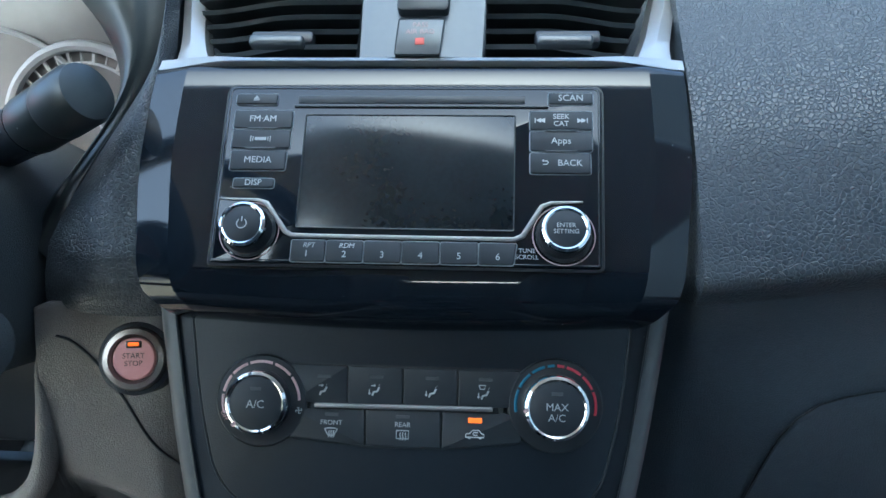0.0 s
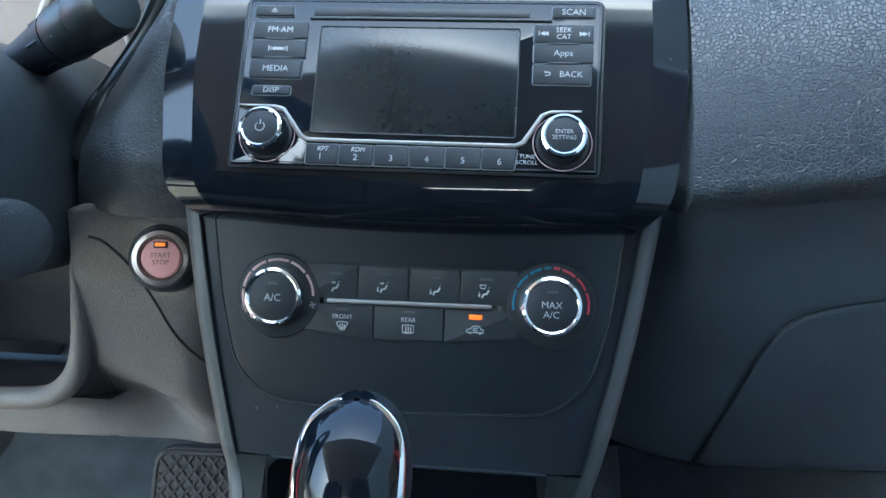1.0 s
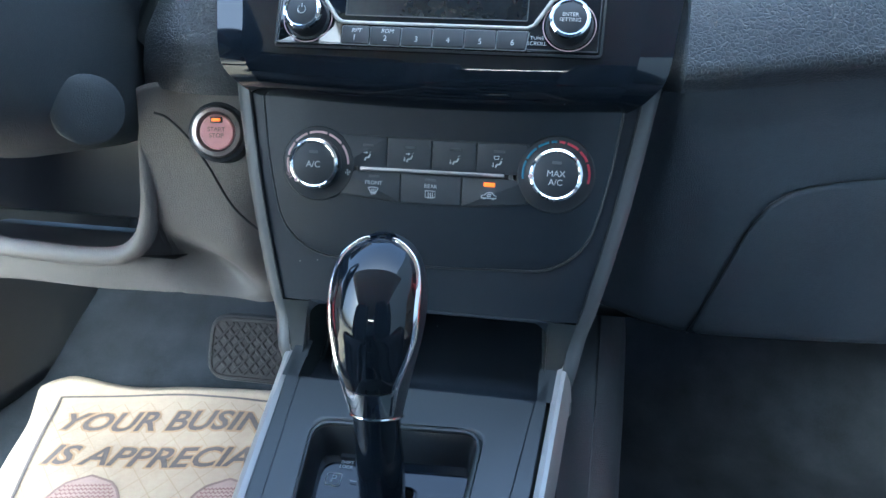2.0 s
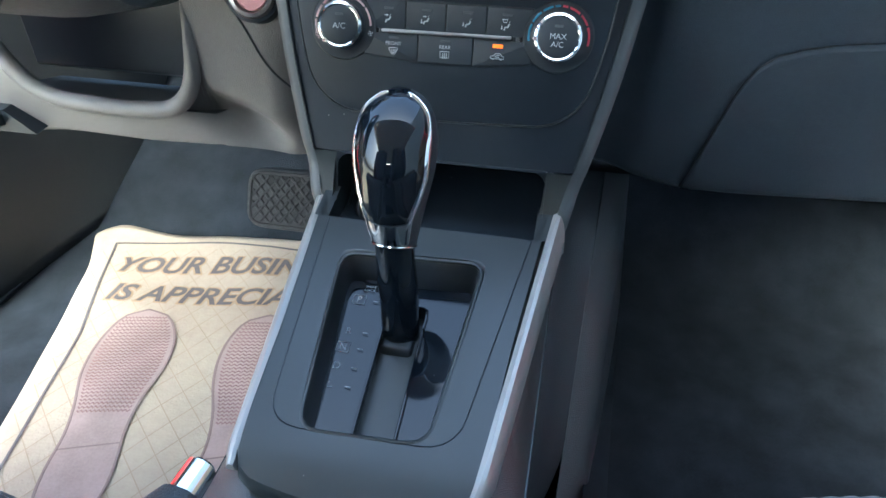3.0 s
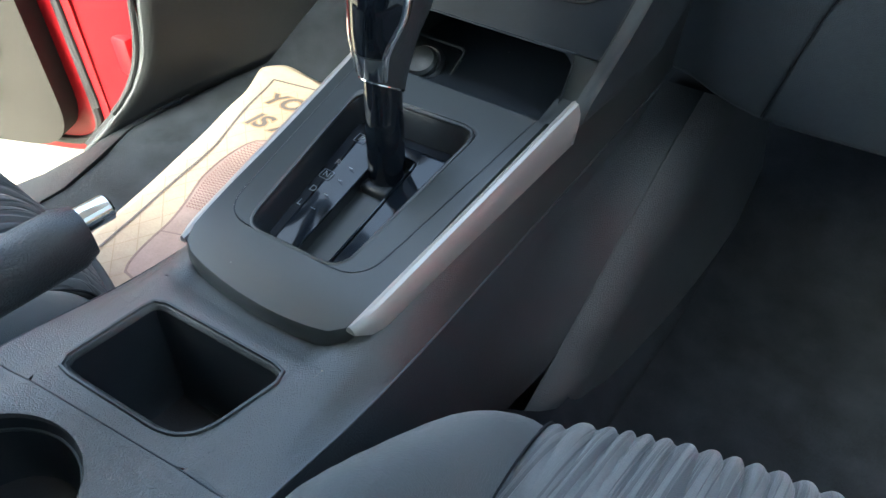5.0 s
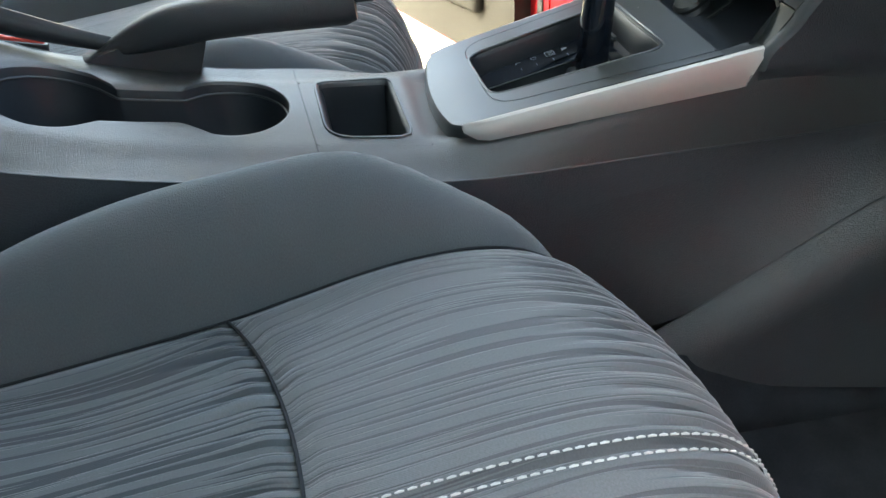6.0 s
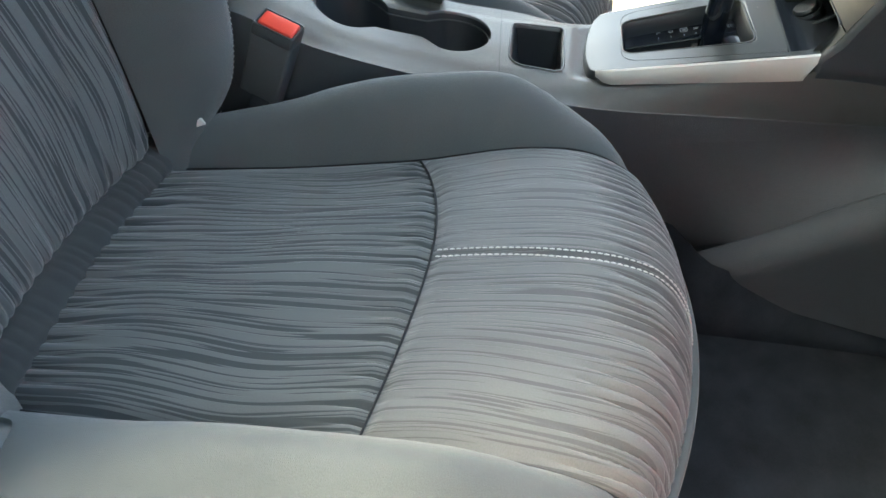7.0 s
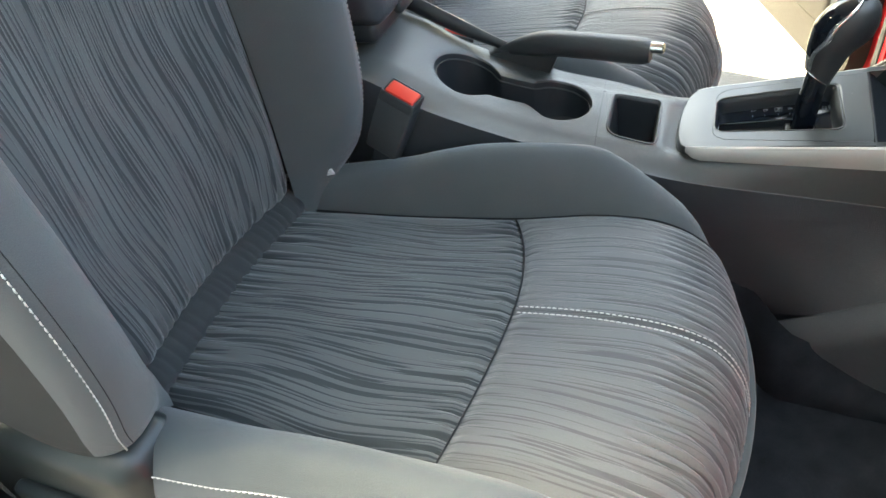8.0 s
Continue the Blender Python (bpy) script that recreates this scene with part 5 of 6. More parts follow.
    key(-92.8, 49.6, -63.6, 60.4, "MEDIA", 0.0050)
    key(-89.8, 39.8, -68.6, 44.8, "DISP", 0.0046)
    sk = key(62.8, 73.4, 94.2, 83.8, "SEEK\nCAT", 0.0040)
    for sg in (-1, 1):
        bms = [plate([(0.0785 + sg * (0.0082 + o), 0.0771), (0.0785 + sg * (0.0082 + o), 0.0799), (0.0785 + sg * (0.0108 + o), 0.0785)], 0.0016, 0.00175, 0.00002) for o in (0, 0.002)]
        bms.append(rbox((0.0005, 0.0028, 0.0002), (0.0785 + sg * 0.0133, 0.0785, 0.0017), 0.00005, 1))
        part("seek_mark", merged(*bms), WHITE_PRINT, sk, local=True)
    key(62.8, 61.6, 94.0, 72.4, "Apps", 0.0050)
    bk = key(62.8, 49.2, 93.0, 60.4, "BACK", 0.0048, tx=0.0048)
    back_pts = [(0.7, 0.7), (0.0, 0.0), (0.7, -0.7), (0.0, 0.0), (2.3, 0.0), (3.1, -0.8), (2.3, -1.8), (0.2, -1.8)]
    part("back_mark", tube([(0.0688 + px / 1000, 0.0558 + py / 1000, 0.0017) for px, py in back_pts], 0.0003, 5), WHITE_PRINT, bk, local=True)
    for y in (73.0, 61.6):
        for x in (-77.5, 78.5):
            part("button_glint", rbox((0.016, 0.0008, 0.0008), (x / 1000, y / 1000 - (0.0004 if x > 0 else 0), 0.0018), 0.0003, 2), GREY_SATIN, r, local=True)
    top = [("RPT", "1"), ("RDM", "2"), ("", "3"), ("", "4"), ("", "5"), ("", "6")]
    for i, (t, num) in enumerate(top):
        x0, x1 = -57.2 + i * 19.0, -57.2 + (i + 1) * 19.0 - 0.7
        k = key(x0 + (1.2 if i == 0 else 0), 1.0, x1, 12.0, "", skew=-0.0015 if i == 5 else 0.0)
        lettering(num, 0.0048, WHITE_PRINT, k, at((x0 + x1) / 2000, 0.0048, 0.0017))
        if t:
            lettering(t, 0.0036, GREY_PRINT if i > 3 else WHITE_PRINT, k, at((x0 + x1) / 2000 + 0.001, 0.0092, 0.0017), slant=0.2)
    lettering("TUNE\nSCROLL", 0.0032, WHITE_PRINT, r, at(0.0612, 0.0068, 0.0008))
    for x, y, t, name in ((-78.6, 16.6, "", "volume_knob"), (79.2, 16.6, "ENTER\nSETTING", "tune_knob")):
        c = Matrix.Translation((x / 1000, y / 1000, 0))
        k = part(name, lathe([(0.0138, 0.0), (0.0138, 0.001), (0.0122, 0.0012), (0.0117, 0.0090), (0.0112, 0.0100)], 48, c), BLACK, r, "ribbed black knob", local=True)
        bms = [rbox((0.0004, 0.0004, 0.008), (0.0120 * math.cos(a), 0.0120 * math.sin(a), 0.0052), 0.0001, 1) for a in (2 * math.pi * q / 60 for q in range(60))]
        rib = merged(*bms)
        rib.transform(c)
        tagged(part("knob_ribs", rib, BUTTON, k, local=True), kind="stuff")
        part("knob_ring", lathe([(0.0112, 0.0092), (0.0118, 0.0102), (0.0115, 0.0118), (0.0102, 0.0126), (0.0094, 0.0121), (0.0094, 0.0102)], 48, c), CHROME, k, "chrome ring", local=True)
        part("knob_cap", lathe([(0.0095, 0.0098), (0.0095, 0.0117), (0.0089, 0.0121), (0.001, 0.0123)], 48, c), BUTTON, k, local=True)
        part("knob_halo", tube([(x / 1000 + 0.0152 * math.cos(a), y / 1000 + 0.0152 * math.sin(a), 0.0006) for a in (2 * math.pi * q / 48 for q in range(49))], 0.0003, 5), PINK_PRINT, r, local=True)
        if t:
            lettering(t, 0.0031, WHITE_PRINT, k, c @ at(0, 0, 0.0125))
        else:
            arc = [(x / 1000 + 0.0024 * math.cos(a), y / 1000 + 0.0024 * math.sin(a), 0.0125) for a in (radians(lerp(125, 415, q / 20)) for q in range(21))]
            part("power_mark", merged(tube(arc, 0.0003, 5), rbox((0.0006, 0.0026, 0.0003), (x / 1000, y / 1000 + 0.0024, 0.0125), 0.0001, 1)), WHITE_PRINT, k, local=True)


def vents():
    sur = thing("vent_surround", label="silver grey trim round the center air vents", category="vent trim", turn=RADIO)
    hw = 0.146
    bar = [[(x, y, z) for y, z in ((0.1125, -0.016 - 0.02 * smooth(0.1, 0.15, abs(x))), (0.1135, -0.003 - 0.010 * smooth(0.1, 0.15, abs(x))), (0.1150, -0.001 - 0.010 * smooth(0.1, 0.15, abs(x))), (0.1180 + 0.004 * smooth(0.09, 0.14, abs(x)), -0.003 - 0.010 * smooth(0.1, 0.15, abs(x))), (0.1185, -0.02 - 0.02 * smooth(0.1, 0.15, abs(x))))] for x in (lerp(-hw, hw, i / 40) for i in range(41))]
    part("lower_bar", loft(bar), SILVER, sur, local=True)
    for sg in (-1, 1):
        pts = [(sg * lerp(0.128, 0.150, t), lerp(0.112, 0.20, t), -0.017 - 0.03 * t) for t in (i / 12 for i in range(13))]
        wide = [0.016, 0.0150, 0.0125, 0.0105, 0.0095, 0.009, 0.009, 0.009, 0.009, 0.009, 0.009, 0.009, 0.009]
        secs = []
        for (x, y, z), w in zip(pts, wide):
            secs.append([(x - w, y, z - 0.004), (x - w * 0.7, y, z + 0.003), (x, y, z + 0.006), (x + w * 0.8, y, z + 0.003), (x + w, y, z - 0.006)])
        part("side_bar", loft(secs), SILVER, sur, local=True)
    part("center_column", sheet(lambda u, v: (lerp(-0.030 - 0.003 * v, 0.037 + 0.002 * v, u), lerp(0.118, 0.20, v), -0.004 - 0.010 * v + 0.002 * math.sin(math.pi * u)), 8, 8), GREY_SATIN, sur, local=True)
    ind = thing("airbag_indicator", label="small grey passenger airbag indicator", category="indicator", turn=RADIO)
    lp = round_poly(mm((-10.5, 118.6), (14, 118.6), (16, 140.5), (-9, 140.5)), 0.001, 2)
    part("panel", plate(lp, -0.006, -0.0005, 0.0004), GREY_SATIN, ind, local=True)
    part("panel_gap", tube([(p.x, p.y, -0.0006) for p in lp + lp[:1]], 0.0004, 4), BLACK, ind, local=True)
    lettering("PASS\nAIR BAG", 0.0042, DIM_PRINT, ind, at(0.003, 0.1345, -0.0003))
    part("warning_lamp", rbox((0.005, 0.0042, 0.0006), (0.003, 0.1265, -0.0004), 0.0018, 2), INDICATOR, ind, local=True)
    hz = thing("hazard_switch", label="black hazard switch above the radio", category="switch", turn=RADIO)
    part("key", plate(round_poly(mm((-10.5, 146), (18, 146), (19, 168), (-11, 168)), 0.003, 3), -0.02, 0.0, 0.001), BLACK, hz, local=True)
    for sg in (-1, 1):
        v = thing("air_vent", label="black center air vent with slats and a small tab", category="air vent", group="center air vents", turn=RADIO)
        # sloping outer side
        def xo(y):
            return sg * (0.112 + 0.36 * (y - 0.118) - 0.012 * math.exp(-((y - 0.118) / 0.006) ** 1)) + (0.0 if sg > 0 else -0.004)

        xi = 0.0385 if sg > 0 else -0.0315
        back = sheet(lambda u, vv: (lerp(xi, xo(lerp(0.118, 0.2, vv)), u), lerp(0.118, 0.2, vv), -0.05 - 0.02 * vv), 4, 6)
        part("backing", back, BLACK, v, local=True)
        for i in range(8):
            y = 0.1215 + i * 0.0098
            a, b = xi, xo(y)
            secs = []
            for k in range(9):
                x = lerp(a, b, k / 8)
                bow = -0.010 * smooth(0.4, 1, k / 8)
                secs.append([(x, y - 0.0012, -0.014 + bow), (x, y + 0.0006, -0.012 + bow), (x, y + 0.0018, -0.0135 + bow), (x, y + 0.0075, -0.040 + bow), (x, y + 0.0062, -0.041 + bow)])
            part("slat", loft(secs), PLASTIC_SMOOTH, v, local=True)
        cx = -0.079 if sg < 0 else 0.082
        part("tab", rbox((0.031, 0.0062, 0.008), (cx, 0.1318, -0.0098), 0.002, 3), GREY_SATIN, v, "grey adjusting tab", local=True)
        part("tab_block", rbox((0.036, 0.008, 0.008), (cx + 0.002, 0.1360, -0.014), 0.002, 2), BLACK, v, local=True)
        part("inner_wall", sheet(lambda u, vv: (xi + sg * 0.0005, lerp(0.118, 0.2, u), lerp(-0.004, -0.05, vv) - 0.010 * u), 4, 4), BLACK, v, local=True)


STACK_W = table([(0.335, 0.0965), (0.352, 0.100), (0.37, 0.104), (0.40, 0.1125), (0.449, 0.124), (0.493, 0.132), (0.53, 0.138)])


def stack_y(z):
    return 0.002 + (z - 0.47) * math.tan(radians(20))


def stack():
    s = thing("center_stack", (0, 0.0, 0.33), "dark satin plastic center stack below the radio", "dash panel")

    def main(u, v):
        z = lerp(0.532, 0.3845, v)
        w = STACK_W(z) - 0.009
        x = lerp(-w, w, u)
        return (x, stack_y(z) + 0.002 * (abs(x) / w) ** 4, z)

    part("front_face", sheet(main, 30, 24), PLASTIC, s)
    for sg in (-1, 1):
        def leg(u, v, sg=sg):
            z = lerp(0.3845, 0.350, v)
            a, b = 0.0805 - 0.002 * v, STACK_W(z) - 0.009
            y = stack_y(0.3845) - 0.012 * v ** 1.5 - 0.004 * v
            return (sg * lerp(a, b, u), y, z)

        part("leg", sheet(leg, 6, 8), PLASTIC_SMOOTH, s)

        def strip(u, v, sg=sg):
            z = lerp(0.532, 0.340, v)
            w = STACK_W(z)
            y = stack_y(max(z, 0.3845)) - (0.012 * smooth(0.3845, 0.35, z) ** 1.5 + 0.004 * smooth(0.3845, 0.35, z))
            return (sg * (w - 0.009 * (1 - u) + 0.0012 * math.sin(math.pi * u / 2)), y + 0.0045 * u ** 3, z)

        def side_return(u, v, sg=sg):
            z = lerp(0.532, 0.322, v)
            zc = max(z, 0.340)
            w = STACK_W(zc) - 0.008 * smooth(0.345, 0.325, z)
            y = stack_y(max(zc, 0.3845)) - (0.012 * smooth(0.3845, 0.35, zc) ** 1.5 + 0.004 * smooth(0.3845, 0.35, zc)) + 0.0045
            return (sg * (w + 0.0012 + 0.003 * math.sin(1.6 * u)), y + 0.14 * u, z - 0.006 * u)

        part("edge_strip", sheet(strip, 8, 30), EDGE_GREY, s, "lighter satin grey edge")
        part("side_return", sheet(side_return, 10, 30), TUNNEL, s)
        part("edge_groove", tube([(sg * (STACK_W(z) - 0.009), stack_y(z) - 0.0002, z) for z in (lerp(0.53, 0.385, i / 24) for i in range(25))], 0.0006, 5), BLACK, s)
    # cubby under the panel
    zt = 0.3845
    yt = stack_y(zt)
    for sg in (-1, 1):
        def fillet(u, v, sg=sg):
            a = math.pi / 2 * u
            r = 0.013
            p = Vector((r - r * math.sin(a), -(r - r * math.cos(a)))).lerp(Vector((0, 0)), v)
            return (sg * (0.0808 - p.x), yt - 0.0003 - 0.12 * abs(p.y), zt + p.y)

        part("mouth_corner", sheet(fillet, 8, 3), PLASTIC, s)
    part("cubby_roof", sheet(lambda u, v: (lerp(-0.081, 0.081, u), lerp(yt, 0.09, v), zt + 0.001 - 0.012 * v), 8, 6), PLASTIC_SMOOTH, s)
    part("cubby_back", sheet(lambda u, v: (lerp(-0.081, 0.081, u), 0.075 - 0.02 * v, lerp(0.40, 0.30, v)), 8, 6), PLASTIC_SMOOTH, s)
    part("cubby_floor", sheet(lambda u, v: (lerp(-0.0815, 0.0815, u), lerp(-0.068, 0.07, v), panel_z(-0.068) - 0.002 - 0.022 * smooth(0, 0.2, v) + 0.012 * v), 16, 16), PLASTIC, s)
    part("cubby_step", rbox((0.162, 0.004, 0.022), (0, -0.0665, panel_z(-0.068) - 0.0125), 0.001, 1), BLACK, s)
    for sg in (-1, 1):
        part("cubby_side", sheet(lambda u, v, sg=sg: (sg * (0.0812 - 0.005 * u), lerp(-0.066 + 0.037 * v ** 1.2, 0.085, u), lerp(0.32, zt - 0.001, v)), 8, 6), PLASTIC_SMOOTH, s)
    part("cubby_edge", tube([(x, yt - 0.0003, zt + 0.0) for x in (lerp(-0.078, 0.08, i / 20) for i in range(21))], 0.0009, 8), PLASTIC, s)


def icon(parent, kind, x, y, z=0.0031):
    """The small white pictograms: a seated shape with air arrows, screens with heat lines, a car outline."""
    bms = []

    def line(pts, r=0.00032):
        bms.append(tube([(x + a / 1000, y + b / 1000, z) for a, b in pts], r, 5))

    if kind in ("face", "both", "feet", "defrost_feet"):
        line([(1.4, 2.6), (1.5, 2.5)], 0.0008)
        line([(1.4, 1.4), (0.4, -0.8), (-1.6, -1.2), (-2.2, -3.0)], 0.0006)
    if kind in ("face", "both"):
        line([(-3.0, 2.2), (-0.6, 2.2)])
        line([(-1.4, 2.8), (-0.6, 2.2), (-1.4, 1.6)])
    if kind in ("both", "feet", "defrost_feet"):
        line([(-3.8, 0.2), (-3.8, -2.4)])
        line([(-4.4, -1.6), (-3.8, -2.4), (-3.2, -1.6)])
    if kind == "defrost_feet":
        line([(-3.6, 4.2), (-0.2, 4.2), (-0.8, 2.2), (-3.0, 2.2), (-3.6, 4.2)])
    if kind == "front":
        line([(-3.4, 2.0), (-1.5, 2.5), (1.5, 2.5), (3.4, 2.0), (1.6, -1.2), (-1.6, -1.2), (-3.4, 2.0)])
        for a in (-1.2, 0, 1.2):
            line([(a, -2.4), (a + 0.4, -1.0), (a, 0.2), (a + 0.3, 1.4)])
    if kind == "rear":
        line([(-3.2, 2.4), (3.2, 2.4), (3.2, -1.8), (-3.2, -1.8), (-3.2, 2.4)])
        for a in (-1.4, 0, 1.4):
            line([(a, -2.6), (a + 0.4, -1.0), (a, 0.2), (a + 0.3, 1.4)])
    if kind == "car":
        line([(-4.8, -1.2), (-4.6, 0.4), (-2.6, 0.8), (-1.2, 2.4), (2.2, 2.4), (3.4, 0.8), (4.8, 0.4), (4.8, -1.2), (-4.8, -1.2)])
        line([(1.6, 1.2), (-0.6, 1.2), (-1.0, 0.5), (-0.6, -0.1), (1.4, -0.1)])
        for a in (-2.8, 2.8):
            line([(a - 0.8, -1.2), (a, -2.0), (a + 0.8, -1.2)])
    if kind == "fan":
        for k in range(4):
            a = k * math.pi / 2
            line([(0, 0), (1.7 * math.cos(a), 1.7 * math.sin(a)), (1.7 * math.cos(a + 0.7), 1.7 * math.sin(a + 0.7))])
    part("pictogram", merged(*bms), WHITE_PRINT, parent, local=True)


def climate():
    c = thing("climate_panel", label="black climate control panel with two dials and a row of buttons", category="control panel", turn=CLIMATE)
    out = round_poly(mm((-78, -57.5), (0, -60.5), (80, -57.0), (101, -40), (111, 0), (116.5, 49), (-115.8, 46), (-110, 0), (-100, -40)), [0.02, 0.02, 0.02, 0.03, 0.05, 0.001, 0.001, 0.05, 0.03], 6)
    part("panel", plate(out, -0.002, 0.0016, 0.0009), PLASTIC, c, local=True)
    gap = inset(out, -0.0008)
    part("panel_gap", tube([(p.x, p.y, 0.0002) for p in gap + gap[:1]], 0.0008, 5), BLACK, c, local=True)
    # button field
    field = round_poly(mm((-62, -17), (-20, -20.6), (20, -20.6), (62, -16.2), (69, 0), (62, 22.6), (-61, 22.8), (-69, 0)), 0.003, 3)
    part("button_field", plate(field, 0.001, 0.0018, 0.0004), BLACK, c, local=True)

    def key(pts, led, kind, ix, iy, text=""):
        lp = round_poly(mm(*pts), 0.0012, 3)
        k = part("button", plate(inset(lp, 0.0003), 0.001, 0.0029, 0.0005), BUTTON, c, local=True)
        lx, ly, on = led
        part("button_lamp", rbox((0.0072, 0.0026 if on else 0.0017, 0.0005), (lx / 1000, ly / 1000, 0.003), 0.0002, 1), LED if on else LED_OFF, k, "lit orange lamp" if on else "", local=True)
        icon(k, kind, ix / 1000, iy / 1000)
        if text:
            lettering(text, 0.0036, WHITE_PRINT, k, at(ix / 1000, iy / 1000 + 0.0053, 0.0031))

    key([(-61, 1.8), (-30.6, 1.8), (-30.6, 22.2), (-59.5, 22.4)], (-43, 16.2, 0), "face", -42.9, 9.2)
    key([(-30.2, 1.8), (-1.3, 1.9), (-1.3, 21.8), (-30.2, 22.2)], (-15.3, 16.4, 0), "both", -15.0, 9.8)
    key([(-0.9, 1.9), (27.6, 2.0), (27.6, 21.8), (-0.9, 21.8)], (14.3, 16.6, 0), "feet", 15.0, 9.8)
    key([(28.0, 2.0), (60.5, 2.2), (60.0, 22.0), (28.0, 21.8)], (42.2, 16.8, 0), "defrost_feet", 42.4, 9.6)
    key([(-61.5, -16.2), (-20.8, -19.6), (-20.8, -0.4), (-61.5, -0.6)], (-38.4, -3.6, 0), "front", -38.6, -13.2, "FRONT")
    key([(-20.4, -19.7), (19.2, -19.7), (19.2, -0.3), (-20.4, -0.4)], (-0.8, -3.8, 0), "rear", -0.8, -13.2, "REAR")
    key([(19.6, -19.7), (61.0, -15.6), (61.0, -0.1), (19.6, -0.3)], (37.0, -4.4, 1), "car", 37.0, -11.8)
    part("chrome_bar", rbox((0.094, 0.0024, 0.0026), (-0.0009, 0.0013, 0.0032), 0.0009, 3, Matrix.Rotation(radians(0.4), 4, "Z")), SILVER, c, "slim chrome bar", local=True)
    for sg, x, y, txt, lamp in ((-1, -76.6, 2.4, "A/C", 0), (1, 78.3, 4.4, "MAX\nA/C", 0)):
        m = Matrix.Translation((x / 1000, y / 1000, 0))
        d = part("dial", lathe([(0.0245, 0.001), (0.0245, 0.0024), (0.0236, 0.0032), (0.0180, 0.0032), (0.0165, 0.004), (0.0162, 0.009), (0.0155, 0.010)], 56, m), BLACK, c, "black turning dial", local=True)
        wing = [(math.cos(a) * r, math.sin(a) * r) for r, rng in ((0.0265, range(-32, 33, 8)), (0.0295, range(32, -33, -8))) for a in (radians(q + (180 if sg > 0 else 0)) for q in rng)]
        w = plate(round_poly(wing, 0.0005, 2), 0.001, 0.0027, 0.0005)
        w.transform(m)
        part("dial_wing", w, PLASTIC_SMOOTH, c, local=True)
        part("dial_ring", lathe([(0.0155, 0.0088), (0.0165, 0.0102), (0.0161, 0.0122), (0.0147, 0.0130), (0.0138, 0.0124), (0.0137, 0.010)], 56, m), CHROME, d, "chrome ring", local=True)
        part("dial_cap", lathe([(0.0139, 0.0098), (0.0139, 0.0119), (0.0132, 0.0124), (0.001, 0.0126)], 56, m), BUTTON, d, local=True)
        part("dial_lamp", rbox((0.0058, 0.0018, 0.0004), (x / 1000, y / 1000 + 0.0075, 0.0127), 0.0002, 1), LED_OFF, d, local=True)
        lettering(txt, 0.0058 if sg < 0 else 0.0053, WHITE_PRINT, d, m @ at(0, -0.0006 if sg < 0 else -0.002, 0.0128))
        part("dial_mark", rbox((0.0026, 0.0022, 0.0006), (x / 1000 + 0.0155 * math.cos(radians(225 if sg < 0 else 185)), y / 1000 + 0.0155 * math.sin(radians(225 if sg < 0 else 185)), 0.0130), 0.0003, 1, Matrix.Rotation(radians(45), 4, "Z")), PINK_PRINT, d, local=True)
        segs = [(200, 172, 0), (168, 142, 0), (138, 112, 0), (108, 74, 0), (70, 42, 0), (38, 2, 0)] if sg < 0 else [(190, 158, 1), (154, 130, 1), (126, 106, 1), (102, 92, 1), (88, 78, 2), (74, 52, 2), (48, 26, 2), (22, -12, 2)]
        for a0, a1, kind in segs:
            r0 = 0.0206
            loop = [(math.cos(radians(lerp(a0, a1, i / 8))) * r0, math.sin(radians(lerp(a0, a1, i / 8))) * r0, 0.0033) for i in range(9)]
            t = tube(loop, 0.00075, 6, 0.4)
            t.transform(m)
            part("scale_mark", t, (PINK_PRINT, BLUE_PRINT, RED_PRINT)[kind], d, local=True)
        if sg < 0:
            icon(d, "fan", x / 1000 + 0.0205, y / 1000 - 0.0045, 0.0034)
            lettering("OFF", 0.0032, PINK_PRINT, d, m @ at(-0.0195, -0.0085, 0.0033, -60))


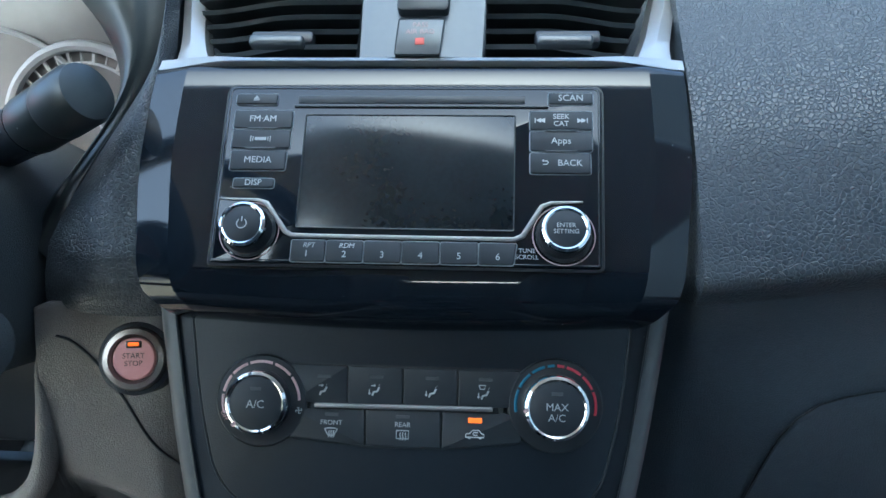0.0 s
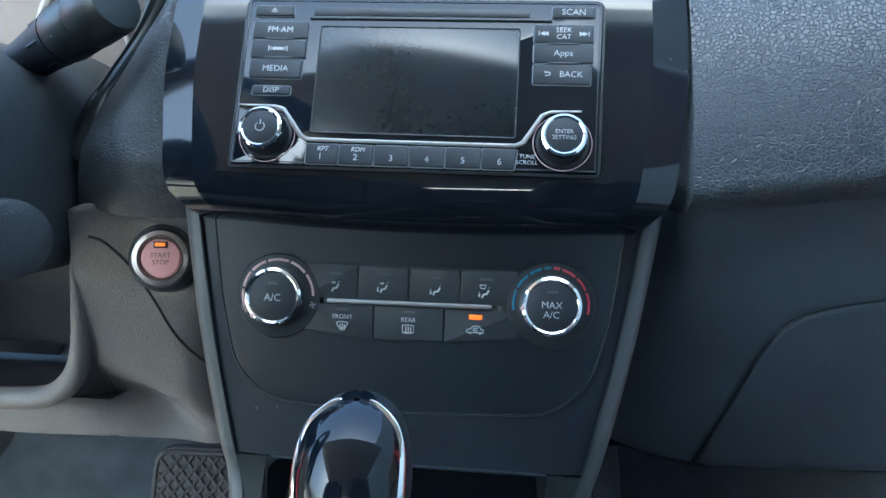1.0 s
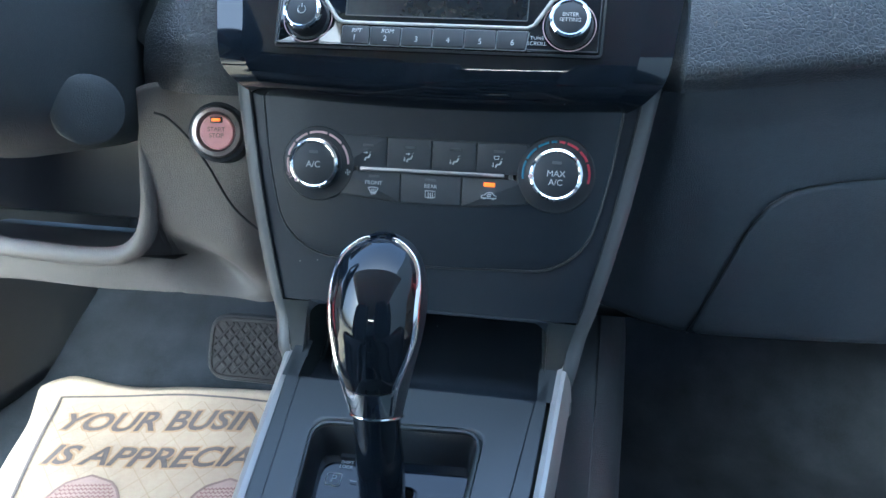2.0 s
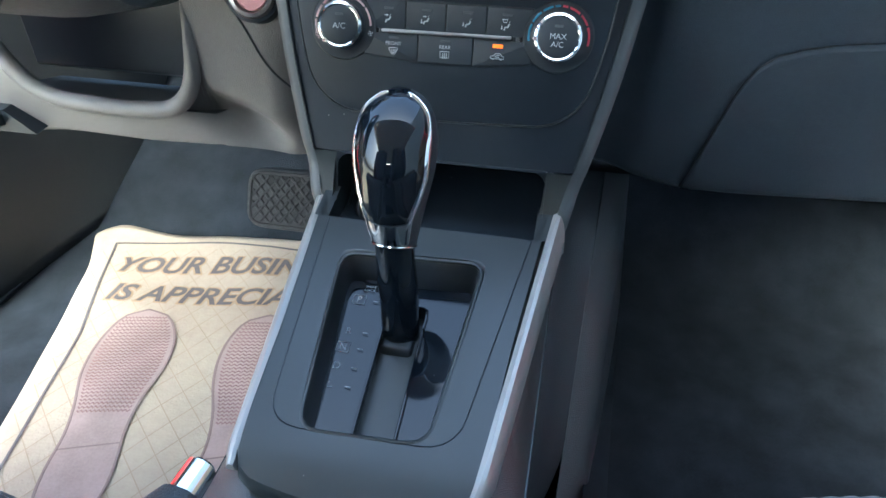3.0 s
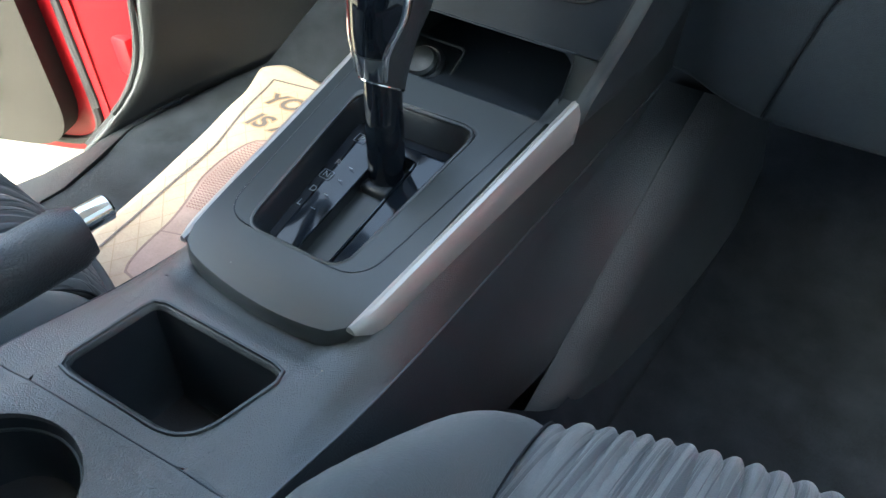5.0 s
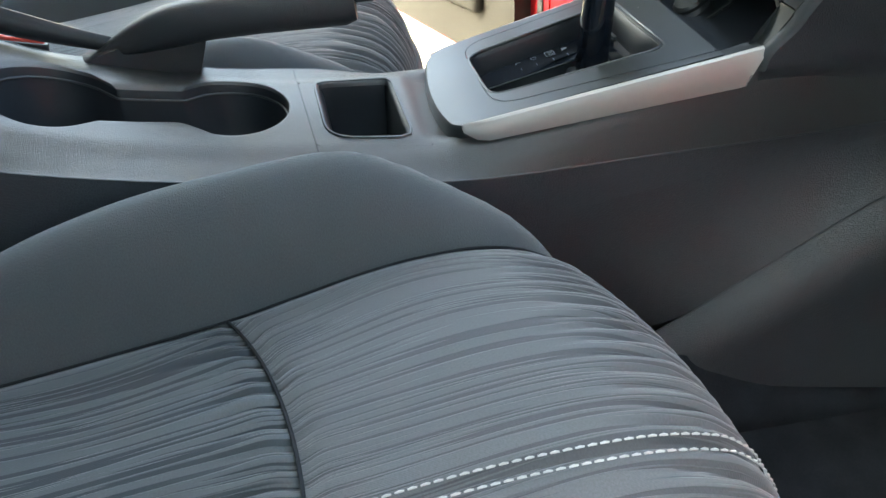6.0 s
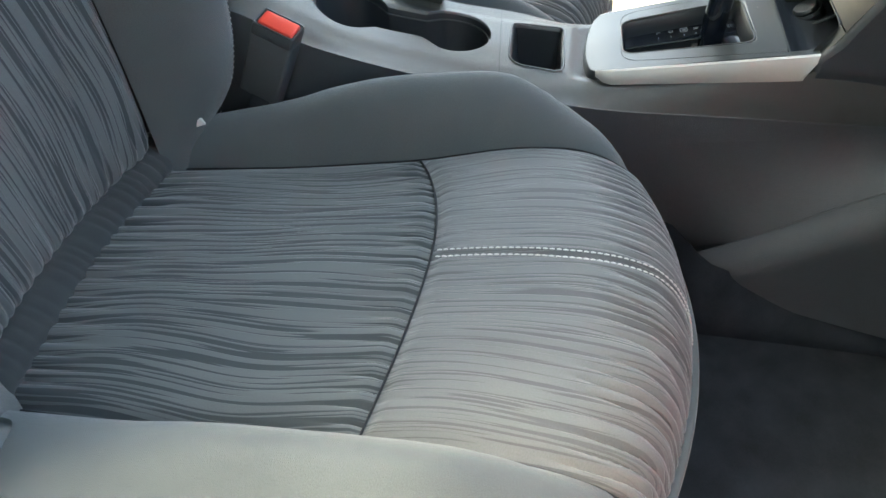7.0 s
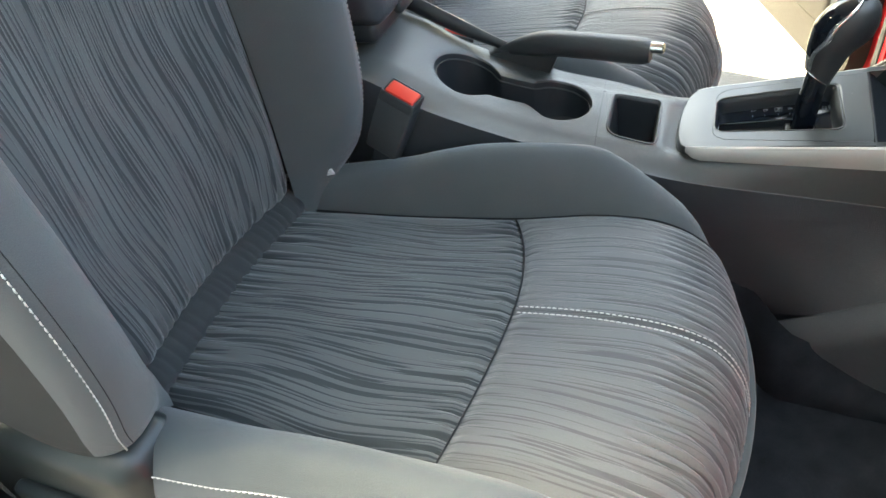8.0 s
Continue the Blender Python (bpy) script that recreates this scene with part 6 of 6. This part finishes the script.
# ---- dashboard ----
def dashboard():
    d = thing("dashboard", (0.3, 0.15, 0.3), "dark grained dashboard with a glove box", "dashboard")
    crease = table([(0.13, 0.534), (0.19, 0.541), (0.24, 0.548), (0.4, 0.566), (0.75, 0.59)])
    upper = [(0.0, 0.30, 0.20), (0.12, 0.165, 0.195), (0.25, 0.105, 0.140), (0.45, 0.052, 0.085), (0.65, 0.020, 0.042), (0.82, 0.003, 0.014), (0.93, 0.000, 0.002), (1.0, 0.010, -0.010)]
    uy, uz = table([(p[0], p[1]) for p in upper]), table([(p[0], p[2]) for p in upper])

    def up(u, v):
        x = lerp(0.1375, 0.76, u)
        edge = smooth(0.146, 0.1375, x)
        return (x + 0.009 * smooth(0.9, 0.3, v) * edge, uy(v) + 0.006 + 0.03 * edge + 0.10 * smooth(0.35, 0.76, x) ** 2, crease(x) + uz(v) - 0.004 * edge)

    part("passenger_pad", sheet(up, 60, 40), LEATHER, d, "grained soft upper pad")
    lowy = table([(0.0, 0.010), (0.12, 0.030), (0.3, 0.044), (0.6, 0.060), (0.9, 0.082), (0.97, 0.095), (1.0, 0.13)])

    def low(u, v):
        x = lerp(0.112, 0.76, u)
        zt, zb = crease(x) - 0.010, 0.298 + 0.015 * smooth(0.2, 0.12, x) + 0.012 * smooth(0.2, 0.5, x)
        z = lerp(zt, zb, v)
        inn = smooth(0.16, 0.112, x)
        return (x + 0.028 * inn * (1 - v), lowy(v) + 0.006 + 0.012 * inn + 0.10 * smooth(0.35, 0.76, x) ** 2, z)

    part("lower_panel", sheet(low, 50, 30), LOWER_DASH_HAZE, d)
    # glove box lid a little proud of the panel
    lid_out = spline([(0.196, 0.312), (0.205, 0.36), (0.218, 0.425), (0.232, 0.449), (0.255, 0.460), (0.29, 0.467), (0.4, 0.478), (0.68, 0.50)], 40)

    def lid(u, v):
        top = table([(p.x, p.y) for p in lid_out])
        x = lerp(0.197, 0.68, u)
        z = lerp(top(x), 0.300 + 0.012 * smooth(0.2, 0.5, x), v)
        zt, zb = crease(x) - 0.010, 0.298 + 0.012 * smooth(0.2, 0.5, x)
        q = (zt - z) / (zt - zb)
        return (x, lowy(min(1, max(0, q))) + 0.006 - 0.0018 + 0.10 * smooth(0.35, 0.76, x) ** 2, z)

    solid(part("glove_box_lid", sheet(lid, 50, 26), LOWER_DASH_HAZE, d, "finely grained glove box lid", out=(0, -1, 0)), 0.004)
    seam = []
    for p in lid_out:
        zt, zb = crease(p.x) - 0.010, 0.298 + 0.012 * smooth(0.2, 0.5, p.x)
        q = (zt - p.y) / (zt - zb)
        seam.append((p.x - 0.0008, lowy(q) + 0.0045 + 0.10 * smooth(0.35, 0.76, p.x) ** 2, p.y + 0.0008))
    part("lid_gap", tube(seam, 0.0006, 6), BLACK, d)
    part("underside", sheet(lambda u, v: (lerp(0.11, 0.76, u), lerp(0.12, 0.6, v), 0.302 + 0.012 * smooth(0.2, 0.5, lerp(0.11, 0.76, u)) + 0.04 * v), 6, 6), BLACK, d)
    # top of the dashboard behind the vents
    part("top_pad", sheet(lambda u, v: (lerp(-0.75, 0.75, u), lerp(0.16, 0.62, v), 0.735 + 0.03 * v), 10, 8), LEATHER, d)
    # driver's side: skin between radio and instruments
    edge = table([(0.44, -0.122), (0.50, -0.126), (0.53, -0.130), (0.55, -0.1395), (0.60, -0.1455), (0.65, -0.1465), (0.70, -0.150)])
    ridge = table([(0.44, -0.235), (0.486, -0.226), (0.53, -0.214), (0.56, -0.204), (0.60, -0.183), (0.626, -0.168), (0.65, -0.156), (0.70, -0.149)])

    def fy(z):
        return 0.030 + 0.55 * max(0, z - 0.545) + 0.012 * smooth(0.53, 0.48, z)

    def pad(u, v):
        z = lerp(0.507, 0.70, v)
        x = lerp(edge(z), ridge(z), u)
        return (x, fy(z) + 0.008 * math.sin(math.pi * u) * -1 + 0.014 * u * u + 0.012 * smooth(0.15, 0, u), z)

    part("driver_pad", sheet(pad, 24, 36), LEATHER, d, "grained skin beside the radio")
    part("driver_return", sheet(lambda u, v: (ridge(lerp(0.50, 0.70, v)) - 0.004 * u, fy(lerp(0.50, 0.70, v)) + 0.014 + 0.10 * u, lerp(0.50, 0.70, v) + 0.006 * u), 6, 30), PLASTIC, d)


def knee_panel():
    k = thing("knee_panel", (-0.37, 0.08, 0.3), "warm grey lower dash panel under the steering column", "dash panel")
    top = table([(-0.62, 0.50), (-0.46, 0.49), (-0.437, 0.44), (-0.420, 0.402), (-0.402, 0.380), (-0.377, 0.366), (-0.30, 0.362), (-0.262, 0.366), (-0.243, 0.381), (-0.233, 0.405), (-0.228, 0.455), (-0.224, 0.506), (-0.10, 0.506)])
    bot = table([(-0.62, 0.335), (-0.5, 0.328), (-0.43, 0.314), (-0.386, 0.318), (-0.30, 0.316), (-0.225, 0.318), (-0.165, 0.310), (-0.10, 0.308)])

    def depth_at(x, z):
        v = min(1, max(0, (0.37 - z) / (0.37 - bot(x)) * 0.8 + 0.2)) if z < 0.37 else 0.2 * (0.506 - z) / 0.136
        hollow = 0.030 * math.exp(-(((x + 0.205 - 0.9 * (0.36 - z)) / 0.030) ** 2)) * math.exp(-(((z - 0.352) / 0.028) ** 2))
        turn = 0.030 * smooth(-0.165, -0.115, x) * smooth(0.47, 0.40, z)
        return 0.040 + 0.014 * v + 0.06 * smooth(0.8, 1.0, v) ** 2 + hollow + turn

    def f(u, v):
        x = lerp(-0.62, -0.105, u)
        z = lerp(top(x), bot(x), v)
        return (x, depth_at(x, z), z)

    solid(part("panel", sheet(f, 140, 40), KNEE, k, out=(0, -1, 0)), 0.006)
    rim = spline([(-0.450, 0.046, 0.475), (-0.434, 0.043, 0.432), (-0.418, 0.041, 0.402), (-0.400, 0.040, 0.381), (-0.376, 0.040, 0.369), (-0.34, 0.040, 0.366), (-0.30, 0.040, 0.365), (-0.262, 0.040, 0.369), (-0.242, 0.040, 0.384), (-0.2325, 0.041, 0.406), (-0.229, 0.042, 0.44), (-0.2285, 0.044, 0.468), (-0.222, 0.046, 0.492)], 60)
    part("opening_rim", tube(rim, [0.0065 * smooth(1.0, 0.72, i / 60) + 0.0015 for i in range(61)], 12), KNEE, k, "rounded rim of the opening")
    part("opening_back", rbox((0.30, 0.02, 0.20), (-0.33, 0.15, 0.45), 0.004, 1), BLACK, k)
    part("opening_floor", sheet(lambda u, v: (lerp(-0.46, -0.22, u), lerp(0.044, 0.15, v), 0.366 - 0.03 * v), 8, 8), BLACK, k)
    line = spline([(-0.212, 0.489), (-0.203, 0.486), (-0.188, 0.470), (-0.177, 0.450), (-0.164, 0.421), (-0.140, 0.384), (-0.130, 0.366)], 40)
    part("seam", tube([(p.x, depth_at(p.x, p.y) - 0.0002, p.y) for p in line], 0.0010, 6), BLACK, k)
    rel = thing("hood_release", (-0.47, 0.05, 0.34), "two small hood and fuel release levers under the dash", "lever")
    part("recess", loft([[(-0.56, y, 0.354), (-0.436, y, 0.354), (-0.408, y, 0.331), (-0.56, y, 0.331)] for y in (0.033, 0.060)]), PLASTIC, rel)
    for x in (-0.4575, -0.4985):
        key = part("lever", rbox((0.038, 0.016, 0.013), (x, 0.030, 0.3445), 0.003, 3, Matrix.Rotation(-0.3, 4, "X")), PLASTIC_SMOOTH, rel)
        part("lever_mark", rbox((0.014, 0.002, 0.004), (x + 0.008, 0.0215, 0.3405), 0.0008, 1), GREY_PRINT, key)


def start_button():
    n = Vector((0.12, -0.92, 0.36)).normalized()
    m = Matrix.Translation((-0.1605, 0.033, 0.4795)) @ n.to_track_quat("Z", "Y").to_matrix().to_4x4()
    s = thing("start_button", label="red engine start button in a satin metal ring", category="button", turn=m)
    part("ring", lathe([(0.0185, -0.006), (0.0185, 0.003), (0.0172, 0.0055), (0.0142, 0.006), (0.0128, 0.004), (0.0126, -0.002)], 48), BRUSHED, s, "satin metal ring", local=True)
    part("collar", lathe([(0.0215, -0.016), (0.0212, 0.001), (0.019, 0.0018)], 48), PLASTIC, s, local=True)
    part("cap", lathe([(0.0124, -0.002), (0.0124, 0.0034), (0.0115, 0.0044), (0.001, 0.0048)], 48), START_RED, s, local=True)
    part("lamp_window", rbox((0.0088, 0.0042, 0.0014), (0, 0.0083, 0.0046), 0.0006, 2), BLACK, s, local=True)
    part("lamp", rbox((0.0062, 0.0022, 0.0012), (0, 0.0084, 0.0051), 0.0005, 2), LED, s, "lit orange lamp", local=True)
    lettering("START\nSTOP", 0.0043, DARK_PRINT, s, at(0, -0.0005, 0.0049))


def instruments():
    c = thing("instrument_cluster", (-0.37, 0.17, 0.6), "instrument cluster with pale glare painted into its face and a dial ring", "instrument cluster")
    part("face", rbox((0.36, 0.01, 0.17), (-0.365, 0.19, 0.645), 0.03, 3), CLUSTER_GLARE, c)
    cx, cz = -0.254, 0.591
    part("dial_rim", tube([(cx + 0.062 * math.cos(a), 0.180, cz + 0.062 * math.sin(a)) for a in (2 * math.pi * i / 48 for i in range(49))], 0.0042, 8), TAN_RING, c)
    part("dial_inner", tube([(cx + 0.050 * math.cos(a), 0.181, cz + 0.050 * math.sin(a)) for a in (2 * math.pi * i / 48 for i in range(49))], 0.0012, 6), TAN_RING, c)
    part("outer_arc", tube([(-0.325 + 0.081 * math.cos(a), 0.181, 0.584 + 0.081 * math.sin(a)) for a in (math.pi * i / 48 for i in range(49))], 0.0022, 6), TAN_RING, c)
    for i in range(26):
        a = radians(-40 + i * 10)
        part("tick", rbox((0.009, 0.002, 0.0016 if i % 2 else 0.0028), (cx + 0.054 * math.cos(a), 0.181, cz + 0.054 * math.sin(a)), 0.0005, 1, Matrix.Rotation(-a, 4, "Y")), TAN_RING, c)
    h = thing("cluster_hood", (-0.37, 0.12, 0.6), "dark curved hood round the instruments", "dash panel")
    mouth = spline([(-0.250, 0.100, 0.548), (-0.232, 0.100, 0.567), (-0.214, 0.100, 0.583), (-0.191, 0.100, 0.611), (-0.184, 0.100, 0.635), (-0.188, 0.100, 0.657), (-0.203, 0.100, 0.681), (-0.235, 0.102, 0.710), (-0.30, 0.105, 0.742), (-0.45, 0.105, 0.752)], 48)
    border = spline([(-0.212, 0.046, 0.535), (-0.204, 0.054, 0.558), (-0.197, 0.062, 0.576), (-0.181, 0.077, 0.604), (-0.167, 0.090, 0.627), (-0.156, 0.102, 0.650), (-0.150, 0.114, 0.672), (-0.150, 0.13, 0.71), (-0.17, 0.14, 0.77), (-0.45, 0.14, 0.80)], 48)

    def hood(u, v):
        k = round(v * 48)
        a, b = border[k], mouth[k]
        if u <= 0.6:
            t = u / 0.6
            p = a.lerp(b, t)
            return p + Vector((0, -0.010 * math.sin(math.pi * t) ** 0.8 - 0.004 * smooth(0.35, 0.5, t) * smooth(1.0, 0.6, t), 0))
        t = (u - 0.6) / 0.4
        return b + Vector((-0.006 * t, 0.088 * t, 0))

    part("hood", sheet(hood, 30, 48), PLASTIC_SMOOTH, h, sharp=60)
    part("hood_seam", tube([p + Vector((0.0004, -0.0008, 0)) for p in border], 0.0008, 6), BLACK, h)
    part("lower_lip", tube([(-0.264, 0.104, 0.572), (-0.254, 0.099, 0.560), (-0.242, 0.097, 0.552)], [0.005, 0.008, 0.005], 10), SILVER, h, "small bright corner piece")


def steering():
    col = thing("steering_column", (-0.37, 0.05, 0.45), "black steering column shroud", "steering column")
    secs = []
    for y, w, h, z in ((0.16, 0.120, 0.075, 0.520), (0.08, 0.128, 0.082, 0.525), (0.0, 0.122, 0.078, 0.540), (-0.06, 0.105, 0.066, 0.555), (-0.085, 0.085, 0.055, 0.56)):
        secs.append([(-0.348 + w * math.copysign(abs(math.cos(a)) ** 0.6, math.cos(a)), y, z + h * math.copysign(abs(math.sin(a)) ** 0.6, math.sin(a))) for a in (2 * math.pi * k / 40 for k in range(40))])
    part("shroud", loft(secs), COLUMN, col)
    m = Matrix.Translation((-0.226, -0.012, 0.505)) @ Vector((0.75, -0.62, 0.1)).to_track_quat("Z", "Y").to_matrix().to_4x4()
    part("round_cover", lathe([(0.023, -0.012), (0.023, 0.001), (0.021, 0.003), (0.012, 0.0045), (0.001, 0.005)], 36, m), COLUMN, col, "round blank cover")
    st = thing("wiper_stalk", (-0.25, 0.05, 0.6), "black wiper stalk with a rounded end", "stalk")
    a, b = Vector((-0.300, 0.082, 0.571)), Vector((-0.170, 0.038, 0.631))
    ax = (b - a).normalized()
    part("arm", tube([a, a.lerp(b, 0.35), a.lerp(b, 0.62), a.lerp(b, 0.66)], [0.012, 0.0125, 0.015, 0.0165], 20), PLASTIC, st)
    part("sleeve", tube([a.lerp(b, 0.665), a.lerp(b, 0.68), a.lerp(b, 0.80), a.lerp(b, 0.815)], [0.0164, 0.0170, 0.0170, 0.0164], 24), PLASTIC_SMOOTH, st)
    part("end_cap", tube([a.lerp(b, 0.82), a.lerp(b, 0.835), a.lerp(b, 0.97), a.lerp(b, 1.0), a.lerp(b, 1.015)], [0.0168, 0.0175, 0.0175, 0.0158, 0.009], 28), PLASTIC_SMOOTH, st)
    for i in range(6):
        q = 2 * math.pi * i / 6
        side = ax.cross(Vector((0, 0, 1))).normalized()
        up = side.cross(ax)
        c0 = a.lerp(b, 0.56) + (side * math.cos(q) + up * math.sin(q)) * 0.0142
        part("rib", tube([c0, c0 + ax * 0.012], 0.0012, 6), BLACK, st)
    wh = thing("steering_wheel", (-0.37, -0.12, 0.63), "dark grey steering wheel", "steering wheel", turn=Matrix.Translation((-0.372, -0.125, 0.632)) @ Matrix.Rotation(radians(65), 4, "X"))
    ring = [(0.184 * math.cos(2 * math.pi * i / 72), 0.184 * math.sin(2 * math.pi * i / 72), 0) for i in range(73)]
    part("rim", tube(ring, 0.0155, 16, caps=False), LEATHER, wh, local=True)
    part("hub", lathe([(0.07, -0.03), (0.085, -0.01), (0.08, 0.015), (0.05, 0.03), (0.002, 0.034)], 32), PLASTIC, wh, local=True)
    for q in (0, 180, 250, 290):
        v = Vector((math.cos(radians(q)), math.sin(radians(q)), 0))
        part("spoke", tube([v * 0.06, v * 0.12, v * 0.18], [0.022, 0.014, 0.013], 12, 0.5), PLASTIC, wh, local=True)


def footwell():
    p = thing("brake_pedal", (-0.24, 0.18, 0.1), "wide black rubber brake pedal with a crossed tread", "pedal")
    o = Vector((-0.230, 0.180, 0.182))
    ux, uy = Vector((0.99, 0.06, 0.0)).normalized(), Vector((0.02, 0.42, 0.9)).normalized()
    uz = ux.cross(uy)
    m = Matrix((ux, uy, uz)).transposed().to_4x4()
    m.translation = o
    lp = round_poly([(-0.055, -0.036), (0.055, -0.040), (0.055, 0.036), (-0.054, 0.038)], 0.024, 6)
    part("pad", plate(lp, -0.012, 0.0, 0.004, m), RUBBER, p)
    rim = inset(lp, 0.005)
    b = tube([(q.x, q.y, 0.0005) for q in rim + rim[:1]], 0.0018, 6)
    b.transform(m)
    part("pad_edge", b, RUBBER, p)
    for sgn in (-1, 1):
        for i in range(-5, 6):
            c = i * 0.0125
            a0, a1 = Vector((c - 0.024, -0.028 * sgn)), Vector((c + 0.024, 0.028 * sgn))
            if max(abs(a0.x), abs(a1.x)) > 0.047:
                k = (0.047 - min(abs(a0.x), abs(a1.x))) / max(1e-6, abs(abs(a0.x) - abs(a1.x)))
                if k < 0.12 or abs(c) > 0.05:
                    continue
                if abs(a0.x) > 0.047:
                    a0 = a1.lerp(a0, k) if k < 1 else a0
                else:
                    a1 = a0.lerp(a1, k) if k < 1 else a1
            t = tube([(a0.x, a0.y, 0.0006), (a1.x, a1.y, 0.0006)], 0.0020, 6, 0.7)
            t.transform(m)
            part("tread_bar", t, RUBBER, p)
    part("arm", tube([(-0.21, 0.20, 0.18), (-0.21, 0.30, 0.26), (-0.215, 0.33, 0.42)], 0.009, 8), BLACK, p)
    f = thing("floor_mat", label="printed paper floor mat with shoe prints and a thank-you line", category="floor mat", turn=Matrix.Translation((-0.37, 0.09, 0.0)) @ Matrix.Rotation(radians(9), 4, "Z"))
    fm = PLACE[f]

    def lay(x, y, up=0.0):
        w = fm @ Vector((x, y, 0))
        return Vector((x, y, floor_height(w.x, w.y) + 0.012 + up + 0.006 * noise.noise((w.x * 6, w.y * 6, 5)) + 0.006 * smooth(-0.18, -0.22, x) * (0.5 + 0.5 * math.sin(y * 14))))

    LEFT_EDGE = table([(-0.34, -0.146), (-0.15, -0.154), (-0.06, -0.162), (0.04, -0.170), (0.10, -0.177), (0.17, -0.196), (0.20, -0.203), (0.222, -0.206), (0.25, -0.196)])
    TOP_EDGE = table([(-0.21, 0.214), (-0.198, 0.232), (-0.178, 0.243), (-0.15, 0.240), (-0.06, 0.215), (0.02, 0.209), (0.26, 0.204)])

    def left(y):
        return LEFT_EDGE(y)

    sh = part("sheet", sheet(lambda u, v: lay(lerp(left(lerp(-0.34, 0.222, v)), 0.26, u), lerp(-0.34, TOP_EDGE(lerp(left(lerp(-0.34, 0.222, v)), 0.26, u)), v)), 50, 60), PAPER, f, local=True, out=(0, 0, 1))
    solid(sh, 0.001)
    bms = []
    for sg in (-1, 1):
        for i in range(-14, 15):
            c = i * 0.036
            pts = [(c + sg * q * 0.8, q) for q in (lerp(-0.33, 0.2, k / 24) for k in range(25))]
            run = [lay(x, y, 0.0011) for x, y in pts if LEFT_EDGE(y) + 0.006 < x < 0.25 and y < 0.19]
            if len(run) > 2:
                bms.append(tube(run, 0.0006, 4, 0.1))
    tagged(part("printed_pattern", merged(*bms), PAPER_LINE, f, "faint diamond lines", local=True), kind="stuff")
    frame_pts = [(-0.118, -0.32), (-0.124, -0.155), (-0.131, 0.004), (-0.146, 0.095), (-0.167, 0.199), (-0.036, 0.194), (0.081, 0.187), (0.22, 0.183), (0.22, -0.32)]
    bar = []
    for a, b in zip(frame_pts, frame_pts[1:]):
        bar += [lay(lerp(a[0], b[0], i / 30), lerp(a[1], b[1], i / 30), 0.0012) for i in range(30)]
    part("printed_border", tube(bar, 0.0020, 6, 0.15), MAT_PRINT, f, local=True)

    def printed(body, size, x, y, mat, up, bold):
        ob = lettering(body, size, mat, f, at(x, y, 0), "printed_line", bold=bold, slant=0.25, spacing=1.0)
        me = ob.data
        for vtx in me.vertices:
            q = lay(vtx.co.x, vtx.co.y, up)
            vtx.co = (vtx.co.x, vtx.co.y, q.z + vtx.co.z)

    for mat, up, bold in ((stuff("brown_print", (0.35, 0.24, 0.15), 0.8), 0.0012, 0.0035), (MAT_PRINT, 0.0016, 0.0009)):
        printed("YOUR BUSINESS", 0.0465, 0.026, 0.141, mat, up, bold)
        printed("IS APPRECIATED", 0.0465, 0.042, 0.0785, mat, up, bold)
    # shoe soles
    for cx, cy, rz, sg in ((-0.045, -0.108, 4, 1), (0.117, -0.112, 3, -1)):
        prof = table([(-1.0, 0.0), (-0.97, 0.42), (-0.85, 0.66), (-0.6, 0.72), (-0.3, 0.66), (-0.05, 0.74), (0.3, 0.98), (0.6, 0.98), (0.85, 0.72), (0.97, 0.36), (1.0, 0.0)])
        rot = Matrix.Rotation(radians(rz), 2)
        ln, wd = 0.155, 0.050
        right = [(prof(t) * wd, t * ln) for t in (lerp(-1, 1, i / 30) for i in range(31))]
        lf = [(-a, b) for a, b in reversed(right[1:-1])]
        loop = [rot @ Vector((a, b)) + Vector((cx, cy)) for a, b in right + lf]
        bm = bmesh.new()
        rows = []
        for j in range(41):
            t = lerp(-0.995, 0.995, j / 40)
            row = []
            for i in range(9):
                q = rot @ Vector((lerp(-1, 1, i / 8) * prof(t) * wd, t * ln)) + Vector((cx, cy))
                row.append(bm.verts.new(lay(q.x, q.y, 0.0014)))
            rows.append(row)
        for a, b in zip(rows, rows[1:]):
            for i in range(8):
                bm.faces.new((a[i], a[i + 1], b[i + 1], b[i]))
        part("sole_print", bm, SOLE, f, "brown shoe sole print", local=True)
        part("sole_outline", tube([lay(q.x, q.y, 0.0016) for q in loop + loop[:1]], 0.0018, 5, 0.2), SOLE_LINE, f, local=True)
        # fine tread on the fore part, plain heel with a dividing line
        for j in range(30):
            t = lerp(-0.12, 0.9, j / 29)
            w = prof(t) * wd * 0.86
            line = [rot @ Vector((lerp(-w, w, i / 24), t * ln + 0.0014 * (-1) ** i)) + Vector((cx, cy)) for i in range(25)]
            part("sole_bar", tube([lay(q.x, q.y, 0.0016) for q in line], 0.0010, 4, 0.2), SOLE_TREAD, f, local=True)
        w = prof(-0.42) * wd
        line = [rot @ Vector((lerp(-w, w, i / 6), -0.42 * ln + 0.004 * (i / 3 - 1))) + Vector((cx, cy)) for i in range(7)]
        part("heel_line", tube([lay(q.x, q.y, 0.0016) for q in line], 0.0010, 4, 0.2), SOLE_LINE, f, local=True)


bezel()
radio()
vents()
stack()
climate()
dashboard()
knee_panel()
start_button()
instruments()
steering()
footwell()
